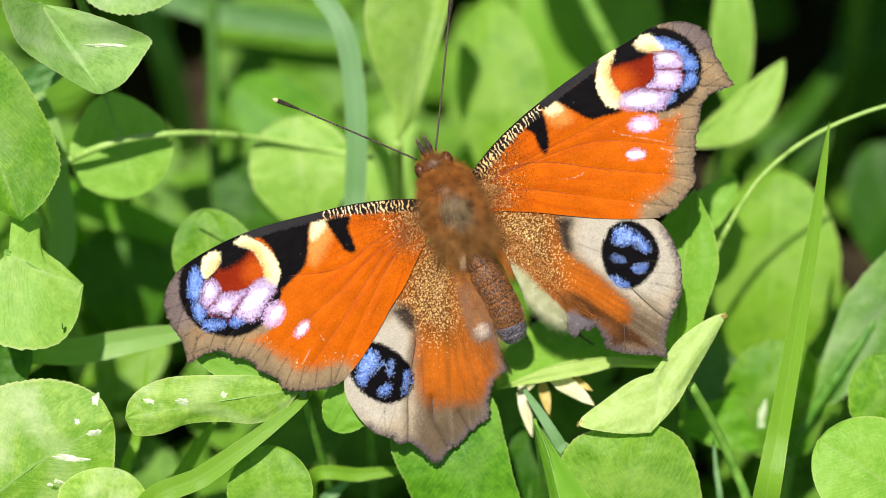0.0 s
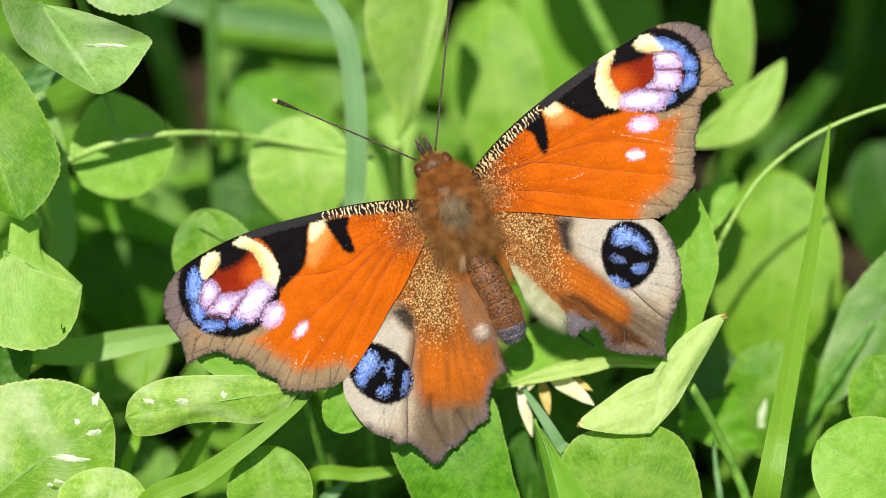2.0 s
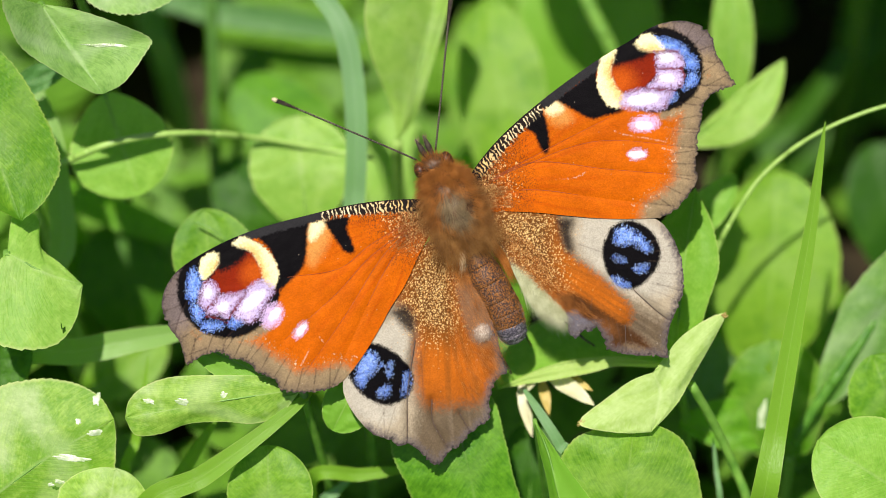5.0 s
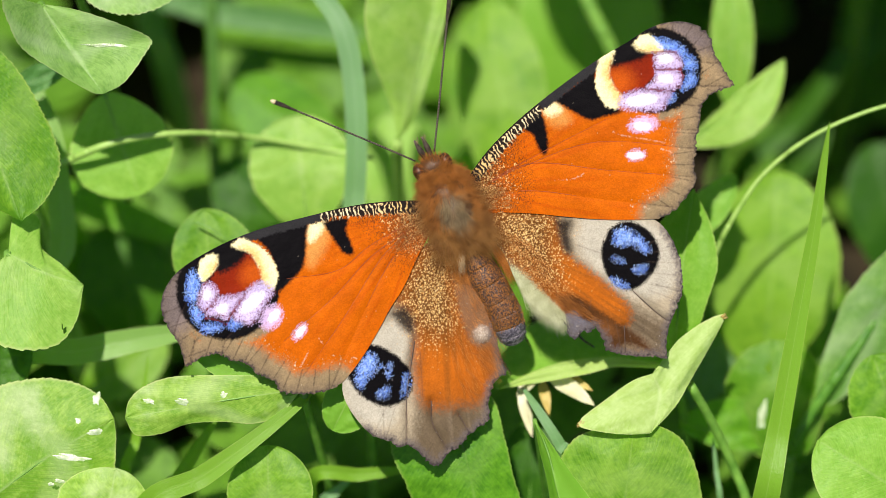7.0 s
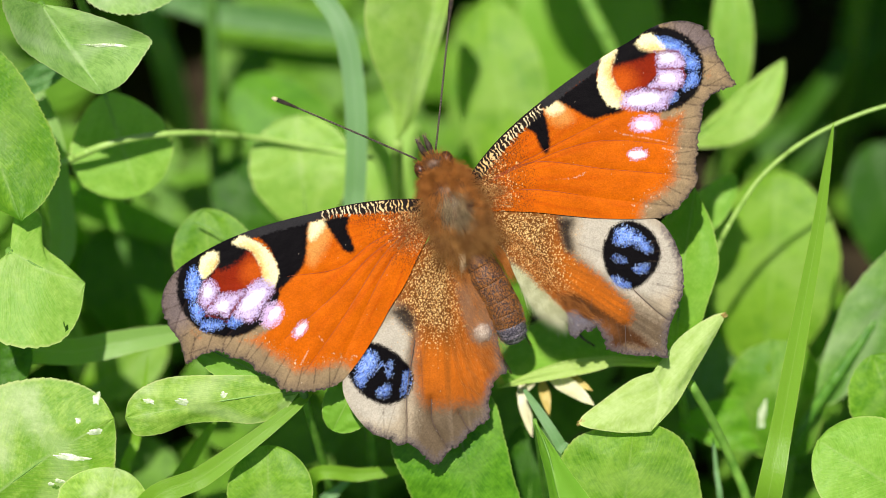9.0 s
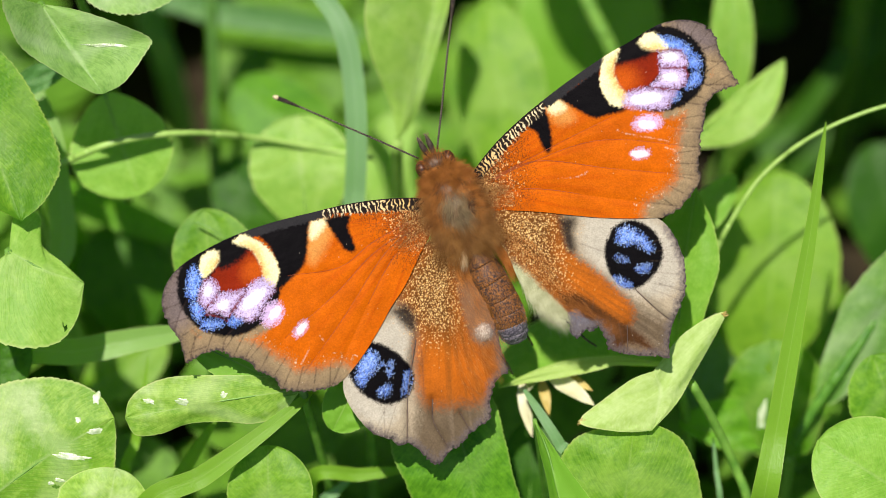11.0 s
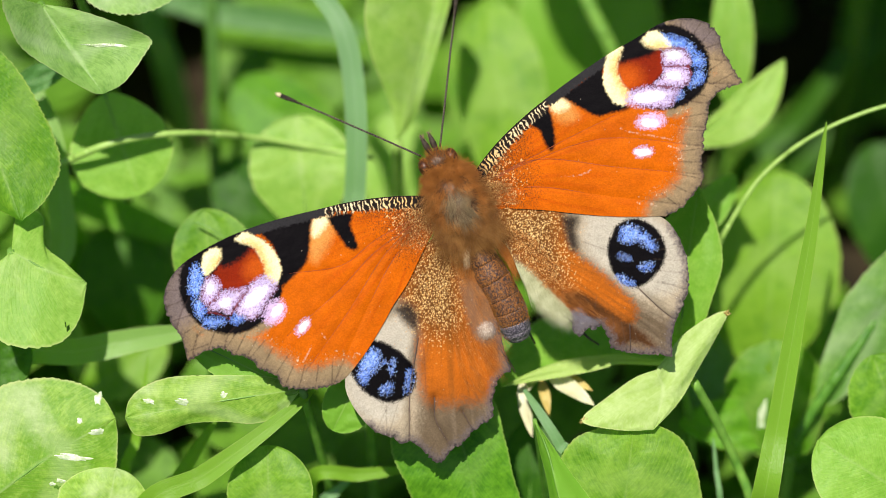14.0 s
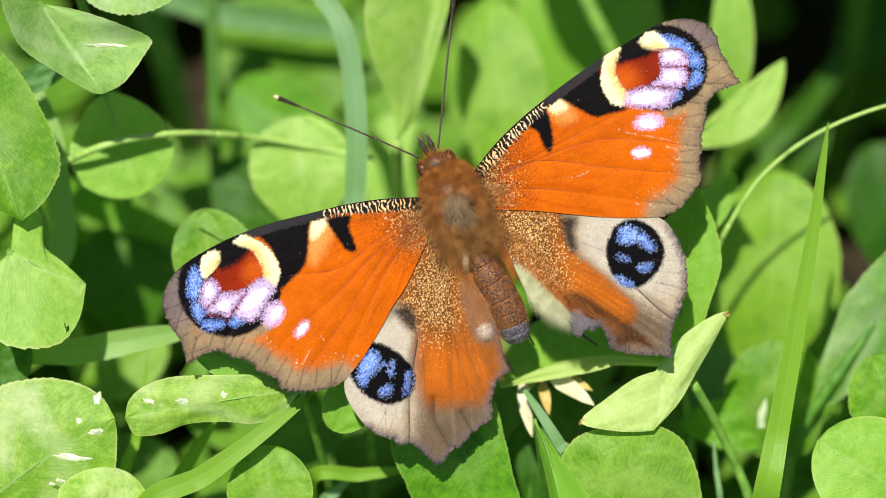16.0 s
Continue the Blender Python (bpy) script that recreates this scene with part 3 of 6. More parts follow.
clover("broad green clover leaf with toothed sides below the wing", [
    dict(mid=[(0.06, -15.20, -0.40), (2.22, -20.99, 0.60), (4.46, -31.62, -0.40)], right=[(4.81, -15.20, -0.40), (6.40, -19.60, -0.40), (7.27, -23.41, -0.40), (8.59, -29.38, -1.40)],
         left=[(-4.82, -17.60, -1.40), (-5.39, -20.77, -0.40), (-4.10, -23.88, -0.40), (-2.12, -27.32, -1.40)], mat=CLOVER_MID, teeth=0.02),
], du=2, dv=2)
clover("narrow pale clover leaf folded along its midrib", [
    dict(mid=[(9.40, -17.50, 3.60), (10.80, -21.00, 4.20), (11.90, -25.60, 4.40), (13.40, -30.80, 3.60)], left=[(9.80, -20.20, 2.60), (10.60, -23.40, 2.20), (11.40, -27.20, 2.40)],
         right=[(11.10, -20.00, 3.40), (13.20, -23.00, 3.20), (15.70, -26.40, 3.20), (16.80, -28.60, 3.20)], mat=CLOVER_YOUNG, teeth=0.02),
], du=3, dv=0, thick=0.22)
# added leaf; its dark colour stands in for the shaded gap here
clover("clover leaf low beside the flower, coloured shade-dark", [
    ((9.30, -29.51, -15.00), (9.89, -18.67, -14.00), 3.40, 3.63, CLOVER_SHADE_DARK, dict(pos=0.55, blunt=0.5)),
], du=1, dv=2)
clover("wide dappled green clover leaf", [
    dict(mid=[(17.90, -31.83, 0.40), (18.85, -24.97, 1.90), (19.66, -18.10, 2.20)], left=[(12.64, -30.36, 0.40), (11.73, -23.86, 1.20), (13.06, -20.05, 1.60), (16.20, -18.42, 1.90)],
         right=[(26.68, -30.36, 0.40), (26.61, -24.74, 1.20), (25.07, -20.23, 1.60), (22.48, -18.30, 1.90)], mat=CLOVER, teeth=0.012),
], du=3, dv=-4)
PERCH_LEAF = clover("bright yellow-green young clover leaf with a folded blade", [
    dict(mid=[(21.57, -12.73, 2.20), (22.33, -15.06, 2.20), (21.34, -18.84, 3.00)], right=[(22.94, -11.00, 1.80), (24.50, -9.16, 1.20), (27.24, -7.31, 0.60), (29.14, -6.79, 0.40), (28.30, -8.83, 0.60), (25.79, -13.13, 1.20), (23.97, -16.12, 2.00)],
         left=[(19.43, -13.56, 2.00), (16.62, -15.51, 2.40), (14.21, -17.34, 3.00), (14.30, -18.24, 3.40), (16.85, -18.76, 3.40), (19.18, -18.95, 3.20)], mat=CLOVER_BRIGHT, teeth=0.008, bulge=0.04, rib=False),
], foot=[(25.70, -14.03, -0.50), (28.39, -18.35, -4.00), (31.08, -23.64, -7.00), (32.68, -28.03, -9.00)], thick=0.50, stem_mat=STEM, du=4, dv=-3)
SHADED_LEAFLET = dict(mid=[(24.55, -12.24, -5.60), (19.05, -11.58, -5.80), (16.06, -11.62, -5.80), (12.60, -12.09, -5.60), (9.17, -13.23, -5.40), (5.73, -14.86, -5.20)],
         right=[(23.02, -7.24, -9.60), (16.08, -6.31, -10.10), (10.05, -7.83, -10.10), (6.67, -10.82, -8.60), (5.61, -13.39, -6.60)],
         left=[(23.02, -12.45, -5.80), (18.34, -11.86, -5.80), (16.06, -11.97, -5.80), (12.60, -12.45, -5.60), (9.17, -13.53, -5.40)], mat=CLOVER_YOUNG, teeth=0.01, rib=False)
TURNED_EDGE = dict(mid=[(24.36, -12.16, -3.40), (18.89, -11.52, -3.50), (15.93, -11.64, -3.40), (12.50, -12.12, -3.20), (9.10, -13.24, -3.00), (5.68, -14.74, -2.90)],
         right=[(22.28, -11.99, -3.20), (18.66, -11.37, -3.50), (15.94, -11.41, -3.50), (12.50, -11.88, -3.30), (9.10, -13.01, -3.10)],
         left=[(22.80, -12.51, -3.20), (18.18, -12.37, -3.20), (15.90, -12.92, -3.00), (12.47, -13.62, -2.80), (9.09, -14.16, -2.80)], mat=CLOVER_BRIGHT, teeth=0.03, rib=False)
SUPPORT_LEAF = clover("green clover leaf bearing the butterfly, partly in its shadow", [
    dict(mid=[(24.41, -12.12, -4.00), (25.04, -3.49, -3.00), (26.40, 6.39, -3.00)], right=[(26.15, -10.61, -3.50), (27.49, -6.13, -2.00), (28.74, -1.71, -1.50), (28.20, 2.12, -2.00), (27.30, 4.43, -2.50)],
         left=[(22.41, -9.48, -5.00), (21.22, -3.52, -5.00), (22.37, 1.84, -4.50)], mat=CLOVER_YOUNG, teeth=0.03),
    SHADED_LEAFLET, TURNED_EDGE,
], du=5, dv=4)
# blade and leaves of the dim corner, their dimness painted as dark colour
blade("grass blade coloured shade-dark, deep in the blur", [(51.74, 28.19, -58.00), (48.23, 21.86, -58.00), (43.56, 15.63, -60.00), (37.40, 10.03, -62.00)], 3.05, CLOVER_SHADE_DARK, taper=0.3, start=0.8, dv=6)
clover("clover leaf coloured dark green to look deep in shade", [
    ((44.30, 7.98, -66.00), (47.18, 18.77, -66.00), 3.52, 2.93, CLOVER_SHADE_DARK, dict(pos=0.55, blunt=0.5)),
    ((53.53, 23.35, -70.00), (56.44, 33.53, -70.00), 4.10, 3.52, CLOVER_SHADE_DARK, dict(pos=0.55, blunt=0.5)),
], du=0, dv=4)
clover("small pale clover leaf tip behind the wing", [
    ((25.55, 0.68, -14.00), (31.59, 7.90, -13.00), 1.99, 2.11, CLOVER_YOUNG, dict(pos=0.5, fold=6)),
], du=3, dv=8)
clover("pale blue-green clover leaf with toothed edge and dark midrib", [
    dict(mid=[(40.41, -16.64, -14.00), (44.56, -10.65, -13.00), (50.84, -1.76, -11.00)], left=[(40.77, -13.10, -13.00), (42.16, -8.48, -12.00), (43.84, -4.50, -11.00), (48.85, 0.67, -10.00)],
         right=[(42.89, -16.70, -15.00), (47.04, -12.84, -14.00), (52.40, -7.28, -13.00)], mat=CLOVER_GREY, teeth=0.04),
], du=0, dv=4)
stalk("stout dark green stalk behind a leaf", [(49.95, -2.39, -13.00), (45.05, -10.34, -13.00), (40.29, -17.44, -14.00), (38.33, -22.34, -18.00)], 0.55, 0.7, STEM_DEEP)
clover("green clover leaf with a finely toothed edge", [
    ((48.63, -20.80, -5.00), (45.20, -11.34, -4.00), 4.39, 4.98, CLOVER, dict(pos=0.55, blunt=0.5, teeth=0.03)),
], du=5, dv=0)
clover("round bright green clover leaf", [
    ((50.15, -26.89, 0.00), (39.00, -19.91, 1.00), 5.57, 5.74, CLOVER_YOUNG, dict(pos=0.58, blunt=0.5, fold=6, teeth=0.012)),
], du=6, dv=-3)
clover("yellow-green clover leaf with a torn grey patch", [
    dict(mid=[(37.77, -22.81, -16.00), (36.30, -15.91, -14.00), (35.80, -9.80, -15.00)], left=[(33.86, -22.27, -17.00), (30.79, -16.01, -16.00), (32.41, -11.65, -15.00)],
         right=[(40.69, -21.65, -17.00), (41.91, -15.39, -16.00), (39.50, -10.72, -15.00)], mat=CLOVER, teeth=0.01,
         scars_glints=[((34.88, -18.06, -14.00), 0.5, 1.6, -8)], holes=[((35.25, -12.96, -14.00), 0.25, 0.7, -6)]),
], du=2, dv=4)
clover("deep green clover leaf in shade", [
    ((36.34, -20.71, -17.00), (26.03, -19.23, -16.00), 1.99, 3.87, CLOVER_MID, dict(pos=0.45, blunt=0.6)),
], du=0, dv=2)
clover("bluish green clover leaf in the blur", [
    ((28.94, -18.10, -31.20), (31.60, -9.98, -28.60), 3.05, 2.81, CLOVER_BLUE, dict(pos=0.55, blunt=0.5)),
], du=0, dv=4)
BLADE_SWAY = blade("tall light green grass blade with a fine tip",
                   [(39.24, 12.91, 6.00), (38.69, 8.12, 5.00), (37.73, 0.64, 4.00), (36.18, -8.64, 3.00), (34.56, -18.56, 2.00), (33.05, -27.09, 1.00)], 3.05, GRASS, taper=0.75, start=0.12, fold=10, du=-2, dv=-6)
stalk("thin arching yellow-green grass stalk", [(51.01, 16.03, -5.00), (45.05, 14.60, -5.00), (39.23, 12.02, -6.00), (34.56, 8.46, -7.00), (31.67, 4.58, -8.00), (29.33, -0.24, -10.00), (28.19, -6.12, -16.00)], 0.2, 0.32, STEM_PALE)
blade("light green grass blade leaning over the clover", [(-13.27, -14.49, 2.00), (-15.31, -16.29, 3.00), (-19.88, -19.88, 4.00), (-24.50, -23.17, 4.00), (-30.96, -27.48, 3.00)], 2.69, GRASS, taper=0.6, start=0.2, fold=8, du=-3, dv=-6)
blade("thin bluish grass blade beside a stalk", [(28.78, -20.11, -8.00), (29.08, -23.42, -8.00), (29.60, -28.03, -9.00)], 0.64, GRASS_BLUE, taper=0.4)
blade("short bluish grass blade below the flower", [(8.49, -14.69, -2.00), (10.04, -16.97, -0.60), (12.09, -20.18, -0.40), (13.14, -22.43, -3.00)], 1.29, GRASS_BLUE, taper=0.4)
blade("broad pale grass blade lying across the clover", [(-27.50, -8.81, -6.50), (-32.70, -9.68, -7.50), (-38.70, -10.88, -7.50), (-45.47, -12.00, -8.50)], 2.93, GRASS_PALE, taper=0.25, start=1.0, du=-3)
blade("upright green grass blade behind the clover", [(-31.43, -11.38, -8.00), (-31.91, -15.59, -8.00), (-32.86, -20.48, -9.00), (-34.06, -24.79, -10.00)], 1.29, GRASS, taper=0.6, start=0.3)
blade("slanting green grass blade low in the shade", [(-24.12, -18.24, -7.00), (-25.92, -20.94, -7.00), (-28.05, -24.32, -8.00), (-29.72, -27.12, -9.00)], 2.11, GRASS, taper=0.5, start=0.3)
blade("pale grass blade low between the leaves", [(-4.32, -23.46, -7.00), (-8.64, -23.94, -7.00), (-14.08, -24.63, -8.00)], 1.52, GRASS, taper=0.3, start=1.0)
blade("bluish grass blade tip at the edge of a leaf", [(-9.94, -24.79, -10.00), (-11.33, -25.88, -10.00), (-13.06, -28.31, -12.00)], 1.41, GRASS_BLUE, taper=0.5)
blade("bluish ribbed grass blade bending over", [(-16.32, 30.97, -16.00), (-13.14, 27.39, -14.00), (-10.90, 23.93, -13.00), (-9.79, 19.04, -13.00), (-9.37, 12.92, -13.00), (-9.52, 6.82, -14.00), (-10.05, 0.68, -17.00)], 2.46, GRASS_BLUE, taper=0.2, start=1.0, fold=16, du=1, dv=3)
stalk("slim arching grass stalk", [(-7.58, 9.97, -16.40), (-13.70, 10.98, -16.20), (-20.45, 12.14, -14.80), (-27.90, 12.39, -9.00), (-34.97, 11.31, -7.60), (-40.50, 9.20, -9.00), (-44.60, 6.84, -15.00)], 0.25, 0.53, STEM_PALE)
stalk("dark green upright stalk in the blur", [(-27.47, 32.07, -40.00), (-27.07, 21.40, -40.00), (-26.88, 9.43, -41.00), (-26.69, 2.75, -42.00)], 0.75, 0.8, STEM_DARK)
stalk("stout green stalk behind the fore wing", [(15.03, 31.94, -32.00), (17.17, 27.39, -32.00), (19.64, 22.58, -33.00), (22.13, 16.53, -36.00)], 0.85, 0.9, STEM)
blade("broad pale grass blade far back in the blur", [(-9.95, 26.19, -52.00), (-18.24, 27.57, -52.00), (-26.53, 28.74, -52.00), (-35.62, 30.56, -53.00)], 3.52, CLOVER_BLUE, taper=0.2, start=1.0)
blade("bright grass blade low in the blur", [(-29.53, 1.04, -32.00), (-36.04, 3.45, -32.00), (-43.98, 5.94, -33.00)], 3.87, CLOVER_MID, taper=0.3, start=1.0)
clover("round clover leaf half lit and half in its neighbour's shade", [
    ((-36.50, 16.70, -12.00), (-32.70, 6.00, -11.00), 5.35, 5.85, CLOVER_YOUNG, dict(pos=0.58, blunt=0.5, fold=4)),
], du=0, dv=8)
clover("pale pointed clover leaf standing upright", [
    dict(mid=[(-5.02, 11.85, -17.00), (-2.85, 18.67, -17.00), (-0.74, 27.88, -16.00), (-1.48, 34.06, -16.00)], left=[(-5.81, 15.83, -16.00), (-7.84, 21.18, -13.00), (-8.42, 26.30, -12.00), (-6.35, 31.79, -12.00)],
         right=[(-2.99, 14.68, -18.00), (-0.99, 20.84, -17.00), (0.62, 26.33, -16.00), (1.29, 30.87, -15.00)], mat=CLOVER_SOFT, teeth=0.006),
], du=0, dv=5, thick=0.6, stem_mat=STEM_PALE)
clover("round light green clover leaf in the blur", [
    ((-14.87, 1.93, -18.00), (-16.06, 14.45, -17.00), 5.74, 5.62, CLOVER_SOFT, dict(pos=0.58, blunt=0.5, fold=3)),
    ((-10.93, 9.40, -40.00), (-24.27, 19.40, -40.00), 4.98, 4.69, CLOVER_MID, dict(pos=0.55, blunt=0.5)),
    # extra leaflet in the shade-dark colour, standing in for the gap's darkness
    ((-18.59, 1.37, -34.00), (-25.46, 9.88, -34.00), 4.10, 4.10, CLOVER_SHADE_DARK, dict(pos=0.55, blunt=0.5)),
], du=0, dv=8)
clover("bright clover leaf in the blur behind the fore wing", [
    ((18.41, 14.60, -52.50), (16.90, 37.16, -50.00), 8.79, 8.79, CLOVER_YOUNG, dict(pos=0.58, blunt=0.5)),
    ((7.97, 4.68, -36.00), (5.14, 28.71, -36.00), 4.69, 5.57, CLOVER, dict(pos=0.55, blunt=0.55)),
    ((8.14, 4.28, -57.50), (3.58, 29.56, -57.50), 4.98, 5.27, CLOVER, dict(pos=0.55, blunt=0.6)),
], du=0, dv=10)
clover("mid green clover leaf low behind the butterfly's head", [
    ((-1.64, 1.43, -48.00), (-9.83, 9.63, -48.00), 4.69, 4.10, CLOVER, dict(pos=0.55, blunt=0.5)),
    ((-3.30, 0.07, -43.00), (-6.32, 15.88, -43.00), 4.69, 4.80, CLOVER_SOFT, dict(pos=0.5, blunt=0.55)),
    ((1.08, 0.07, -45.60), (6.51, 12.27, -45.60), 4.69, 4.10, CLOVER_YOUNG, dict(pos=0.55, blunt=0.5)),
], du=0, dv=8)
clover("upright light green clover leaf behind the wing tip", [
    ((32.66, 16.04, -26.40), (32.22, 31.78, -24.00), 2.46, 2.46, CLOVER_SOFT, dict(pos=0.5, blunt=0.5, fold=10)),
    ((27.03, 11.66, -20.40), (37.48, 20.80, -19.20), 1.29, 3.40, CLOVER_SOFT, dict(pos=0.5, blunt=0.75, bend=0.05, fold=4)),
], du=0, dv=8)
clover("large soft green clover leaf in the blur", [
    ((36.43, -14.09, -28.60), (37.73, 8.37, -26.00), 7.60, 7.60, CLOVER, dict(pos=0.55, blunt=0.5)),
    # this leaflet takes the shade-dark leaf colour
    ((55.52, -4.01, -46.80), (51.58, 12.40, -45.50), 5.16, 5.27, CLOVER_SHADE_DARK, dict(pos=0.55, blunt=0.5)),
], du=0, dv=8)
clover("blurred clover leaf low down, one leaflet coloured dark to look shaded", [
    # shade on the first leaflet comes from its darker colour
    ((-35.61, -10.41, -34.00), (-38.23, 2.68, -34.00), 5.27, 5.57, CLOVER_SHADE_DARK, dict(pos=0.55, blunt=0.5)),
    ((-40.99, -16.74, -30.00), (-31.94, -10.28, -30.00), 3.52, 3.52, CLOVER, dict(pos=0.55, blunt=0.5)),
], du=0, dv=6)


def withered_rim(leaf, spots, seed):
    """Brown frayed fibres on a leaf's dried corners."""
    rng = random.Random(seed)
    o = leaf.location
    verts, faces = [], []
    for c, d, r in spots:
        for i in range(26):
            root = np.array(c) + np.array((rng.uniform(-r, r), rng.uniform(-r, r), rng.uniform(-0.1, 0.15)))
            tip = root + np.array(d) * rng.uniform(0.25, 0.7) + np.array((rng.uniform(-0.2, 0.2), rng.uniform(-0.2, 0.2), 0))
            v, f = tube_geo([root, (root + tip) / 2 + (0, 0, 0.05), tip], [0.07, 0.05, 0.015], 4)
            k = len(verts)
            verts += [world(p) - o for p in v]
            faces += [tuple(j + k for j in g) for g in f]
    part("withered_corner", mesh_of("withered_corner", verts, faces, PETAL_BROWN), leaf, "brown frayed dry leaf corners")


withered_rim(PERCH_LEAF, [((14.32, -17.79, 3.10), (-0.7, -0.2, 0), 0.25), ((28.95, -7.02, 0.50), (0.5, 0.3, 0), 0.2)], 4)


def clover_flower():
    """A faded floret head, only its hanging petals in view."""
    origin = (10.95, -13.70, -9.00)
    root = new("clover_flower")
    root.location = world(origin)
    tagged(root, "withered white clover flower with drooping cream petals", "flower")
    for B, T, wl, mat, roll in (
            ((8.43, -13.68, -5.70), (9.40, -19.70, -4.40), 0.77, PETAL, 20), ((11.23, -13.55, -5.40), (15.84, -16.44, -3.60), 1.01, PETAL, -20),
            ((10.42, -13.83, -6.20), (11.20, -17.52, -4.80), 0.65, PETAL_BROWN, 0), ((12.94, -13.35, -6.20), (15.71, -14.94, -4.40), 0.54, PETAL_BROWN, -10),
            ((10.00, -13.68, -8.00), (7.89, -15.60, -7.80), 0.60, PETAL, 10)):
        verts, faces, uv, mid = leaflet_geo(B, T, wl, wl, roll=roll, fold=26, teeth=0.0, n=24, m=4, seed=5, blunt=0.8, pos=0.42)
        part("petal", mesh_of("petal", placed(verts, origin), faces, mat, uv), root)
    hv, hf = tube_geo(spline([(11.01, -12.10, -10.50), (10.99, -13.05, -10.00), (10.97, -14.00, -9.50)], 9), [0.2, 1.0, 1.5, 1.8, 1.8, 1.6, 1.3, 0.8, 0.2], 12)
    part("flower_head", mesh_of("flower_head", placed(hv, origin), hf, STEM), root)
    pts = spline([origin, (10.95, -12.38, -18.00), to_soil((10.95, -12.38, -18.00), 2, 4)], 20)
    sv, sf = tube_geo(pts, [0.5] * 20, 8)
    part("flower_stalk", mesh_of("flower_stalk", placed(sv, origin), sf, STEM), root)


clover_flower()


def undergrowth():
    """Dense low clover and dead leaves, down in the shade where single leaves are lost in the blur."""
    rng = random.Random(11)
    for name, mat, count, lab in (("clover_undergrowth", UNDER, 950, "dense low green clover leaves in blurred shade"),
                                  ("leaf_litter", LITTER, 160, "brown dead leaves lying on the soil")):
        verts, faces, uv = [], [], []
        for c in range(count):
            x, y = rng.uniform(-130, 130), rng.uniform(-110, 190)
            z = rng.uniform(6, 38) if name == "clover_undergrowth" else rng.uniform(0.5, 3)
            if name == "clover_undergrowth" and x > 22 and y > 15:
                if rng.random() < 0.40 or z > 14:
                    continue
            bare = -50 < x < -22 and 42 < y < 84
            if name == "leaf_litter" and not (x > 15 and y > 5 or bare):
                continue
            if name == "clover_undergrowth" and bare and z > 9:
                continue
            cen = np.array((x, y, z))
            az, el = rng.uniform(0, 2 * math.pi), rng.uniform(-0.35, 0.35)
            n_leaf = 3 if name == "clover_undergrowth" else 1
            for q in range(n_leaf):
                a2 = az + q * 2.09
                d = np.array((math.cos(a2) * math.cos(el), math.sin(a2) * math.cos(el), math.sin(el)))
                L = rng.uniform(9, 14)
                v0, f0, u0, _ = leaflet_geo((0, 0, 0), (0, L, 0), L * 0.42, L * 0.42, n=10, m=3, seed=c % 50, teeth=0.0, blunt=0.55)
                side = np.cross(d, (0, 0, 1.0)); side /= np.linalg.norm(side)
                nor = np.cross(side, d)
                k = len(verts)
                verts += [(cen + side * p[0] + d * p[1] + nor * p[2]) * MM for p in v0]
                faces += [tuple(i + k for i in f) for f in f0]
                uv += u0
            if name == "clover_undergrowth":
                k = len(verts)
                sv, sf = tube_geo([cen, cen * (1, 1, 0.5) + (1.5, 1, 0), cen * (1, 1, 0) + (2, 2, -2)], [0.5] * 3, 5)
                verts += [v * MM for v in sv]
                faces += [tuple(i + k for i in f) for f in sf]
                uv += [(0.5, 0.5)] * len(sv)
        ob = new(name, mesh_of(name, verts, faces, mat, uv))
        tagged(ob, lab, "undergrowth", kind="stuff")


undergrowth()


def shade_sward():
    """Unseen taller clover, added out of view behind the spot to shade the soil there."""
    rng = random.Random(29)
    verts, faces, uv = [], [], []
    for c in range(230):
        cen = np.array((rng.uniform(-80, 160), rng.uniform(66, 200), rng.uniform(74, 110)))
        if cen[0] < 12 and c % 5 > 1:
            continue
        if cen[0] > 12:
            cen[1:] = 0.82 * cen[1] - 6, max(cen[2], 86)
        az = rng.uniform(0, 2 * math.pi)
        for q in range(3):
            a2 = az + q * 2.09
            d = np.array((math.cos(a2), math.sin(a2), rng.uniform(-0.2, 0.25)))
            d /= np.linalg.norm(d)
            L = rng.uniform(12, 18)
            v0, f0, u0, _ = leaflet_geo((0, 0, 0), (0, L, 0), L * 0.45, L * 0.45, n=10, m=3, seed=c % 50, teeth=0.0, blunt=0.55)
            side = np.cross(d, (0, 0, 1.0)); side /= np.linalg.norm(side)
            nor = np.cross(side, d)
            k = len(verts)
            verts += [(cen + side * p[0] + d * p[1] + nor * p[2]) * MM for p in v0]
            faces += [tuple(i + k for i in g) for g in f0]
            uv += u0
        k = len(verts)
        sv, sf = tube_geo([cen, cen * (1, 1, 0.5) + (2, 1, 0), cen * (1, 1, 0) + (3, 2, -2)], [0.6] * 3, 5)
        verts += [v * MM for v in sv]
        faces += [tuple(i + k for i in g) for g in sf]
        uv += [(0.5, 0.5)] * len(sv)
    tagged(new("clover_sward", mesh_of("clover_sward", verts, faces, CLOVER, uv)), "unseen tall green clover added behind the spot to shade the soil", "undergrowth", kind="stuff")


shade_sward()


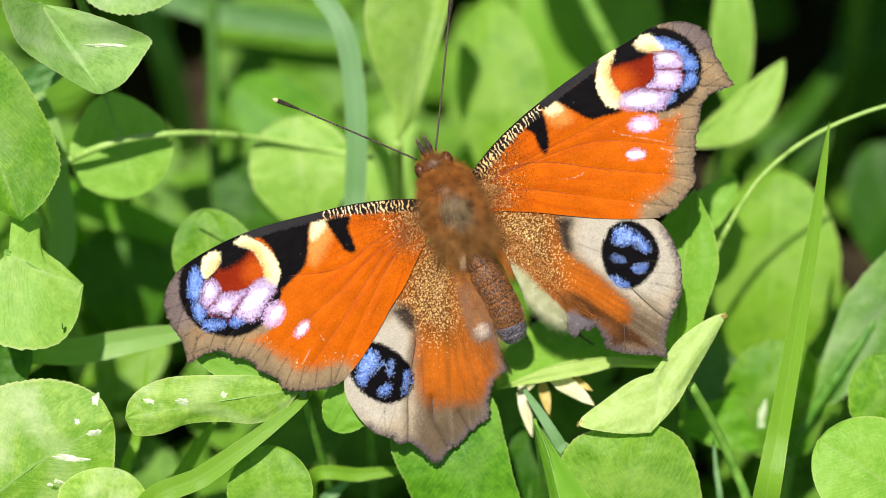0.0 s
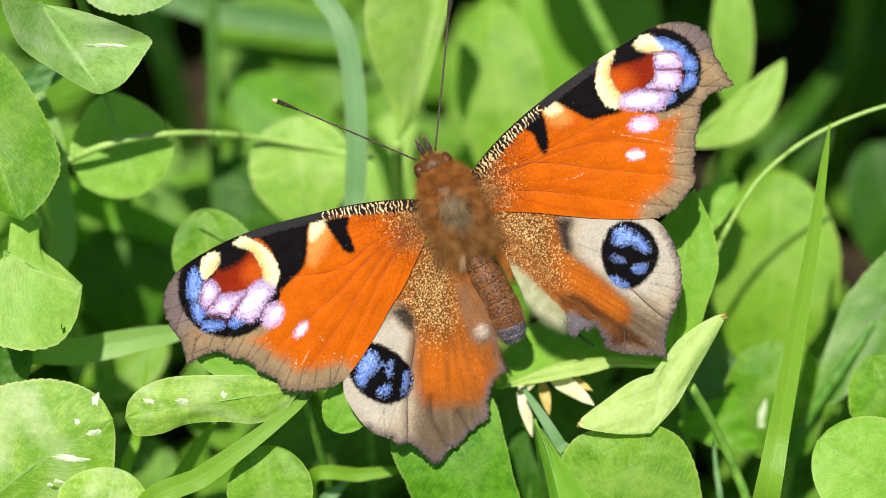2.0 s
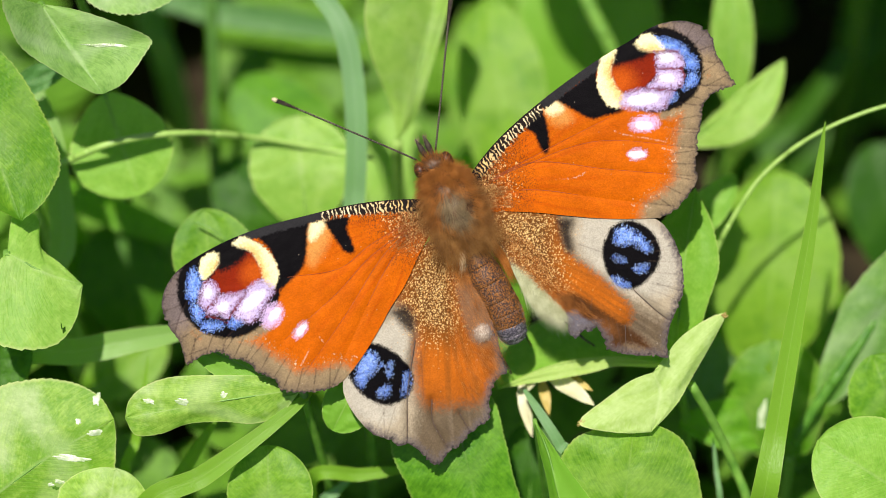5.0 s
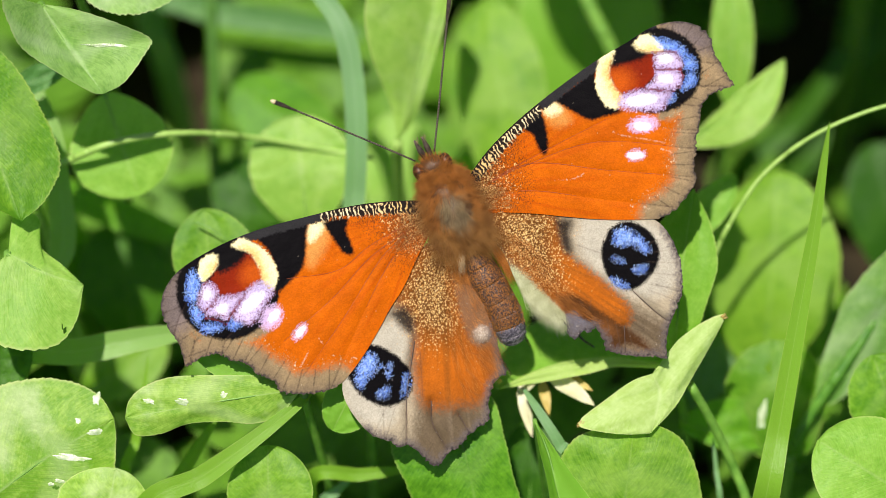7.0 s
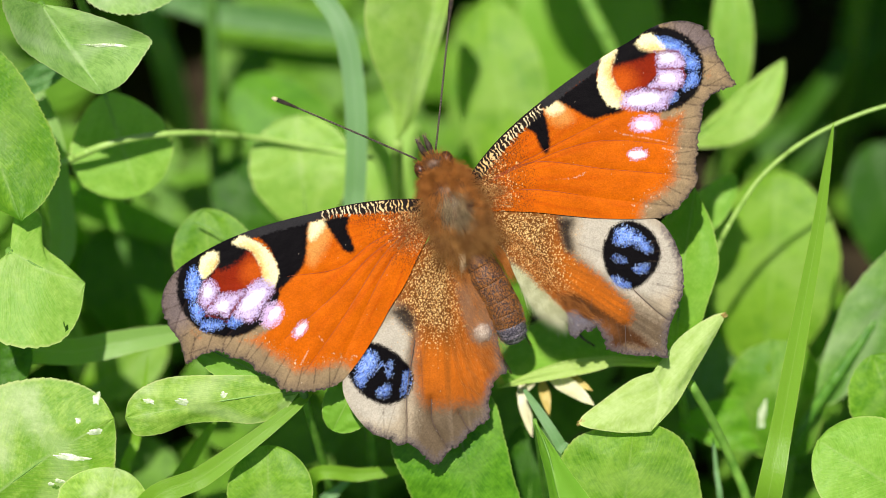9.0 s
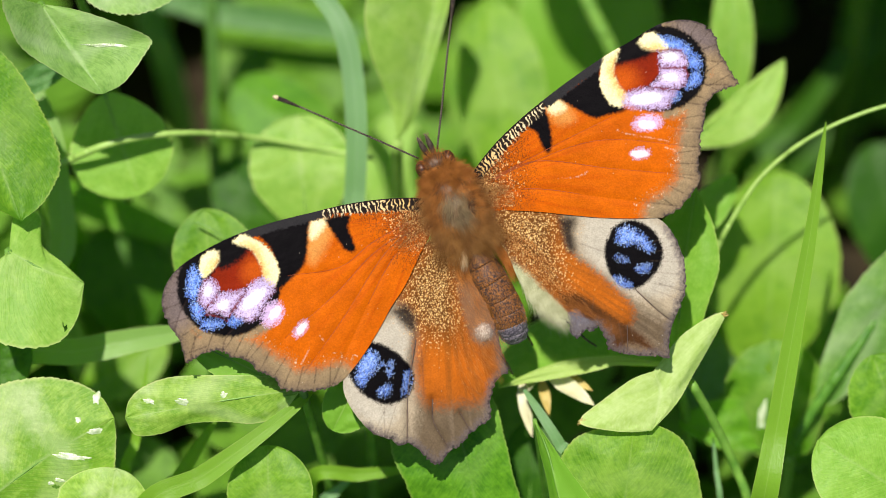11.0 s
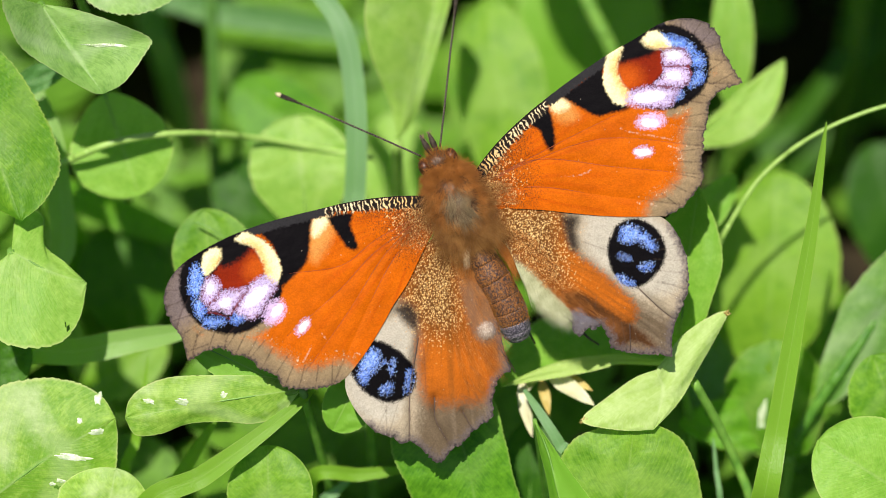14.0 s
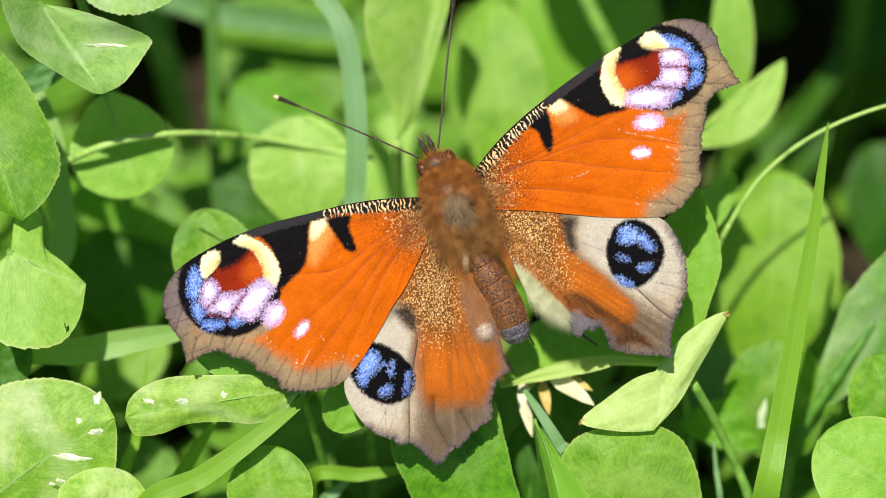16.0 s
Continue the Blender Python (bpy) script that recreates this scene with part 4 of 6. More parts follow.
def meadow():
    """The clover meadow around, out to where nothing of it is told apart."""
    rng = random.Random(41)
    v0, f0, u0, _ = leaflet_geo((0, 0, 0), (0, 12, 0), 5.2, 5.2, n=5, m=1, seed=3, teeth=0.0, blunt=0.55)
    v0 = np.array(v0)
    verts, faces, uv = [], [], []
    for c in range(2600):
        r, b = 190 + 1300 * rng.random() ** 1.3, rng.uniform(0, 2 * math.pi)
        cen = np.array((r * math.cos(b), r * math.sin(b) + 40, rng.uniform(15, 65)))
        if abs(cen[0]) < 70 and -320 < cen[1] < 0:
            cen[2] *= 0.4
        az = rng.uniform(0, 2 * math.pi)
        for q in range(3):
            a2 = az + q * 2.09
            d = np.array((math.cos(a2), math.sin(a2), rng.uniform(-0.2, 0.3)))
            d /= np.linalg.norm(d)
            side = np.cross(d, (0, 0, 1.0)); side /= np.linalg.norm(side)
            nor = np.cross(side, d)
            k = len(verts)
            verts.extend((cen + side * p[0] + d * p[1] + nor * p[2]) * MM for p in v0 * rng.uniform(0.8, 1.3))
            faces += [tuple(i + k for i in g) for g in f0]
            uv += u0
        k = len(verts)
        verts += [cen * MM, (cen + (0.9, 0, 0)) * MM, (cen * (1, 1, 0) + (1.5, 1, -2)) * MM, (cen * (1, 1, 0) + (0.5, 1, -2)) * MM]
        faces.append((k, k + 1, k + 2, k + 3))
        uv += [(0.5, 0.5)] * 4
    tagged(new("clover_meadow", mesh_of("clover_meadow", verts, faces, CLOVER, uv)), "green clover meadow all around the spot", "undergrowth", kind="stuff")


meadow()


# ---- the butterfly ----
FORWARD = np.array((-0.36, 0.933, 0.0))
FORWARD /= np.linalg.norm(FORWARD)
ACROSS = np.array((FORWARD[1], -FORWARD[0], 0.0))
BODY_AT = (1.82, 2.99, 0.00)


def body_pose(p, lean=0.0):
    """The butterfly's pose with its thorax at p, turned by lean degrees round the line out of the sward."""
    a = turn_about(ACROSS, (0, 0, 1), lean)
    f = turn_about(FORWARD, (0, 0, 1), lean)
    o = world(p)
    cols = [(world(np.array(p) + d * 1000) - o) for d in (a, f, np.array((0, 0, 1.0)))]
    m = Matrix((cols[0], cols[1], cols[2])).transposed().to_4x4()
    m.translation = o
    return m


BUTTERFLY = new("butterfly")
BUTTERFLY.matrix_basis = body_pose(BODY_AT)
tagged(BUTTERFLY, "orange butterfly with blue eyespots basking with open wings on clover", "butterfly")

ORANGE, DEEP_ORANGE = (0.66, 0.130, 0.002), (0.54, 0.080, 0.002)
BLACK, SOOT = (0.004, 0.003, 0.004), (0.02, 0.014, 0.012)
CREAM, MAROON = (1.15, 0.98, 0.54), (0.25, 0.018, 0.003)
LILAC, BLUE, PURE = (0.63, 0.50, 0.84), (0.15, 0.30, 0.98), (1.0, 0.97, 1.0)
MARGIN, MARGIN_EDGE = (0.36, 0.25, 0.135), (0.05, 0.040, 0.042)
PALE, TAUPE = (0.48, 0.385, 0.265), (0.165, 0.115, 0.068)
RUST, GOLD, UMBER = (0.40, 0.105, 0.012), (1.0, 0.66, 0.27), (0.11, 0.045, 0.015)


class Pattern:
    """Colours on a wing's plane, laid one over another like scales."""

    def __init__(self, s, t, seed):
        self.s, self.t, self.seed = s, t, seed
        self.c = np.zeros((len(s), 3))
        self.grain = np.random.RandomState(seed).rand(len(s))
        self.rag = value_noise(s * 5 + seed, t * 5) + 0.6 * value_noise(s * 11, t * 11 + seed) - 0.8
        self.soft_noise = fbm(s * 0.9 + seed, t * 0.9, 4)
        self.scale_noise = self.even(0.5 * value_noise(s * 13.0 + 3, t * 13.0 + seed) + 0.5 * self.grain)
        self.fleck_noise = self.even(0.7 * value_noise(s * 12.0 + 5, t * 12.0 + seed) + 0.3 * self.grain)

    @staticmethod
    def even(x):
        """Ranks of x, spread evenly from 0 to 1."""
        r = np.empty(len(x))
        r[np.argsort(x, kind="stable")] = np.linspace(0, 1, len(x))
        return r

    def lay(self, mask, colour):
        m = np.clip(mask, 0, 1)[:, None]
        self.c = self.c * (1 - m) + np.array(colour) * m

    def ellipse(self, c, a, b):
        """Distance outside an oval with centre c and the ends of two half axes a, b."""
        c, a, b = np.array(c), np.array(a), np.array(b)
        M = np.linalg.inv(np.stack([a - c, b - c], axis=1))
        q = M @ np.stack([self.s - c[0], self.t - c[1]])
        return (np.sqrt((q ** 2).sum(0)) - 1) * 0.5 * (np.linalg.norm(a - c) + np.linalg.norm(b - c))

    def shape(self, pts, smooth=True):
        p = np.array(pts)
        if smooth:
            p = spline(np.vstack([p, p[:1]]), len(p) * 5)[:-1]
        return region_distance(self.s, self.t, p)

    def line(self, pts):
        return line_distance(self.s, self.t, spline(pts, 24))

    def edge(self, d, soft=0.12, rag=0.22):
        x = np.clip(0.5 - (d + rag * self.rag) / (2 * soft), 0, 1)
        return x * x * (3 - 2 * x)

    def dots(self, cell, radius, dense):
        """Single round scales, one to a cell, as many as dense (0 to 1) asks for."""
        x = self.s / cell + self.seed * 7 + 0.9 * (value_noise(self.s * 7.0, self.t * 7.0 + 3) - 0.5) + 0.25 * (self.grain - 0.5)
        y = self.t / cell + 0.9 * (value_noise(self.s * 7.0 + 31, self.t * 7.0) - 0.5)
        xi, yi = np.floor(x).astype(int), np.floor(y).astype(int)
        best = np.zeros(len(x))
        for di in (-1, 0, 1):
            for dj in (-1, 0, 1):
                ci, cj = xi + di, yi + dj
                h1, h2 = TABLE[ci % 64, cj % 64], TABLE[(ci * 3 + 11) % 64, (cj * 5 + 7) % 64]
                h3, h4 = TABLE[(cj * 7 + 3) % 64, (ci + 29) % 64], TABLE[(ci + 37) % 64, (cj * 3 + 5) % 64]
                d = np.hypot(x - ci - 0.1 - 0.8 * h1, y - cj - 0.1 - 0.8 * h2) * cell
                best = np.maximum(best, np.clip((radius * (0.65 + 0.7 * h3) - d) / 0.05 + 0.5, 0, 1) * (h4 < dense))
        return best

    def margin_veins(self, gap, length):
        """Distance to short veins that run in from the outer margin."""
        q, best, run = self.outer, np.full(len(self.s), 9.0), 0.5 * gap
        for i in range(2, len(q) - 3):
            run += np.linalg.norm(q[i] - q[i - 1])
            if run > gap:
                run = 0.0
                a, b = q[i - 2], q[i + 2]
                nor = np.array((-(b - a)[1], (b - a)[0])) / (np.linalg.norm(b - a) + 1e-9)
                home = -q[i] / np.linalg.norm(q[i])
                nor = nor if nor.dot(home) > 0 else -nor
                d = nor + 0.7 * home
                best = np.minimum(best, line_distance(self.s, self.t, [q[i], q[i] + d / np.linalg.norm(d) * length]))
        return best

    def dust(self, d, reach, dense=1.0, size="scale"):
        """Scattered scales, dense inside and thinning over reach."""
        p = dense * np.clip(0.5 - d / (2 * reach), 0, 1)
        g = {"scale": self.scale_noise, "fleck": self.fleck_noise, "fine": self.grain}[size]
        return (g < p).astype(float)


def line_distance(s, t, p):
    best = np.full(len(s), 1e9)
    for (x0, y0), (x1, y1) in zip(p[:-1], p[1:]):
        dx, dy = x1 - x0, y1 - y0
        k = np.clip(((s - x0) * dx + (t - y0) * dy) / (dx * dx + dy * dy + 1e-12), 0, 1)
        best = np.minimum(best, (s - x0 - k * dx) ** 2 + (t - y0 - k * dy) ** 2)
    return np.sqrt(best)


def inside(s, t, p):
    odd = np.zeros(len(s), bool)
    for (x0, y0), (x1, y1) in zip(p, np.roll(p, -1, axis=0)):
        if y0 != y1:
            odd ^= ((y0 > t) != (y1 > t)) & (s < (x1 - x0) * (t - y0) / (y1 - y0) + x0)
    return odd


def region_distance(s, t, p):
    d = line_distance(s, t, np.vstack([p, p[:1]]))
    return np.where(inside(s, t, p), -d, d)


def wing(name, hinge, lift, outline, ragged, paint, seed, camber, veins, label, early=0.0, step=0.056, ridges=4, clear=2.2, vein_mat=None, relief=None, groove=0.10):
    """A wing as a fine sheet inside its smoothed outline, with frayed scallops between the two ragged marks."""
    vein_mat = vein_mat or VEIN
    p = np.array(outline)
    n = len(p) * 8
    q = spline(np.vstack([p, p[:1]]), n)[:-1]
    for i in range(len(q)):
        k = i / 8.0
        if ragged[0] <= k <= ragged[1]:
            a, b = q[i - 1], q[(i + 1) % len(q)]
            nor = np.array((-(b - a)[1], (b - a)[0])) / (np.linalg.norm(b - a) + 1e-9)
            q[i] = q[i] + nor * 0.26 * (noise.noise((i * 0.55, seed, 0)) + 0.6 * noise.noise((i * 1.7, seed, 3)))
    lo, hi = q.min(0) - step, q.max(0) + step
    gs, gt = np.arange(lo[0], hi[0] + step, step), np.arange(lo[1], hi[1] + step, step)
    S, T = np.meshgrid(gs, gt)
    nc = len(gs)
    cs, ct = (S[:-1, :-1] + step / 2).ravel(), (T[:-1, :-1] + step / 2).ravel()
    cell = np.nonzero(inside(cs, ct, q))[0]
    r, c = cell // (nc - 1), cell % (nc - 1)
    v0 = r * nc + c
    quads = np.stack([v0, v0 + 1, v0 + nc + 1, v0 + nc], axis=1)
    used, inv = np.unique(quads, return_inverse=True)
    quads = inv.reshape(quads.shape)
    s, t = S.ravel()[used].copy(), T.ravel()[used].copy()
    count = np.bincount(quads.ravel(), minlength=len(s))
    rim = np.nonzero(count < 4)[0]
    closed = np.vstack([q, q[:1]])
    for i in rim:
        a, b = closed[:-1], closed[1:]
        d = b - a
        k = np.clip(((s[i] - a[:, 0]) * d[:, 0] + (t[i] - a[:, 1]) * d[:, 1]) / ((d ** 2).sum(1) + 1e-12), 0, 1)
        near = a + d * k[:, None]
        dist = (near[:, 0] - s[i]) ** 2 + (near[:, 1] - t[i]) ** 2
        b0 = int(dist.argmin())
        if dist[b0] < (1.3 * step) ** 2:
            s[i], t[i] = near[b0]
    pat = Pattern(s, t, seed)
    d_rim = line_distance(s, t, closed)
    d_outer = line_distance(s, t, q[int((ragged[0] - early) * 8):int(ragged[1] * 8)])
    pat.outer = q[int((ragged[0] - early) * 8):int(ragged[1] * 8)]
    paint(pat, d_rim, d_outer)
    vd = np.full(len(s), 9.0)
    for v in veins:
        vd = np.minimum(vd, line_distance(s, t, spline(v, 16)))
    z = camber(s, t) - groove * np.clip(1 - vd / 0.9, 0, 1) ** 2 + 0.10 * (pat.soft_noise - 0.5)
    if relief:
        z = z + relief(s, t)
    me = mesh_of(name, np.stack([s, t, z], axis=1) * MM, quads.tolist(), WING)
    col = me.color_attributes.new("pattern", "FLOAT_COLOR", "POINT")
    col.data.foreach_set("color", np.concatenate([np.clip(pat.c * 0.80, 0, 1), np.ones((len(s), 1))], axis=1).astype(np.float32).ravel())
    ob = part(name, me, BUTTERFLY, label, pose(hinge[0] * MM, hinge[1] * MM, hinge[2] * MM, 0, -lift, 0))
    for v in veins[:ridges]:
        c2 = spline(v, 40)
        c2 = c2[inside(c2[:, 0], c2[:, 1], q) & (line_distance(c2[:, 0], c2[:, 1], closed[int(ragged[0] * 8):]) > clear)]
        zc = camber(c2[:, 0], c2[:, 1]) - 0.095
        tv, tf = tube_geo(np.column_stack([c2, zc]), np.linspace(0.045, 0.022, len(c2)), 6)
        part("vein", mesh_of("vein", np.array(tv) * MM, tf, vein_mat), ob)
    return ob


def paint_fore(k):
    """Pattern of a fore wing from its landmarks k."""
    def paint(p, d_rim, d_outer):
        s, t = p.s, p.t
        p.lay(np.ones(len(s)), ORANGE)
        base = np.hypot(s, t)
        p.lay(0.55 * np.clip((p.soft_noise - 0.45) * 2.2, 0, 1) * np.clip(1.3 - base / 14, 0, 1), DEEP_ORANGE)
        ray = value_noise(np.arctan2(t, np.abs(s)) * 40 + p.seed, base * 0.25)
        p.lay(0.55 * np.clip((ray - 0.45) * 2.5, 0, 1) * np.clip(1.5 - base / 16, 0, 1), DEEP_ORANGE)
        # dusky root with gold scales
        root = np.minimum(base, 1.2 + 0.62 * base + 1.2 * p.line(k["costa"]))
        p.lay(0.80 * p.dust(root - 3.9, 3.4, 0.85, "scale"), (0.085, 0.034, 0.012))
        p.lay(0.7 * p.dust(np.abs(p.line(k["costa"]) - 1.7) - 0.5 + 0.12 * base, 0.9, 0.9, "fine"), (0.06, 0.03, 0.012))
        p.lay(0.55 * np.clip(1.3 - root / 3.6, 0, 1), UMBER)
        p.lay(p.dots(0.165, 0.042, np.clip(0.95 - root / 5.8, 0, 0.75)), GOLD)
        # sandy outer margin, darker to its rim and violet-grey at the apex
        out = p.ellipse(*k["socket"])
        m = np.maximum(p.edge(d_outer - 2.10, 0.75, 0.4), p.edge(out - 0.9, 0.4, 0.4) * p.edge(d_outer - 4.2, 0.4, 0.3))
        p.lay(m, MARGIN)
        p.lay(m * 0.5 * np.clip((p.soft_noise - 0.45) * 3, 0, 1), (0.24, 0.165, 0.095))
        p.lay(p.dust(np.abs(d_outer - 2.5) - 0.1, 0.75, 0.35, "scale"), (0.52, 0.20, 0.05))
        p.lay(p.dots(0.34, 0.048, 0.30 * np.clip(1 - np.abs(d_outer - 2.5) / 1.3, 0, 1)), (0.85, 0.60, 0.38))
        apex = p.ellipse(*k["apex"])
        p.lay(0.75 * p.edge(apex, 1.2, 0.6) * p.edge(d_outer - 2.4, 0.4, 0.5), (0.17, 0.135, 0.155))
        p.lay(0.55 * p.edge(d_outer - 0.55, 0.6, 0.4), (0.13, 0.095, 0.075))
        p.lay(0.9 * p.edge(d_outer - 0.12, 0.16, 0.3), MARGIN_EDGE)
        p.lay(0.6 * p.edge(p.margin_veins(1.75, 2.5) - 0.05, 0.08, 0.08), (0.075, 0.05, 0.035))
        # cream bar, black bars
        d = p.shape(k["cream_bar"])
        p.lay(0.7 * p.edge(d, 0.7, 0.3), (0.84, 0.40, 0.10))
        p.lay(p.edge(p.shape(k["cream_core"]), 0.45, 0.3), CREAM)
        p.lay(p.edge(p.shape(k["bar"]), 0.22, 0.14), BLACK)
        p.lay(p.edge(p.shape(k["patch"]), 0.22, 0.14), BLACK)
        # striped leading edge
        cd = p.line(k["costa"])
        along = np.zeros(len(s))
        c0, c1 = np.array(k["costa"][0]), np.array(k["costa"][-1])
        ax = (c1 - c0) / np.linalg.norm(c1 - c0)
        along = (s - c0[0]) * ax[0] + (t - c0[1]) * ax[1]
        band = p.edge(cd - 1.3 * np.clip(1.25 - along / 16, 0.5, 1), 0.2, 0.5)
        p.lay(band, SOOT)
        wavy = np.sin(along * 2 * math.pi / 0.44 + 9.0 * (p.soft_noise - 0.5) + 1.6 * cd + 5.0 * value_noise(s * 2.2, t * 2.2) + 2.2 * value_noise(s * 5.5, t * 5.5))
        p.lay(band * np.clip((wavy + 1.1 * p.rag - 0.30) * 2.4, 0, 1) * (cd > 0.10) * np.clip(along - 0.3, 0, 1), np.array((0.95, 0.55, 0.17)) + np.clip(along / 7, 0, 1)[:, None] * np.array((0.0, 0.22, 0.30)))
        p.lay(p.edge(p.line(k["dark_edge"]) - k["dark_width"], 0.12, 0.25), (0.030, 0.028, 0.030))
        # eyespot
        p.lay(p.edge(out - 0.08, 0.2, 0.2), BLACK)
        ring = np.minimum(p.shape(k["ring_a"]), p.shape(k["ring_b"]))
        red = p.shape(k["red_area"])
        p.lay(p.edge(ring - 0.12, 0.16, 0.22), CREAM)
        p.lay(0.75 * p.edge(ring, 0.2, 0.2) * p.edge(red - 0.75, 0.55, 0.4), (0.95, 0.55, 0.13))
        p.lay(p.edge(red, 0.28, 0.35), MAROON)
        p.lay(0.9 * p.edge(p.ellipse(*k["red_glow"]), 1.1, 0.3) * p.edge(red - 0.1, 0.4, 0.3), (0.62, 0.10, 0.005))
        p.lay(p.edge(p.shape(k["pupil"]), 0.38, 0.35), BLACK)
        # blue and lilac cells between the veins
        for cell in k["blues"]:
            d = p.shape(cell)
            p.lay(p.dust(d + 0.06, 0.36, 0.82), BLUE)
            p.lay(p.dust(d + 0.15, 0.5, 0.36, "fleck"), (0.40, 0.58, 0.98))
        for cell in k["lilacs"]:
            d = p.shape(cell)
            p.lay(0.6 * p.edge(d, 0.4, 0.3), (0.32, 0.085, 0.11))
            p.lay(p.dust(d + 0.02, 0.38, 0.90), LILAC)
            p.lay(p.dust(d + 0.45, 0.6, 0.30, "fine"), (0.82, 0.70, 0.90))
        for w0 in k["whites"]:
            e = p.ellipse(*w0)
            p.lay(p.dust(e - 0.05, 0.30, 0.9), (0.84, 0.74, 0.92))
            p.lay(p.edge(e + 0.10, 0.18, 0.3), PURE)
        for v in k["eye_veins"]:
            p.lay(0.8 * p.edge(p.line(v) - 0.05, 0.09, 0.12), (0.22, 0.025, 0.03))
        for halo, core in k["spots"]:
            p.lay(p.dust(p.ellipse(*halo) + 0.16, 0.34, 0.92), (0.74, 0.52, 0.82))
            p.lay(p.edge(p.ellipse(*core) + 0.02, 0.16, 0.25), PURE)
        # veins dark in the margin
        for v in k["veins"]:
            p.lay(0.55 * p.edge(p.line(v) - 0.06, 0.10, 0.1) * np.clip(1.6 - d_outer / 2.0, 0, 1), (0.06, 0.035, 0.03))
        # loose and worn scales
        p.lay(((p.grain > 0.9998) & (base > 6)).astype(float), (0.85, 0.70, 0.55))
        for v in k["scratches"]:
            p.lay(0.5 * p.edge(p.line(v) - 0.04, 0.05, 0.22) * (p.grain > 0.35), (0.85, 0.62, 0.45))
    return paint


def paint_hind(k):
    """Pattern of a hind wing from its landmarks k."""
    def paint(p, d_rim, d_outer):
        s, t = p.s, p.t
        base = np.hypot(s, t)
        p.lay(np.ones(len(s)), TAUPE)
        p.lay(0.6 * np.clip((p.soft_noise - 0.42) * 2.5, 0, 1), (0.20, 0.142, 0.088))
        # long faint streaks down to the margin
        ray = value_noise(np.arctan2(t, s) * 46, base * 0.12)
        p.lay(0.45 * np.clip((ray - 0.5) * 3, 0, 1), (0.28, 0.205, 0.135))
        p.lay(p.edge(p.shape(k["pale"]), 1.3, 0.6), PALE)
        p.lay(0.9 * p.edge(p.shape(k["pale_core"]), 0.9, 0.4), (0.61, 0.545, 0.44))
        p.lay(p.edge(p.shape(k["rust"]), k["rust_soft"], 0.6), RUST)
        p.lay(0.85 * p.edge(p.shape(k["bright"]), k["rust_soft"] + 0.5, 0.8), (0.62, 0.15, 0.010))
        p.lay(0.5 * p.edge(p.shape(k["rust"]), 1.2, 0.6) * np.clip((ray - 0.45) * 3, 0, 1), (0.26, 0.085, 0.014))
        gold = p.shape(k["gold"])
        p.lay(0.88 * p.edge(gold, 1.6, 0.8), (0.105, 0.045, 0.013))
        p.lay(0.5 * p.dust(gold - 0.3, 1.8, 0.4, "fine"), (0.26, 0.085, 0.014))
        p.lay(p.dots(0.195, 0.052, 0.90 * np.clip(0.55 - gold / 3.6, 0, 1)), GOLD)
        p.lay(0.6 * p.dots(0.23, 0.05, 0.45 * np.clip(0.8 - gold / 5.0, 0, 1)), (0.85, 0.42, 0.12))
        p.lay(0.92 * p.edge(p.shape(k["smudge"]), 0.55, 0.3), SOOT)
        if "fold" in k:
            # fold and pale knob: own brown, with crease shading painted into the colour
            p.lay(0.9 * p.edge(p.shape(k["fold"]), 0.5, 0.3), (0.25, 0.130, 0.068))
            p.lay(0.5 * p.edge(np.abs(p.shape(k["fold"])), 0.3, 0.3), (0.16, 0.08, 0.045))
            blob = p.ellipse(*k["blob"])
            p.lay(0.8 * p.edge(blob - 0.1, 0.4, 0.3), (0.27, 0.17, 0.115))
            p.lay(0.9 * p.edge(blob + 0.15, 0.35, 0.3), (0.42, 0.31, 0.23))
            p.lay(p.dust(blob + 0.30, 0.4, 0.35, "fleck"), (0.62, 0.50, 0.40))
        if "cream" in k:
            p.lay(p.edge(p.shape(k["cream"]), 0.5, 0.5), (0.50, 0.50, 0.29))
        if "tail" in k:
            p.lay(0.95 * p.edge(p.shape(k["tail_end"]), 0.4, 0.3), (0.25, 0.165, 0.10))
            p.lay(0.5 * p.edge(p.shape(k["tail_end"]), 0.4, 0.3) * np.clip((ray - 0.4) * 3, 0, 1), (0.13, 0.08, 0.048))
            p.lay(0.95 * p.edge(p.shape(k["tail"]), 0.40, 0.3), (0.085, 0.032, 0.010))
            p.lay(0.5 * p.edge(p.ellipse(*k["tail_glow"]), 0.7, 0.3), (0.27, 0.095, 0.025))
            p.lay(0.95 * p.edge(p.shape(k["fringe"]), 0.25, 0.25), (0.17, 0.155, 0.18))
        # eyespot
        eye = p.shape(k["eye"])
        p.lay(p.dust(eye - 0.06, 0.22, 0.9, "fine"), SOOT)
        p.lay(p.edge(eye, 0.16, 0.2), BLACK)
        for cell in k["blues"]:
            d = p.shape(cell)
            p.lay(p.dust(d + 0.14, 0.40, 0.80), BLUE)
            p.lay(p.dust(d + 0.20, 0.6, 0.42, "fleck"), (0.46, 0.62, 1.0))
        for v in k["lines"]:
            p.lay(0.5 * p.edge(p.line(v) - 0.03, 0.12, 0.12), (0.085, 0.055, 0.04))
        p.lay(0.7 * p.edge(d_outer - 0.62, 0.40, 0.5), (0.155, 0.125, 0.125))
        p.lay(0.85 * p.edge(d_outer - 0.14, 0.16, 0.4), MARGIN_EDGE)
        p.lay(0.35 * p.edge(p.margin_veins(1.3, 3.4) - 0.03, 0.10, 0.1), (0.11, 0.075, 0.05))
        p.lay((p.grain > 0.9996).astype(float), (0.80, 0.70, 0.58))
    return paint


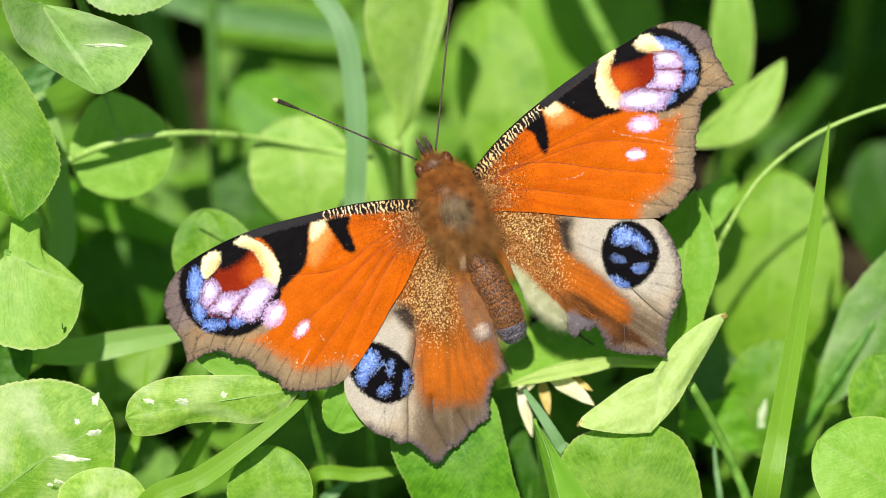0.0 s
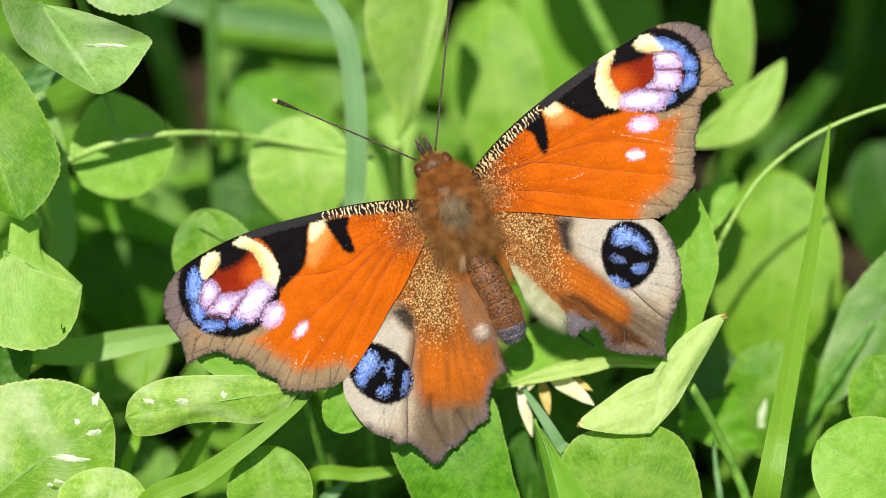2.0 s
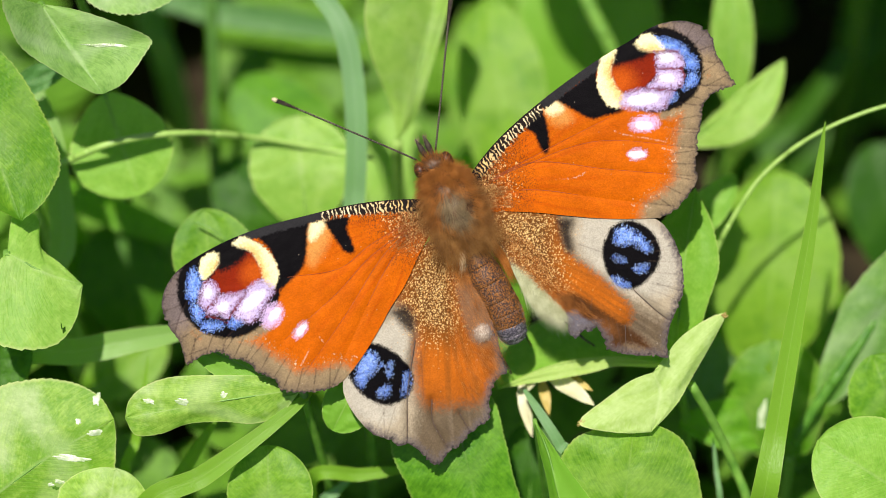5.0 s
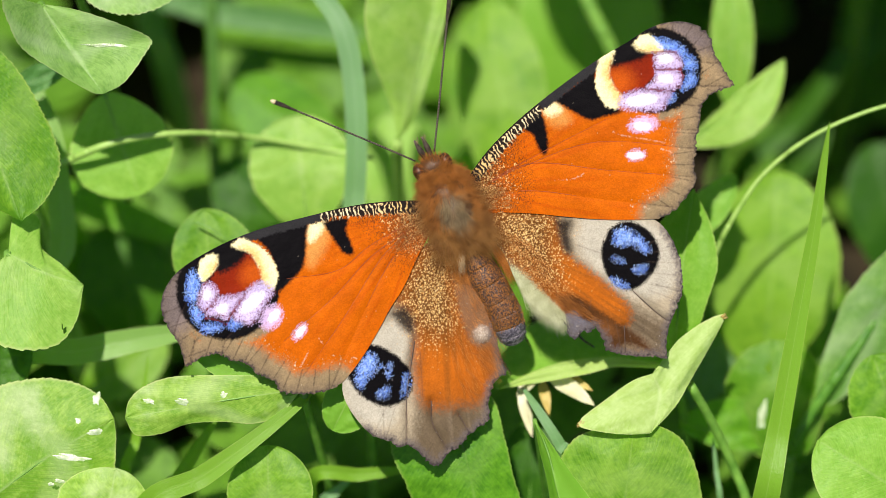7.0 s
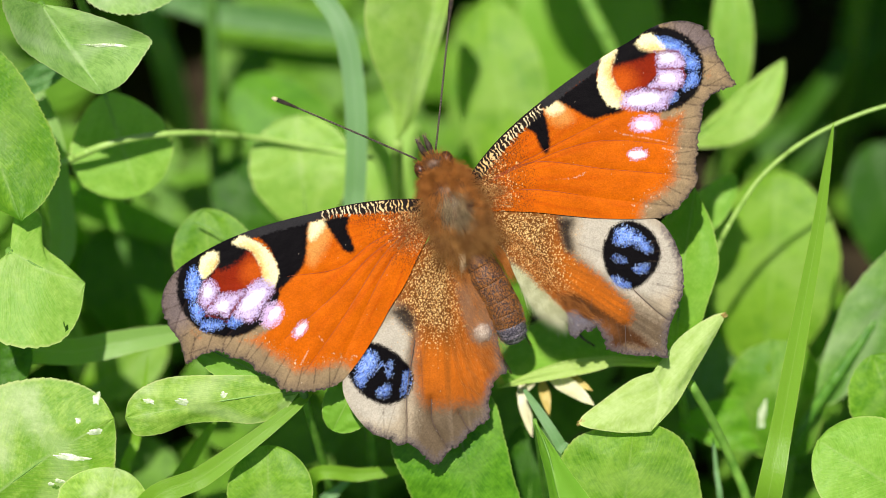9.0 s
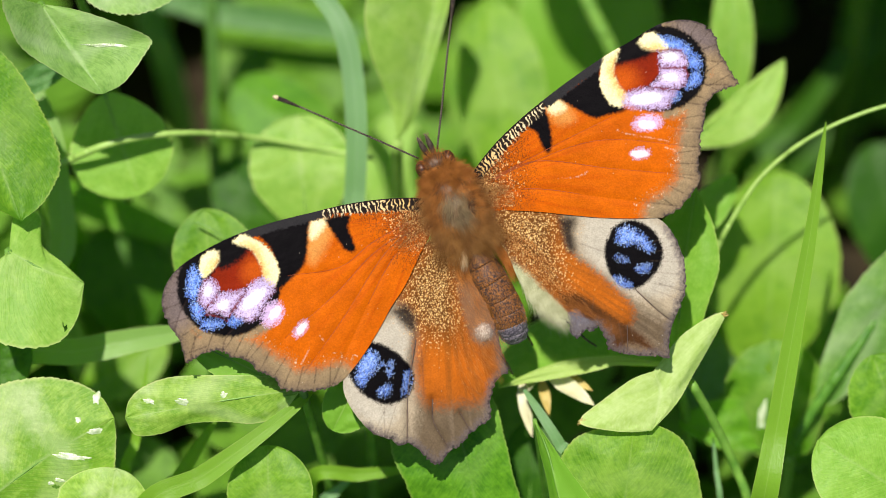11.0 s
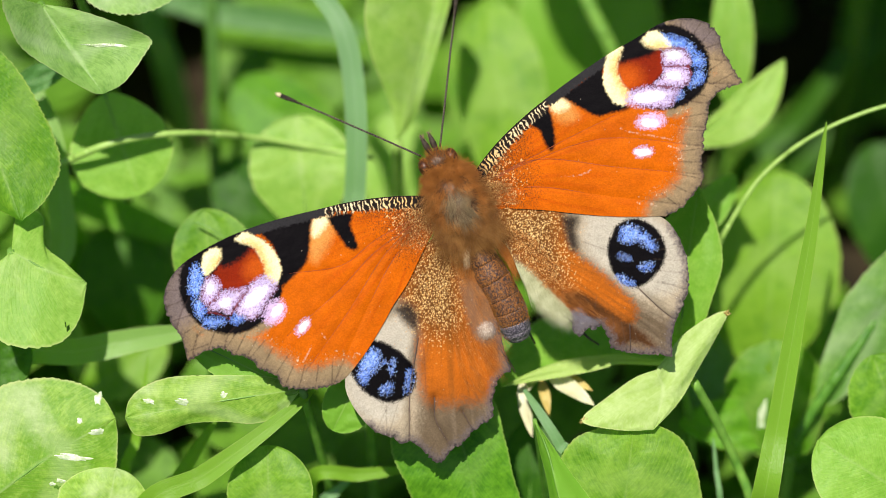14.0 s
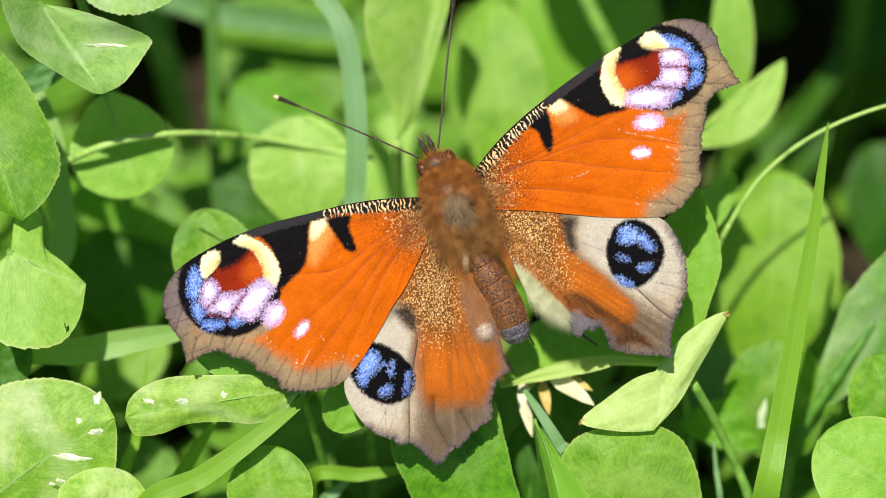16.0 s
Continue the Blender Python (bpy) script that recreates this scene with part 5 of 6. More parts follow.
# landmarks on each wing's plane, millimetres from its hinge
LEFT_FORE = dict(
    apex=((-27.59, 1.35), (-23.56, 2.26), (-27.23, -2.48)),
    cream_bar=[(-11.66, 3.42), (-9.64, 2.66), (-10.05, 1.13), (-11.38, -0.22), (-12.99, -1.16), (-12.91, 0.67)],
    cream_core=[(-11.48, 3.23), (-9.96, 2.65), (-10.57, 1.89), (-11.81, 1.25), (-12.22, 1.65)],
    bar=[(-10.22, 2.63), (-9.17, 2.60), (-7.65, 2.15), (-8.20, 1.06), (-8.20, -0.38), (-8.41, -1.41), (-9.23, -1.10), (-9.65, 0.05), (-9.94, 1.41)],
    patch=[(-17.84, 4.28), (-14.24, 3.97), (-11.41, 3.58), (-12.12, 2.23), (-12.80, 0.63), (-13.75, -0.87), (-15.19, -1.68), (-17.01, -2.22), (-16.45, -0.45), (-16.37, 1.68), (-16.93, 3.13)],
    costa=[(-0.24, 1.34), (-3.02, 2.27), (-5.89, 2.98), (-8.81, 3.52), (-10.85, 3.74)],
    dark_edge=[(-10.87, 3.68), (-14.20, 4.08), (-17.22, 4.30), (-20.33, 4.24), (-22.92, 3.93)], dark_width=0.85,
    socket=((-21.52, -0.12), (-16.54, 1.56), (-23.12, 4.69)),
    ring_a=[(-19.6, 3.84), (-18.6, 4.04), (-17.53, 3.11), (-16.65, 1.68), (-16.37, 0.19), (-16.64, -0.94), (-17.38, -1.79), (-17.86, -1.19), (-18.13, -0.57), (-17.97, 0.5), (-17.94, 1.52), (-18.34, 2.6), (-19.13, 3.21)],
    ring_b=[(-21.41, 3.37), (-21.64, 2.53), (-22.44, 2.02), (-23.55, 1.53), (-23.73, 2.11), (-23.27, 3.17), (-22.55, 3.61), (-21.91, 3.67)],
    blues=[[(-24.2, 3.01), (-23.86, 1.95), (-24.35, 0.5), (-25.05, -0.25), (-25.86, 0.27), (-25.54, 1.38), (-24.85, 2.55)],
           [(-25.84, -0.36), (-25.19, -0.61), (-24.77, -1.39), (-25.13, -2.07), (-25.69, -2.47), (-26.02, -1.72)],
           [(-25.18, -2.46), (-24.3, -2.8), (-23.48, -3.33), (-23.83, -3.71), (-25.02, -3.65), (-25.63, -3.11)],
           [(-22.39, -3.14), (-21.68, -3.41), (-21.16, -3.92), (-21.95, -4.13), (-22.67, -4.15), (-22.98, -3.62)]],
    red_area=[(-22.86, 1.47), (-21.81, 2.09), (-19.87, 2.36), (-18.38, 2.51), (-18.05, 1.25), (-18.05, -0.09), (-18.36, -0.63), (-19.69, -0.89), (-20.98, -1.05), (-22.57, -0.43), (-22.99, 0.59)], red_glow=((-18.52, 0.3), (-17.48, 1.13), (-19.29, 1.21)),
    pupil=[(-21.4, 3.26), (-20.44, 3.51), (-19.32, 3.24), (-18.61, 2.7), (-19.12, 2.07), (-20.11, 1.73), (-21.39, 1.57), (-21.95, 1.99), (-21.48, 2.68)],
    lilacs=[[(-23.81, 1.11), (-23.03, 1.02), (-22.69, 0.06), (-23.02, -0.63), (-23.86, -1.13), (-24.7, -1.21), (-24.82, -0.34), (-24.35, 0.5)],
           [(-22.84, -0.6), (-21.92, -0.85), (-20.79, -1.09), (-20.22, -1.2), (-21.06, -1.8), (-22.02, -2.46), (-22.92, -2.93), (-23.49, -2.3), (-24.52, -1.9), (-23.93, -1.31)],
           [(-20.25, -1.29), (-18.56, -0.61), (-17.59, -1.29), (-17.48, -2.16), (-18.64, -2.95), (-19.83, -3.92), (-20.78, -4.27), (-21.74, -3.59), (-22.1, -3.04), (-21.44, -2.27)]],
    whites=[((-23.76, 0.07), (-23.33, -0.06), (-23.98, -0.5)),
           ((-22.81, -1.84), (-22.26, -1.75), (-22.75, -2.34)),
           ((-19.79, -2.33), (-18.4, -1.8), (-20.02, -1.75))],
    eye_veins=[[(-25.35, -1.57), (-24.1, -1.24), (-22.77, -0.42)],
           [(-23.03, -3.5), (-21.94, -2.49), (-20.2, -1.42)],
           [(-24.8, -2.1), (-23.66, -2.74), (-23.18, -3.34)],
           [(-22.99, 1.41), (-23.81, 1.11)]],
    spots=[(((-18.53, -4.43), (-17.17, -3.82), (-18.25, -5.56)),
           ((-18.25, -4.43), (-17.59, -4.07), (-18.06, -4.81))),
           (((-16.38, -6.86), (-15.49, -6.26), (-16.01, -7.35)),
           ((-16.31, -6.85), (-15.75, -6.45), (-16.09, -7.16)))],
    veins=[[(-0.28, -0.39), (-6.27, -1.23), (-10.49, -2.42), (-15.69, -1.36)], [(-0.28, -0.71), (-6.69, -2.32), (-11.71, -4.75), (-18.25, -7.19)],
           [(-0.34, -0.87), (-5.60, -2.73), (-11.73, -7.22), (-17.61, -11.14)], [(-0.32, -1.31), (-4.51, -3.15), (-9.13, -6.98), (-15.80, -13.70)],
           [(-25.46, 0.53), (-27.35, -1.21), (-28.40, -2.65)], [(-24.55, -3.52), (-26.57, -3.97), (-27.93, -5.90)], [(-21.66, -4.01), (-23.52, -4.84), (-24.68, -6.24)], [(-19.72, -5.38), (-21.42, -6.58), (-22.85, -7.88)]],
    scratches=[[(-16.30, -9.05), (-17.09, -9.80), (-17.94, -10.40)], [(-14.57, -8.92), (-14.90, -8.17)]])
RIGHT_FORE = dict(
    apex=((27.41, 6.99), (24.70, 7.13), (28.08, 3.95)),
    cream_bar=[(9.48, 5.30), (11.26, 5.23), (11.92, 3.73), (11.80, 2.60), (10.57, 2.64), (9.80, 3.56)],
    cream_core=[(9.64, 5.24), (11.05, 5.18), (11.52, 4.13), (10.71, 3.82), (9.90, 4.14)],
    bar=[(7.83, 4.76), (9.27, 4.76), (9.47, 3.69), (9.21, 2.05), (8.75, 0.86), (8.09, 0.43), (7.86, 1.45), (7.84, 2.70), (7.11, 3.73)],
    patch=[(10.99, 5.33), (13.74, 5.99), (16.75, 7.04), (16.02, 6.09), (15.76, 4.46), (16.16, 2.94), (17.16, 1.68), (15.23, 1.82), (13.78, 2.07), (12.47, 3.51)],
    costa=[(0.14, 1.32), (1.78, 2.31), (4.14, 3.52), (7.10, 4.67), (10.25, 5.68)],
    dark_edge=[(10.25, 5.68), (13.34, 6.58), (16.77, 7.41), (20.08, 7.96), (22.70, 8.35)], dark_width=0.85,
    socket=((21.75, 4.28), (20.88, 0.11), (26.30, 3.30)),
    ring_a=[(17.35, 7.74), (18.22, 7.86), (18.62, 7.56), (18.13, 6.82), (17.59, 6.21), (17.34, 5.28), (17.36, 4.24), (17.71, 3.28), (17.65, 2.58), (16.7, 2.24), (15.94, 2.94), (15.66, 4.08), (15.8, 5.26), (16.29, 6.3), (16.81, 7.13)],
    ring_b=[(20.63, 7.49), (21.53, 7.96), (22.34, 7.95), (22.85, 7.13), (23.29, 6.14), (22.62, 5.99), (21.55, 6.41), (20.88, 6.77)],
    blues=[[(22.86, 7.44), (23.95, 6.8), (24.88, 6.03), (25.4, 5.0), (24.9, 4.48), (24.26, 4.93), (23.4, 5.89), (22.95, 6.58)],
           [(24.81, 4.51), (25.68, 4.38), (25.88, 3.58), (25.64, 2.95), (24.96, 3.02), (24.59, 3.67)],
           [(24.92, 2.93), (25.49, 2.4), (25.17, 1.7), (24.34, 1.41), (23.5, 1.43), (24.14, 2.21)],
           [(21.38, 1.64), (22.4, 1.65), (22.78, 1.3), (22.48, 0.8), (21.64, 0.72), (21.23, 0.98)]],
    red_area=[(17.42, 5.86), (18.0, 6.46), (19.84, 6.19), (21.45, 6.14), (22.32, 6.0), (21.97, 4.7), (21.56, 3.83), (20.09, 3.07), (18.9, 3.17), (17.81, 3.28), (17.44, 4.62)], red_glow=((17.83, 4.67), (18.35, 3.34), (19.26, 4.94)),
    pupil=[(17.97, 6.68), (18.42, 7.32), (19.55, 7.6), (20.55, 7.52), (20.91, 6.86), (21.52, 6.32), (21.17, 5.94), (19.97, 6.0), (18.59, 6.13), (17.89, 6.19)],
    lilacs=[[(22.32, 6.0), (23.33, 5.71), (24.36, 5.2), (24.53, 4.31), (24.3, 3.69), (23.25, 3.89), (22.04, 4.47), (22.14, 5.25)],
           [(21.76, 4.27), (22.86, 3.94), (23.89, 3.43), (24.01, 2.67), (23.32, 1.91), (22.5, 1.92), (21.3, 2.5), (20.35, 2.97), (21.21, 3.35), (21.68, 3.78)],
           [(17.77, 3.16), (18.88, 3.13), (20.18, 2.79), (21.55, 2.09), (22.37, 1.56), (21.71, 0.9), (20.9, 0.39), (19.27, 0.93), (17.88, 1.57), (17.03, 2.31)]],
    whites=[((23.18, 5.05), (23.93, 4.71), (23.01, 4.58)), ((22.45, 3.12), (23.23, 2.85), (22.32, 2.71)), ((19.47, 1.98), (21.06, 1.6), (19.33, 1.41))],
    eye_veins=[[(21.53, 6.35), (23.17, 5.81), (24.39, 5.27)],
           [(21.8, 4.36), (23.06, 3.92), (24.28, 3.38)],
           [(20.05, 2.98), (21.6, 2.22), (22.79, 1.61)],
           [(24.17, 3.63), (24.13, 2.62), (23.37, 1.79)]],
    spots=[(((18.68, -0.35), (20.27, -0.84), (18.29, -1.22)),
           ((18.49, -0.48), (19.27, -0.78), (18.34, -0.87))),
           (((16.91, -2.99), (17.93, -3.3), (16.67, -3.6)),
           ((16.84, -3.0), (17.66, -3.28), (16.72, -3.38)))],
    veins=[[(0.38, -0.15), (5.33, 0.44), (10.57, 1.03), (15.73, 1.50)], [(0.34, -0.26), (5.83, 0.12), (13.77, -0.34), (22.56, -4.49)],
           [(0.42, -0.54), (6.46, 0.13), (13.81, -3.46), (21.37, -7.11)], [(0.40, -0.90), (6.00, -2.68), (11.68, -5.74), (18.91, -9.50)],
           [(25.11, 4.20), (26.34, 3.41), (28.00, 2.63)], [(23.91, 1.89), (25.47, 1.16), (27.60, 0.33)], [(21.99, 0.91), (23.46, -0.09), (24.84, -0.81)], [(19.95, -1.19), (21.76, -2.08), (23.65, -2.94)]],
    scratches=[[(15.50, 0.10), (16.68, -0.85), (20.20, -2.95)], [(8.28, -2.44), (9.98, -2.91), (11.25, -2.84)], [(19.45, -3.28), (20.36, -4.13), (20.32, -5.04)], [(15.70, -8.21), (16.17, -8.58)]])
LEFT_HIND = dict(
    pale=[(-5.09, -3.67), (-5.33, -6.70), (-6.98, -9.81), (-7.70, -13.27), (-10.36, -17.52), (-13.63, -15.93), (-15.75, -10.13), (-12.99, -6.23), (-8.46, -4.25)],
    pale_core=[(-6.82, -4.88), (-6.25, -6.97), (-7.53, -9.60), (-10.61, -14.62), (-13.88, -13.35), (-14.52, -9.37), (-10.39, -5.99)],
    rust=[(-2.64, 1.01), (-5.98, -2.71), (-5.18, -5.51), (-6.01, -8.94), (-7.27, -12.81), (-6.81, -14.55), (-3.52, -15.83), (-0.57, -16.05), (1.37, -13.05), (1.88, -10.11), (1.59, -4.36), (0.87, 0.29)],
    bright=[(-5.63, -9.09), (-6.51, -12.48), (-4.05, -13.94), (-1.13, -14.58), (0.05, -12.85), (-2.40, -9.71)], rust_soft=1.1,
    gold=[(-0.78, 0.92), (-4.13, -1.86), (-5.09, -3.99), (-4.68, -6.64), (-2.42, -8.14), (-0.75, -5.97), (0.72, -0.90)],
    fold=[(0.69, -2.77), (1.82, -5.08), (2.30, -8.40), (1.78, -10.70), (0.31, -10.88), (-0.33, -8.63), (-0.04, -5.62)],
    blob=((1.10, -9.69), (2.05, -10.05), (0.75, -10.60)),
    smudge=[(-6.98, -4.32), (-5.52, -4.13), (-5.00, -5.71), (-5.62, -6.97), (-6.50, -6.00)],
    eye=[(-11.15, -6.32), (-9.58, -6.81), (-8.19, -8.40), (-7.37, -10.16), (-7.55, -11.77), (-8.68, -12.89), (-10.59, -12.95), (-11.85, -12.15), (-12.87, -10.76), (-13.35, -9.08), (-13.14, -7.91)],
    blues=[[(-10.77, -6.97), (-9.96, -7.78), (-10.46, -9.08), (-11.71, -9.71), (-12.70, -10.32), (-12.91, -9.25), (-12.21, -8.09), (-11.53, -7.30)], [(-9.32, -9.03), (-8.84, -9.09), (-9.31, -10.15), (-9.83, -10.20)],
           [(-11.31, -11.24), (-10.22, -11.04), (-9.87, -11.43), (-10.49, -12.05), (-11.28, -11.81)], [(-8.01, -10.53), (-7.54, -10.59), (-7.79, -11.74), (-8.73, -12.68), (-8.99, -12.39)], [(-10.04, -8.62), (-9.81, -8.84), (-10.02, -9.06)]],
    lines=[[(-5.75, -7.79), (-8.36, -12.39), (-9.52, -15.36), (-10.42, -17.68)], [(-6.33, -14.12), (-7.01, -16.34), (-6.48, -19.36)], [(-4.12, -16.54), (-3.82, -18.22), (-3.57, -18.87)], [(-11.28, -13.12), (-12.33, -16.13)], [(-5.63, -9.09), (-7.04, -13.52)]])
RIGHT_HIND = dict(
    pale=[(7.84, -1.14), (15.97, -4.25), (18.14, -10.66), (14.98, -15.65), (11.34, -13.04), (8.80, -8.34), (6.92, -5.14)],
    pale_core=[(9.16, -2.57), (15.11, -4.86), (16.94, -8.96), (15.21, -12.64), (11.21, -11.75), (8.46, -7.59), (7.94, -4.91)],
    rust=[(0.74, 1.59), (6.38, -0.88), (6.37, -4.93), (8.25, -8.14), (10.36, -12.67), (9.52, -14.52), (6.70, -13.77), (3.85, -11.45), (1.83, -6.94), (0.23, -1.34)],
    bright=[(5.01, -4.41), (6.06, -5.74), (8.04, -8.68), (9.98, -12.52), (8.46, -12.44), (6.32, -9.89), (4.50, -7.33)], rust_soft=0.55,
    gold=[(0.74, 1.59), (5.83, -0.68), (5.38, -3.93), (4.50, -7.33), (3.20, -7.46), (1.92, -5.10), (0.51, -1.44)],
    cream=[(0.55, -4.58), (1.47, -5.43), (2.61, -8.17), (4.06, -11.53), (3.32, -12.81), (-0.07, -11.84), (-0.51, -7.30)],
    smudge=[(6.65, -1.80), (8.23, -2.40), (7.55, -3.51), (7.13, -5.22), (6.46, -5.34), (6.36, -3.99)],
    tail=[(3.87, -8.96), (5.78, -9.69), (7.43, -11.87), (8.81, -13.94), (10.14, -15.81), (10.98, -17.99), (8.87, -16.21), (7.11, -16.73), (6.28, -14.86), (5.54, -12.71), (4.10, -10.80)],
    tail_end=[(6.91, -13.23), (9.42, -14.79), (10.52, -15.96), (11.08, -18.53), (9.24, -18.46), (6.09, -16.96)],
    tail_glow=((7.43, -13.80), (8.23, -14.97), (6.94, -14.11)),
    fringe=[(4.01, -11.01), (5.08, -11.17), (5.48, -12.07), (6.32, -13.13), (6.35, -14.01), (4.64, -14.24), (3.00, -13.62)],
    eye=[(11.47, -4.64), (13.10, -4.46), (14.34, -5.24), (15.30, -6.79), (15.25, -8.69), (14.21, -10.09), (12.65, -10.92), (10.99, -11.04), (9.90, -10.00), (9.57, -8.27), (10.01, -6.32)],
    blues=[[(11.82, -5.02), (12.86, -4.92), (13.90, -6.07), (14.41, -7.00), (14.56, -8.05), (13.95, -8.19), (13.05, -6.98), (11.60, -6.55), (11.38, -5.85)], [(10.64, -7.43), (11.31, -7.62), (11.71, -8.21), (11.11, -8.16)],
           [(12.18, -9.26), (12.95, -9.18), (13.71, -9.47), (13.02, -9.95), (12.38, -9.70)], [(9.67, -9.30), (10.34, -9.49), (11.24, -10.70), (10.58, -10.82), (9.88, -10.06)]],
    lines=[[(11.38, -11.31), (12.59, -13.82), (13.61, -15.51)], [(9.25, -14.42), (8.32, -16.99)], [(13.80, -11.48), (15.91, -13.22)], [(7.67, -4.80), (9.83, -6.62)], [(9.83, -13.71), (11.33, -16.26), (11.46, -18.36)]])

FORE_CAMBER = lambda s, t: 0.9 * np.sin(np.clip(np.abs(s) / 26, 0, 1) * math.pi) - 0.004 * (t + 2) ** 2
HIND_CAMBER = lambda s, t: 0.8 * np.sin(np.clip(np.abs(s) / 25, 0, 1) * math.pi) - 0.005 * np.clip(-t - 4, 0, 30) ** 2
LIFT_FORE, LIFT_HIND = 9.0, 8.6
HINGE_LF, HINGE_RF, HINGE_LH, HINGE_RH = (-3.06, 2.29, 1.60), (2.49, 2.77, 1.60), (-3.08, -1.95, 1.32), (2.66, -1.67, 1.50)

left_hind = wing("hind_wing", HINGE_LH, -LIFT_HIND, [
    (-14.17, -8.94), (-14.55, -10.10), (-14.51, -11.61), (-14.01, -13.54), (-13.23, -15.22), (-11.91, -16.35), (-11.14, -17.28), (-10.12, -17.55), (-9.36, -18.66), (-8.88, -19.85), (-8.26, -20.53), (-7.46, -20.41),
    (-6.57, -19.76), (-5.32, -19.63), (-4.12, -18.97), (-2.66, -18.48), (-1.38, -18.11), (-0.84, -16.57), (-0.14, -15.59), (0.83, -14.59), (2.02, -14.30), (2.06, -13.38), (2.02, -12.36), (2.28, -10.89),
    (2.31, -9.34), (2.27, -5.88), (2.23, -2.73), (1.43, 0.08), (-0.67, 1.19), (-3.76, -1.06), (-6.95, -3.59), (-9.91, -5.56), (-12.76, -7.57)],
    (3.5, 24), paint_hind(LEFT_HIND), 3, HIND_CAMBER, [v for v in LEFT_HIND["lines"][:3]], "rust and taupe hind wing with a blue-flecked black eyespot", clear=0.3, vein_mat=VEIN_DARK,
    relief=lambda s, t: 0.34 * np.clip(1.15 - ((s - 1.10) / 0.95) ** 2 - ((t + 9.69) / 0.95) ** 2, 0, 1) + 0.10 * np.sin(s * 2.3 + 0.12 * t) * np.clip(-(t + 13) / 3, 0, 1), groove=0.38)
right_hind = wing("hind_wing", HINGE_RH, LIFT_HIND, [
    (0.78, 2.32), (5.87, 0.24), (10.64, -1.96), (14.72, -4.27), (16.34, -5.70), (16.97, -7.43), (17.10, -9.33), (16.75, -11.37), (16.08, -13.10), (15.00, -14.48), (13.88, -15.61), (12.96, -16.88),
    (12.02, -19.00), (11.10, -18.47), (10.02, -18.07), (8.23, -17.21), (7.43, -16.72), (6.65, -15.99), (6.65, -14.69), (6.47, -13.56), (5.64, -13.75), (5.07, -13.28), (4.14, -13.93), (3.60, -13.22),
    (3.69, -12.01), (2.86, -11.08), (1.70, -9.70), (0.86, -7.82), (0.51, -5.82), (0.42, -3.28), (-0.10, -0.90)],
    (4.5, 25), paint_hind(RIGHT_HIND), 5, HIND_CAMBER, [v for v in RIGHT_HIND["lines"][:2]], "rust and taupe hind wing with a blue-flecked black eyespot", clear=0.3, vein_mat=VEIN_DARK, groove=0.28)
left_fore = wing("fore_wing", HINGE_LF, -LIFT_FORE, [
    (0.04, 1.23), (-2.45, 2.11), (-5.30, 2.88), (-8.22, 3.42), (-11.33, 3.79), (-14.18, 4.13), (-17.20, 4.35), (-20.31, 4.30), (-23.56, 3.87), (-25.89, 3.22), (-27.47, 2.16), (-28.35, 0.96),
    (-28.68, -0.20), (-28.61, -1.77), (-28.22, -3.46), (-28.25, -4.67), (-28.42, -5.90), (-27.55, -5.87), (-26.49, -5.66), (-25.31, -5.81), (-24.39, -6.29), (-23.94, -7.02), (-22.98, -7.58), (-22.34, -8.32),
    (-22.05, -9.17), (-21.37, -9.81), (-20.55, -10.74), (-20.35, -11.81), (-19.09, -12.55), (-17.74, -13.07), (-16.27, -13.46), (-14.74, -13.37), (-13.58, -12.96), (-11.19, -11.47), (-8.78, -9.60), (-6.91, -8.02),
    (-4.79, -6.47), (-2.20, -4.03), (0.12, -1.79)],
    (11, 31), paint_fore(LEFT_FORE), 1, FORE_CAMBER, LEFT_FORE["veins"], "orange fore wing with a lilac and blue eyespot", 2.2)
right_fore = wing("fore_wing", HINGE_RF, LIFT_FORE, [
    (-0.00, 1.13), (1.63, 2.24), (4.01, 3.50), (6.99, 4.71), (10.22, 5.76), (13.36, 6.64), (16.79, 7.46), (20.10, 8.01), (22.77, 8.51), (24.86, 8.36), (26.46, 7.73), (27.73, 6.55),
    (28.12, 5.17), (27.98, 3.69), (28.18, 2.62), (28.36, 1.32), (28.66, 0.04), (27.55, 0.04), (26.38, 0.00), (25.22, -0.47), (24.62, -1.22), (24.10, -2.25), (23.13, -3.66), (22.61, -5.00),
    (21.88, -6.26), (21.62, -7.58), (20.20, -8.70), (18.63, -9.58), (16.92, -9.85), (14.16, -8.98), (10.93, -7.68), (7.78, -6.16), (5.16, -4.85), (2.47, -3.69), (0.21, -2.70), (-0.43, -0.77)],
    (10.5, 28), paint_fore(RIGHT_FORE), 2, FORE_CAMBER, RIGHT_FORE["veins"], "orange fore wing with a lilac and blue eyespot", 1.8)


def ball_geo(c, rx, ry, rz, rings=14, seg=20, lump=0.0):
    verts, faces = [], []
    for i in range(rings + 1):
        a = math.pi * i / rings
        for j in range(seg):
            b = 2 * math.pi * j / seg
            d = np.array((math.sin(a) * math.cos(b), -math.cos(a), math.sin(a) * math.sin(b)))
            k = 1 + lump * noise.noise(Vector(d * 2.5))
            verts.append(np.array(c) + d * (rx, ry, rz) * k)
    for i in range(rings):
        for j in range(seg):
            j2 = (j + 1) % seg
            faces.append((i * seg + j, (i + 1) * seg + j, (i + 1) * seg + j2, i * seg + j2))
    return verts, faces


def body_part(name, geo, mat, parent=None, label=""):
    return part(name, mesh_of(name, np.array(geo[0]) * MM, geo[1], mat), parent or BUTTERFLY, label)


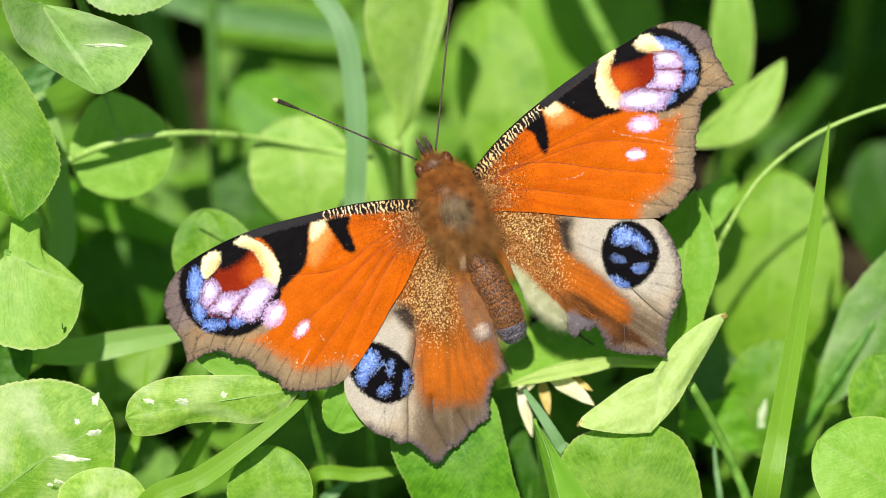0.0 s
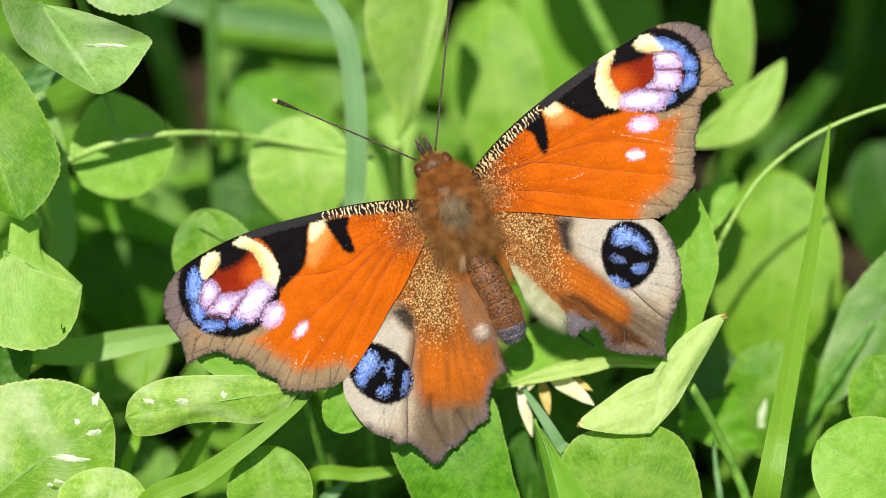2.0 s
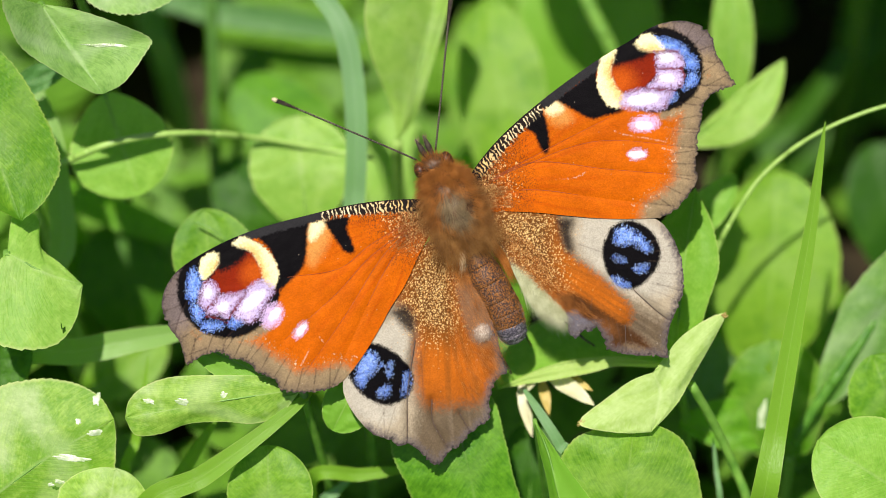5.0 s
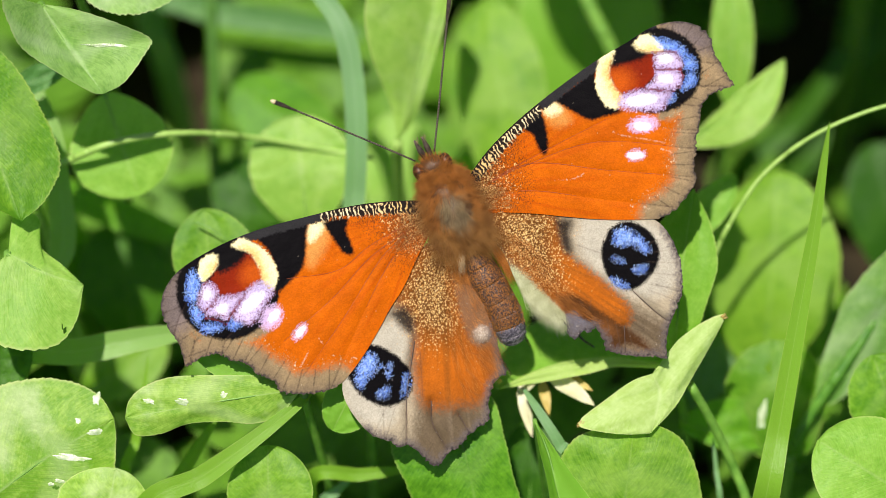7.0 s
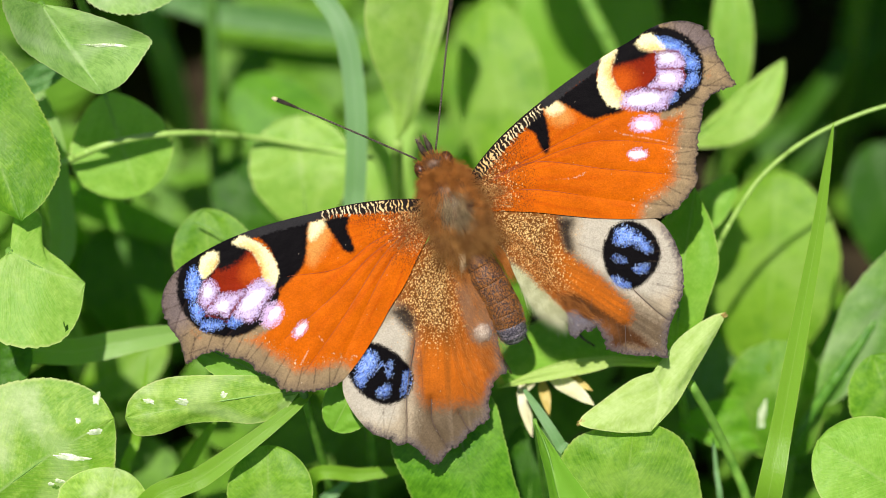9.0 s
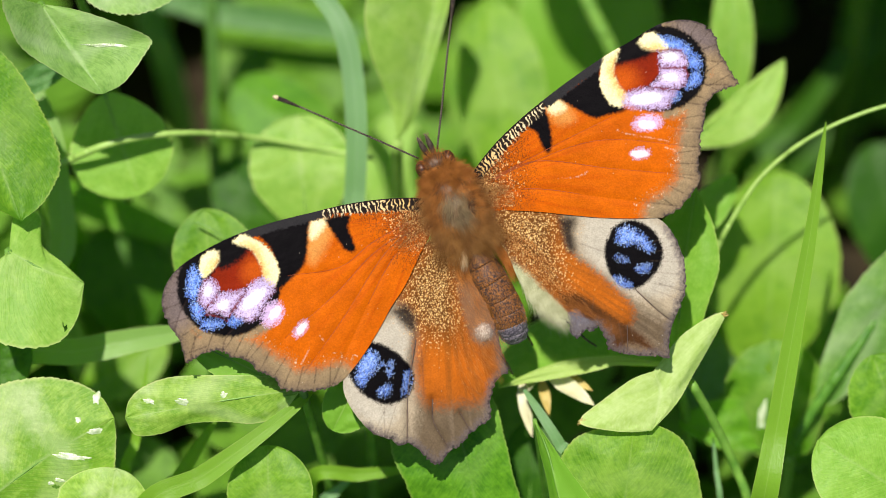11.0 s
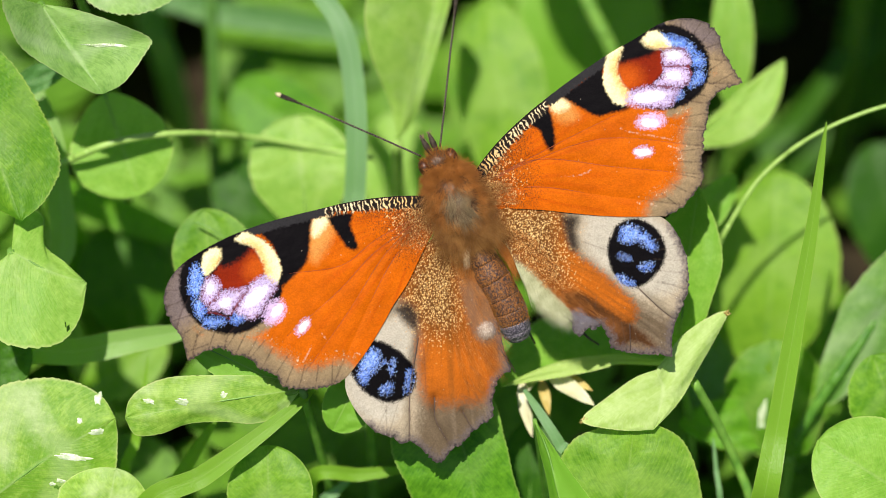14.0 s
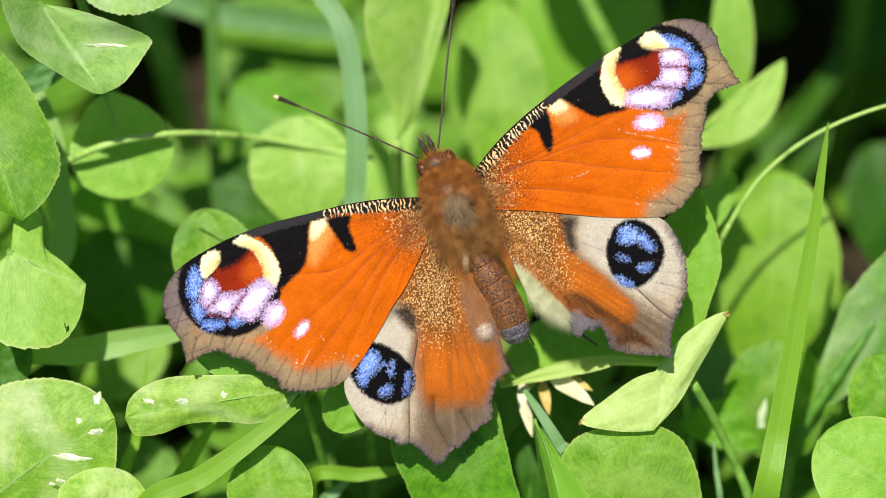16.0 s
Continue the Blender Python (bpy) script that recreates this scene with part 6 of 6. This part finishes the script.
def hair_geo(roots, rng, thick=0.035):
    """Tapering curved hairs from (root, direction, length, droop)."""
    R = np.array([h[0] for h in roots], float)
    D = np.array([h[1] for h in roots], float)
    L = np.array([h[2] for h in roots], float)[:, None]
    G = np.array([h[3] for h in roots], float)
    D /= np.linalg.norm(D, axis=1)[:, None]
    side = np.cross(D, np.random.RandomState(rng.randrange(9999)).uniform(-1, 1, D.shape))
    side /= np.linalg.norm(side, axis=1)[:, None] + 1e-9
    up = np.cross(side, D)
    rows = []
    for x, r in ((0, 1.0), (0.35, 0.9), (0.7, 0.6)):
        c = R + D * L * x + G * L * x * x
        rows += [c + thick * r * (math.cos(a) * side + math.sin(a) * up) for a in (0, 2.09, 4.19)]
    rows.append(R + D * L + G * L)
    verts = np.stack(rows, axis=1).reshape(-1, 3)
    one = [(r + a, r + (a + 1) % 3, r + 3 + (a + 1) % 3, r + 3 + a) for r in (0, 3) for a in range(3)] + [(6 + a, 6 + (a + 1) % 3, 9) for a in range(3)]
    faces = [tuple(k + i for i in f) for k in range(0, 10 * len(R), 10) for f in one]
    return verts, faces


def build_body():
    rng = random.Random(5)
    TC, TR = np.array((-0.12, 1.16, 0.80)), (3.1, 5.0, 2.3)
    body_part("thorax", ball_geo(TC, *TR, lump=0.08), SKIN)
    def lock(q, strength):
        """A shared leaning of neighbouring hairs, so that the fur parts into locks."""
        return np.array((noise.noise(Vector(q) * 0.9), noise.noise(Vector(q) * 0.9 + Vector((9, 4, 2))), 0.35 * noise.noise(Vector(q) * 0.9 - Vector((5, 8, 1))))) * strength

    rust, olive, tawny = [], [], []
    for i in range(15000):
        z = rng.uniform(-0.15, 1)
        b = rng.uniform(0, 2 * math.pi)
        rr = math.sqrt(max(0, 1 - z * z))
        d = np.array((rr * math.cos(b), rr * math.sin(b), z))
        root = TC + d * TR * 0.97
        flow = np.array((d[0] * 0.8 + rng.uniform(-0.3, 0.3), -0.75 + rng.uniform(-0.3, 0.3), 0.18 + 0.40 * d[2])) + lock(root, 1.3)
        if d[1] > 0.5:
            flow = np.array((d[0] * 1.1 + rng.uniform(-0.25, 0.25), rng.uniform(-0.5, 0.15), 0.45)) + lock(root, 0.9)
        h = (root, flow + d * 0.30, rng.uniform(0.6, 1.7), (rng.uniform(-0.15, 0.15), -0.1, -0.3))
        mid = math.hypot(d[0] * TR[0] / 1.5, (d[1] * TR[1] - 0.1) / 1.9) + rng.uniform(-0.3, 0.3)
        (olive if mid < 1.0 and z > 0 else tawny if d[1] < -0.25 + rng.uniform(-0.25, 0.25) else rust).append(h)
    body_part("fur", hair_geo(rust, rng, 0.010), FUR_RUST, label="rust brown thorax fur")
    body_part("fur", hair_geo(olive, rng, 0.010), FUR_OLIVE, label="grey-olive fur in the middle of the back")
    body_part("fur", hair_geo(tawny, rng, 0.010), FUR_TAWNY, label="tawny fur on the hind thorax")
    # long loose hairs from the thorax over the wing roots and the abdomen
    tufts = []
    for i in range(2600):
        a = rng.uniform(-1.0, 1.0)
        root = TC + np.array((a * 2.7, -1.2 - 2.6 * rng.random(), 1.2 + 0.6 * rng.random()))
        tufts.append((root, np.array((a * 0.75 + rng.uniform(-0.15, 0.15), -1.0, rng.uniform(-0.05, 0.2))) + lock(root, 0.9), rng.uniform(1.6, 3.6), (0, -0.05, -0.15)))
    body_part("fur", hair_geo(tufts, rng, 0.007), FUR_TAWNY, label="long tawny hair over the wing roots")
    stray = []
    for i in range(90):
        root = TC + np.array((-0.6 + rng.uniform(-0.25, 0.25), -3.9 + rng.uniform(-0.4, 0.4), 1.3))
        stray.append((root, (-0.35 + rng.uniform(-0.12, 0.12), -0.9, 0.35), rng.uniform(1.6, 2.6), (-0.15, -0.2, -0.15)))
    body_part("fur", hair_geo(stray, rng, 0.008), FUR_PALE, label="pale curled tuft behind the thorax")
    # ruff behind the head, and wisps out over the wing roots
    ruff = []
    for i in range(2600):
        a = rng.uniform(-1.0, 1.0)
        root = TC + np.array((a * 2.3, rng.uniform(2.6, 4.9) - 0.9 * a * a, 0.9 + 1.0 * (1 - a * a)))
        ruff.append((root, np.array((a * 0.8 + rng.uniform(-0.3, 0.3), rng.uniform(-0.5, 0.5), 0.45 + rng.uniform(-0.2, 0.3))) + lock(root, 0.9), rng.uniform(0.6, 1.2), (0, 0, -0.25)))
    body_part("fur", hair_geo(ruff, rng, 0.010), FUR_RUST, label="rust brown ruff behind the head")
    wisps = []
    for i in range(1800):
        a = rng.choice((-1, 1))
        root = TC + np.array((a * rng.uniform(1.8, 3.0), rng.uniform(-3.6, 2.4), rng.uniform(0.8, 1.7)))
        wisps.append((root, np.array((a * rng.uniform(0.4, 1.1), -0.6 + rng.uniform(-0.3, 0.3), rng.uniform(0.0, 0.4))) + lock(root, 0.6), rng.uniform(1.0, 2.6), (0, 0, -0.2)))
    body_part("fur", hair_geo(wisps, rng, 0.006), FUR_TAWNY, label="tawny wisps over the wing roots")
    # shaggy sides that bridge the abdomen and the hind wings
    sides = []
    for i in range(3600):
        k = rng.random()
        root = np.array((2.17, -0.98, 1.40)) * (1 - k) + np.array((3.32, -5.80, 1.10)) * k + np.array((rng.uniform(-0.7, 0.7), rng.uniform(-0.6, 0.6), rng.uniform(-0.3, 0.3)))
        if rng.random() < 0.25:
            root = np.array((-2.42, -2.21, 1.40)) * (1 - k) + np.array((-1.71, -5.31, 1.20)) * k + np.array((rng.uniform(-0.7, 0.7), rng.uniform(-0.6, 0.6), rng.uniform(-0.2, 0.3)))
        sides.append((root, np.array((0.15 + rng.uniform(-0.2, 0.2), -1.0, rng.uniform(-0.2, 0.1))) + lock(root, 0.5), rng.uniform(1.4, 2.9), (0, -0.05, -0.1)))
    body_part("fur", hair_geo(sides, rng, 0.009), FUR_ORANGE, label="shaggy orange hair beside the abdomen")
    # abdomen in rings
    path = spline([(-0.24, -3.05, 0.40), (0.35, -6.41, 0.30), (0.83, -9.74, 0.00), (0.86, -12.28, -0.40), (0.81, -13.91, -0.80)], 64)
    rad = np.interp(np.linspace(0, 1, 64), [0, 0.25, 0.6, 0.85, 0.96, 1], [1.5, 1.85, 1.8, 1.45, 1.0, 0.4])
    cuts = [0, 10, 19, 28, 36, 44, 51, 58, 64]
    for i, (a, b) in enumerate(zip(cuts[:-1], cuts[1:])):
        seg = path[a:min(64, b + 1)]
        r = rad[a:min(64, b + 1)] * (1 + 0.018 * np.sin(np.linspace(0, math.pi, len(seg))))
        body_part("abdomen_ring", tube_geo(seg, r, 22), ABDOMEN if i < 5 else ABDOMEN_TIP)
    for name, count, mat, lab, lo, hi in (("fur", 1500, FUR_RUST, "short rust bristles on the abdomen", 2, 46), ("fur", 500, FUR_SLATE, "short slate bristles on the abdomen", 14, 61)):
        fuzz = []
        for i in range(count):
            k = rng.randrange(lo, hi)
            b = rng.uniform(0, 2 * math.pi)
            n = np.array((math.cos(b), 0, abs(math.sin(b))))
            fuzz.append((path[k] + n * rad[k] * 0.99, (n[0] * 0.4 + rng.uniform(-0.3, 0.3), -1, n[2] * 0.35), rng.uniform(0.18, 0.42), (0, 0, -0.1)))
        body_part(name, hair_geo(fuzz, rng, 0.018), mat, label=lab)
    # head
    HC = np.array((-0.50, 6.19, 0.90))
    head = body_part("head", ball_geo(HC, 1.55, 1.25, 1.2, lump=0.1), SKIN)
    for q in ((-2.00, 6.20, 1.00), (0.92, 6.31, 1.05)):
        body_part("eye", ball_geo(q, 0.66, 0.92, 0.85, lump=0.04), EYE_BROWN, head, "glossy red-brown compound eye")
    tuft = []
    for i in range(700):
        b, z = rng.uniform(0, 2 * math.pi), rng.uniform(0.1, 1)
        rr = math.sqrt(1 - z * z)
        d = np.array((rr * math.cos(b), rr * math.sin(b), z))
        tuft.append((HC + d * (1.5, 1.2, 1.15), d + np.array((0, 0.6, 0.1)), rng.uniform(0.5, 1.2), (0, 0, -0.1)))
    body_part("fur", hair_geo(tuft, rng, 0.011), FUR_RUST, head)
    for a, b, c in (((-0.86, 7.20, 1.00), (-1.12, 8.29, 1.40), (-1.31, 9.41, 1.80)), ((-0.28, 7.23, 1.00), (-0.34, 8.36, 1.50), (-0.43, 9.44, 1.90))):
        pts = spline([a, b, c], 12)
        palp = body_part("palp", tube_geo(pts, np.interp(np.linspace(0, 1, 12), [0, 0.5, 1], [0.30, 0.34, 0.08]), 8), CHITIN, head, "dark bristly palp")
        br = [(pts[rng.randrange(1, 10)], (rng.uniform(-0.6, 0.6), 1, rng.uniform(-0.2, 0.8)), rng.uniform(0.4, 0.9), (0, 0, 0)) for i in range(70)]
        body_part("bristle", hair_geo(br, rng, 0.03), FUR_OLIVE, palp)
    # feelers with ringed shafts and clubs
    for pts in ([(-1.96, 7.43, 1.40), (-4.12, 9.50, 3.20), (-7.24, 12.47, 5.40), (-10.77, 15.82, 7.40), (-13.34, 18.15, 8.60)],
                [(0.20, 7.66, 1.40), (1.94, 11.03, 3.00), (4.00, 15.08, 4.80), (5.79, 18.61, 6.00), (7.45, 21.82, 6.80)]):
        c = spline(pts, 120)
        x = np.linspace(0, 1, 120)
        r = 0.095 + 0.012 * np.sin(x * 2 * math.pi * 38) + np.interp(x, [0, 0.78, 0.9, 0.97, 1], [0, 0, 0.15, 0.16, 0.02])
        ob = body_part("antenna", tube_geo(c[:116], r[:116], 8), CHITIN, None, "thin dark ringed antenna with a pale-tipped club")
        body_part("club_tip", tube_geo(c[114:], [0.25, 0.25, 0.24, 0.2, 0.12, 0.04], 8), CHITIN_PALE, ob)
        rings = ([], [])
        for i in range(3, 96, 2):
            v, f = tube_geo(c[i:i + 2], [0.112, 0.112], 8)
            k = len(rings[0])
            rings[0].extend(v); rings[1].extend([tuple(a + k for a in g) for g in f])
        body_part("pale_rings", rings, CHITIN_RING, ob)
    # legs under the body, holding the leaf
    for pts in ([(-1.02, -0.22, -1.00), (0.80, -5.34, -2.00), (2.29, -14.90, -5.60)], [(1.72, -1.28, -1.00), (6.00, -9.50, -2.20), (7.20, -15.20, -3.00), (8.40, -17.30, -4.30)],
                [(-1.45, -1.32, -1.00), (-1.66, -10.11, -3.00), (-0.74, -16.93, -5.40)], [(1.04, 0.24, -1.00), (8.08, -6.25, -3.00), (18.71, -12.28, -6.20)]):
        body_part("leg", tube_geo(spline(pts, 20), np.linspace(0.22, 0.1, 20), 7), CHITIN)


build_body()


def wing_hair(ob, area, count, flow, length, mat, label, seed, camber, thick=0.0055, lift=0.05):
    """Loose hair rooted on a wing inside an area, lying along flow."""
    rng = random.Random(seed)
    p = np.array(area)
    lo, hi = p.min(0), p.max(0)
    roots = []
    while len(roots) < count:
        q = np.array((rng.uniform(lo[0], hi[0]), rng.uniform(lo[1], hi[1])))
        if inside(q[:1], q[1:], p)[0]:
            z = camber(q[:1], q[1:])[0]
            d = np.array((flow[0] + rng.uniform(-0.25, 0.25), flow[1] + rng.uniform(-0.2, 0.2), lift + rng.uniform(0, 0.18)))
            roots.append(((q[0], q[1], z), d, length * rng.uniform(0.6, 1.3), (rng.uniform(-0.08, 0.08), 0, -0.14)))
    body_part("fur", hair_geo(roots, rng, thick), mat, ob, label)


wing_hair(left_hind, [(0.45, -0.80), (2.02, -3.27), (2.37, -9.68), (0.94, -14.13), (-3.00, -14.48), (-2.74, -8.95)], 650, (0.05, -1), 1.5, FUR_ORANGE, "rust hair on the wing's inner half", 21, HIND_CAMBER)
wing_hair(left_hind, [(1.46, -3.06), (2.48, -5.33), (2.50, -10.98), (0.94, -14.13), (-0.28, -12.41)], 500, (0.25, -1), 1.8, FUR_ORANGE, "rust hair on the inner margin", 22, HIND_CAMBER)
wing_hair(right_hind, [(0.66, -0.25), (2.97, -2.39), (5.11, -8.19), (6.57, -12.48), (3.62, -10.43), (1.16, -5.44)], 1100, (0.55, -0.8), 1.6, FUR_ORANGE, "orange hair on the wing's inner half", 23, HIND_CAMBER)
wing_hair(right_hind, [(0.61, -4.92), (1.71, -5.65), (4.10, -10.80), (3.03, -11.14), (1.70, -9.70), (0.69, -7.45)], 3200, (0.05, -1), 2.4, FUR_CREAM, "cream hair along the inner margin", 24, HIND_CAMBER, 0.008, -0.1)
wing_hair(left_fore, [(0.76, -0.16), (-1.93, 0.23), (-4.08, -2.07), (-2.31, -3.99), (0.40, -1.90)], 420, (-0.9, -0.35), 1.8, FUR_TAWNY, "rust hair at the wing root", 25, FORE_CAMBER)
wing_hair(right_fore, [(-0.44, -0.14), (2.41, -0.61), (2.66, -3.21), (-0.36, -2.05)], 420, (0.9, -0.35), 1.8, FUR_TAWNY, "rust hair at the wing root", 26, FORE_CAMBER)


def sway(ob, rows):
    """Small shifts of a leaf across and up the slope, in millimetres from where it stands."""
    at = ob.location.copy()
    origin = world((0, 0, 0))
    walk(ob, [(t, Matrix.Translation(at + world((u, v, 0)) - origin)) for t, u, v in rows])


def motions():
    """The butterfly and its perch sway; the wings open and close a little; leaf and blade nod in the breeze."""
    walk(BUTTERFLY, [
        (0, body_pose((1.82, 2.99, 0.00), 0.00)),
        (0.5, body_pose((1.75, 2.96, 0.04), 0.06)),
        (1, body_pose((1.73, 2.95, 0.05), 0.08)),
        (1.5, body_pose((1.74, 2.95, 0.10), 0.06)),
        (2, body_pose((1.76, 2.94, 0.15), 0.03)),
        (2.5, body_pose((1.75, 2.92, 0.30), 0.08)),
        (3, body_pose((1.78, 2.93, 0.56), 0.15)),
        (3.5, body_pose((1.82, 2.99, 0.81), 0.11)),
        (4, body_pose((1.86, 3.03, 1.13), -0.00)),
        (6.5, body_pose((1.69, 2.83, 1.59), 0.14)),
        (7, body_pose((1.69, 2.81, 1.44), 0.16)),
        (7.5, body_pose((1.75, 2.87, 1.46), 0.13)),
        (8, body_pose((1.76, 2.87, 1.58), 0.15)),
        (8.5, body_pose((1.74, 2.86, 1.66), 0.12)),
        (9, body_pose((1.81, 2.97, 1.68), -0.11)),
        (11.5, body_pose((1.97, 3.07, 2.91), -0.23)),
        (12, body_pose((2.01, 3.10, 2.94), -0.25)),
        (12.5, body_pose((2.07, 3.14, 2.86), -0.30)),
        (13, body_pose((2.13, 3.19, 2.85), -0.34)),
        (13.5, body_pose((2.18, 3.21, 2.96), -0.35)),
        (14, body_pose((2.22, 3.23, 3.06), -0.35)),
        (14.5, body_pose((2.21, 3.22, 3.10), -0.34)),
        (15, body_pose((2.20, 3.21, 3.01), -0.32)),
        (15.5, body_pose((2.20, 3.20, 2.97), -0.27)),
        (16, body_pose((2.06, 3.07, 3.12), -0.08)),
    ])
    # seconds, then how far each wing is lifted: left fore, right fore, left hind, right hind
    lifts = [
        (0, 9.00, 9.00, 8.60, 8.60),
        (0.5, 8.71, 8.72, 8.31, 8.32),
        (1, 8.56, 8.57, 8.16, 8.17),
        (1.5, 8.39, 8.39, 7.99, 7.99),
        (2, 8.25, 8.27, 7.85, 7.87),
        (2.5, 8.28, 8.32, 7.88, 7.92),
        (3, 7.99, 8.04, 7.59, 7.64),
        (3.5, 7.43, 7.48, 7.03, 7.08),
        (4, 7.26, 7.25, 6.86, 6.85),
        (6.5, 7.74, 7.70, 7.34, 7.30),
        (7, 7.83, 7.84, 7.43, 7.44),
        (7.5, 7.62, 7.65, 7.22, 7.25),
        (8, 7.39, 7.44, 6.99, 7.04),
        (8.5, 7.31, 7.35, 6.91, 6.95),
        (9, 7.55, 7.54, 7.15, 7.14),
        (11.5, 6.99, 6.81, 6.59, 6.41),
        (12, 6.74, 6.63, 6.34, 6.23),
        (12.5, 6.74, 6.64, 6.34, 6.24),
        (13, 6.82, 6.70, 6.42, 6.30),
        (13.5, 6.75, 6.60, 6.35, 6.20),
        (14, 6.49, 6.38, 6.09, 5.98),
        (14.5, 6.45, 6.39, 6.05, 5.99),
        (15, 6.58, 6.54, 6.18, 6.14),
        (15.5, 6.64, 6.61, 6.24, 6.21),
        (16, 6.62, 6.61, 6.22, 6.21),
    ]
    for ob, hinge, k, sign in ((left_fore, HINGE_LF, 1, 1), (right_fore, HINGE_RF, 2, -1), (left_hind, HINGE_LH, 3, 1), (right_hind, HINGE_RH, 4, -1)):
        walk(ob, [(row[0], pose(hinge[0] * MM, hinge[1] * MM, hinge[2] * MM, 0, sign * row[k], 0)) for row in lifts])
    sway(LEAF_SWAY, [
        (0, 0.00, -0.00),
        (1, -0.09, -0.01),
        (2, -0.09, -0.06),
        (3, 0.02, -0.02),
        (4, -0.09, -0.00),
        (7, 0.00, -0.05),
        (8, 0.18, 0.09),
        (9, 0.18, 0.18),
        (12, 0.04, 0.16),
        (13, 0.22, 0.17),
        (14, 0.33, 0.17),
        (15, 0.47, 0.16),
        (16, 0.27, 0.09),
    ])
    sway(PERCH_LEAF, [
        (0, 0.00, -0.00),
        (1, -0.01, -0.01),
        (2, -0.01, -0.06),
        (3, -0.01, -0.02),
        (4, 0.05, 0.09),
        (7, -0.02, -0.07),
        (8, 0.04, 0.04),
        (9, 0.00, 0.09),
        (12, 0.13, 0.22),
        (13, 0.21, 0.26),
        (14, 0.30, 0.30),
        (15, 0.32, 0.28),
        (16, 0.23, 0.18),
    ])
    sway(SUPPORT_LEAF, [
        (0, 0.00, -0.00),
        (1, -0.04, -0.00),
        (2, -0.04, -0.00),
        (3, -0.02, -0.00),
        (4, 0.09, 0.09),
        (7, -0.12, -0.00),
        (8, -0.02, -0.00),
        (9, 0.00, 0.09),
        (12, 0.20, 0.18),
        (13, 0.34, 0.25),
        (14, 0.38, 0.27),
        (15, 0.39, 0.22),
        (16, 0.27, 0.18),
    ])
    sway(CORNER_LEAF, [
        (0, 0.00, -0.00),
        (1, 0.00, -0.00),
        (2, 0.00, -0.00),
        (3, 0.07, -0.00),
        (4, 0.09, -0.00),
        (7, 0.09, 0.07),
        (8, 0.09, 0.09),
        (9, 0.09, 0.09),
        (12, 0.09, 0.18),
        (13, 0.16, 0.11),
        (14, 0.25, 0.09),
        (15, 0.27, 0.02),
        (16, 0.18, 0.09),
    ])
    # the tall blade nods round its foot
    foot = BLADE_SWAY.location.copy()
    nods = ((0, -0.00), (0.5, 0.07), (1, 0.08), (1.5, 0.05), (2, -0.04), (2.5, -0.03), (3, 0.14), (3.5, 0.28), (4, 0.32), (6.5, 0.16), (7, -0.01), (7.5, -0.02), (8, -0.02), (8.5, -0.11), (9, -0.31), (11.5, 0.39), (12, 0.44), (12.5, 0.41), (13, 0.38), (13.5, 0.31), (14, 0.22), (14.5, 0.13), (15, 0.11), (15.5, 0.05), (16, 0.08))
    walk(BLADE_SWAY, [(t, Matrix.Translation(foot) @ Matrix.Rotation(radians(a), 4, Vector((0, -CT, ST)))) for t, a in nods])


motions()
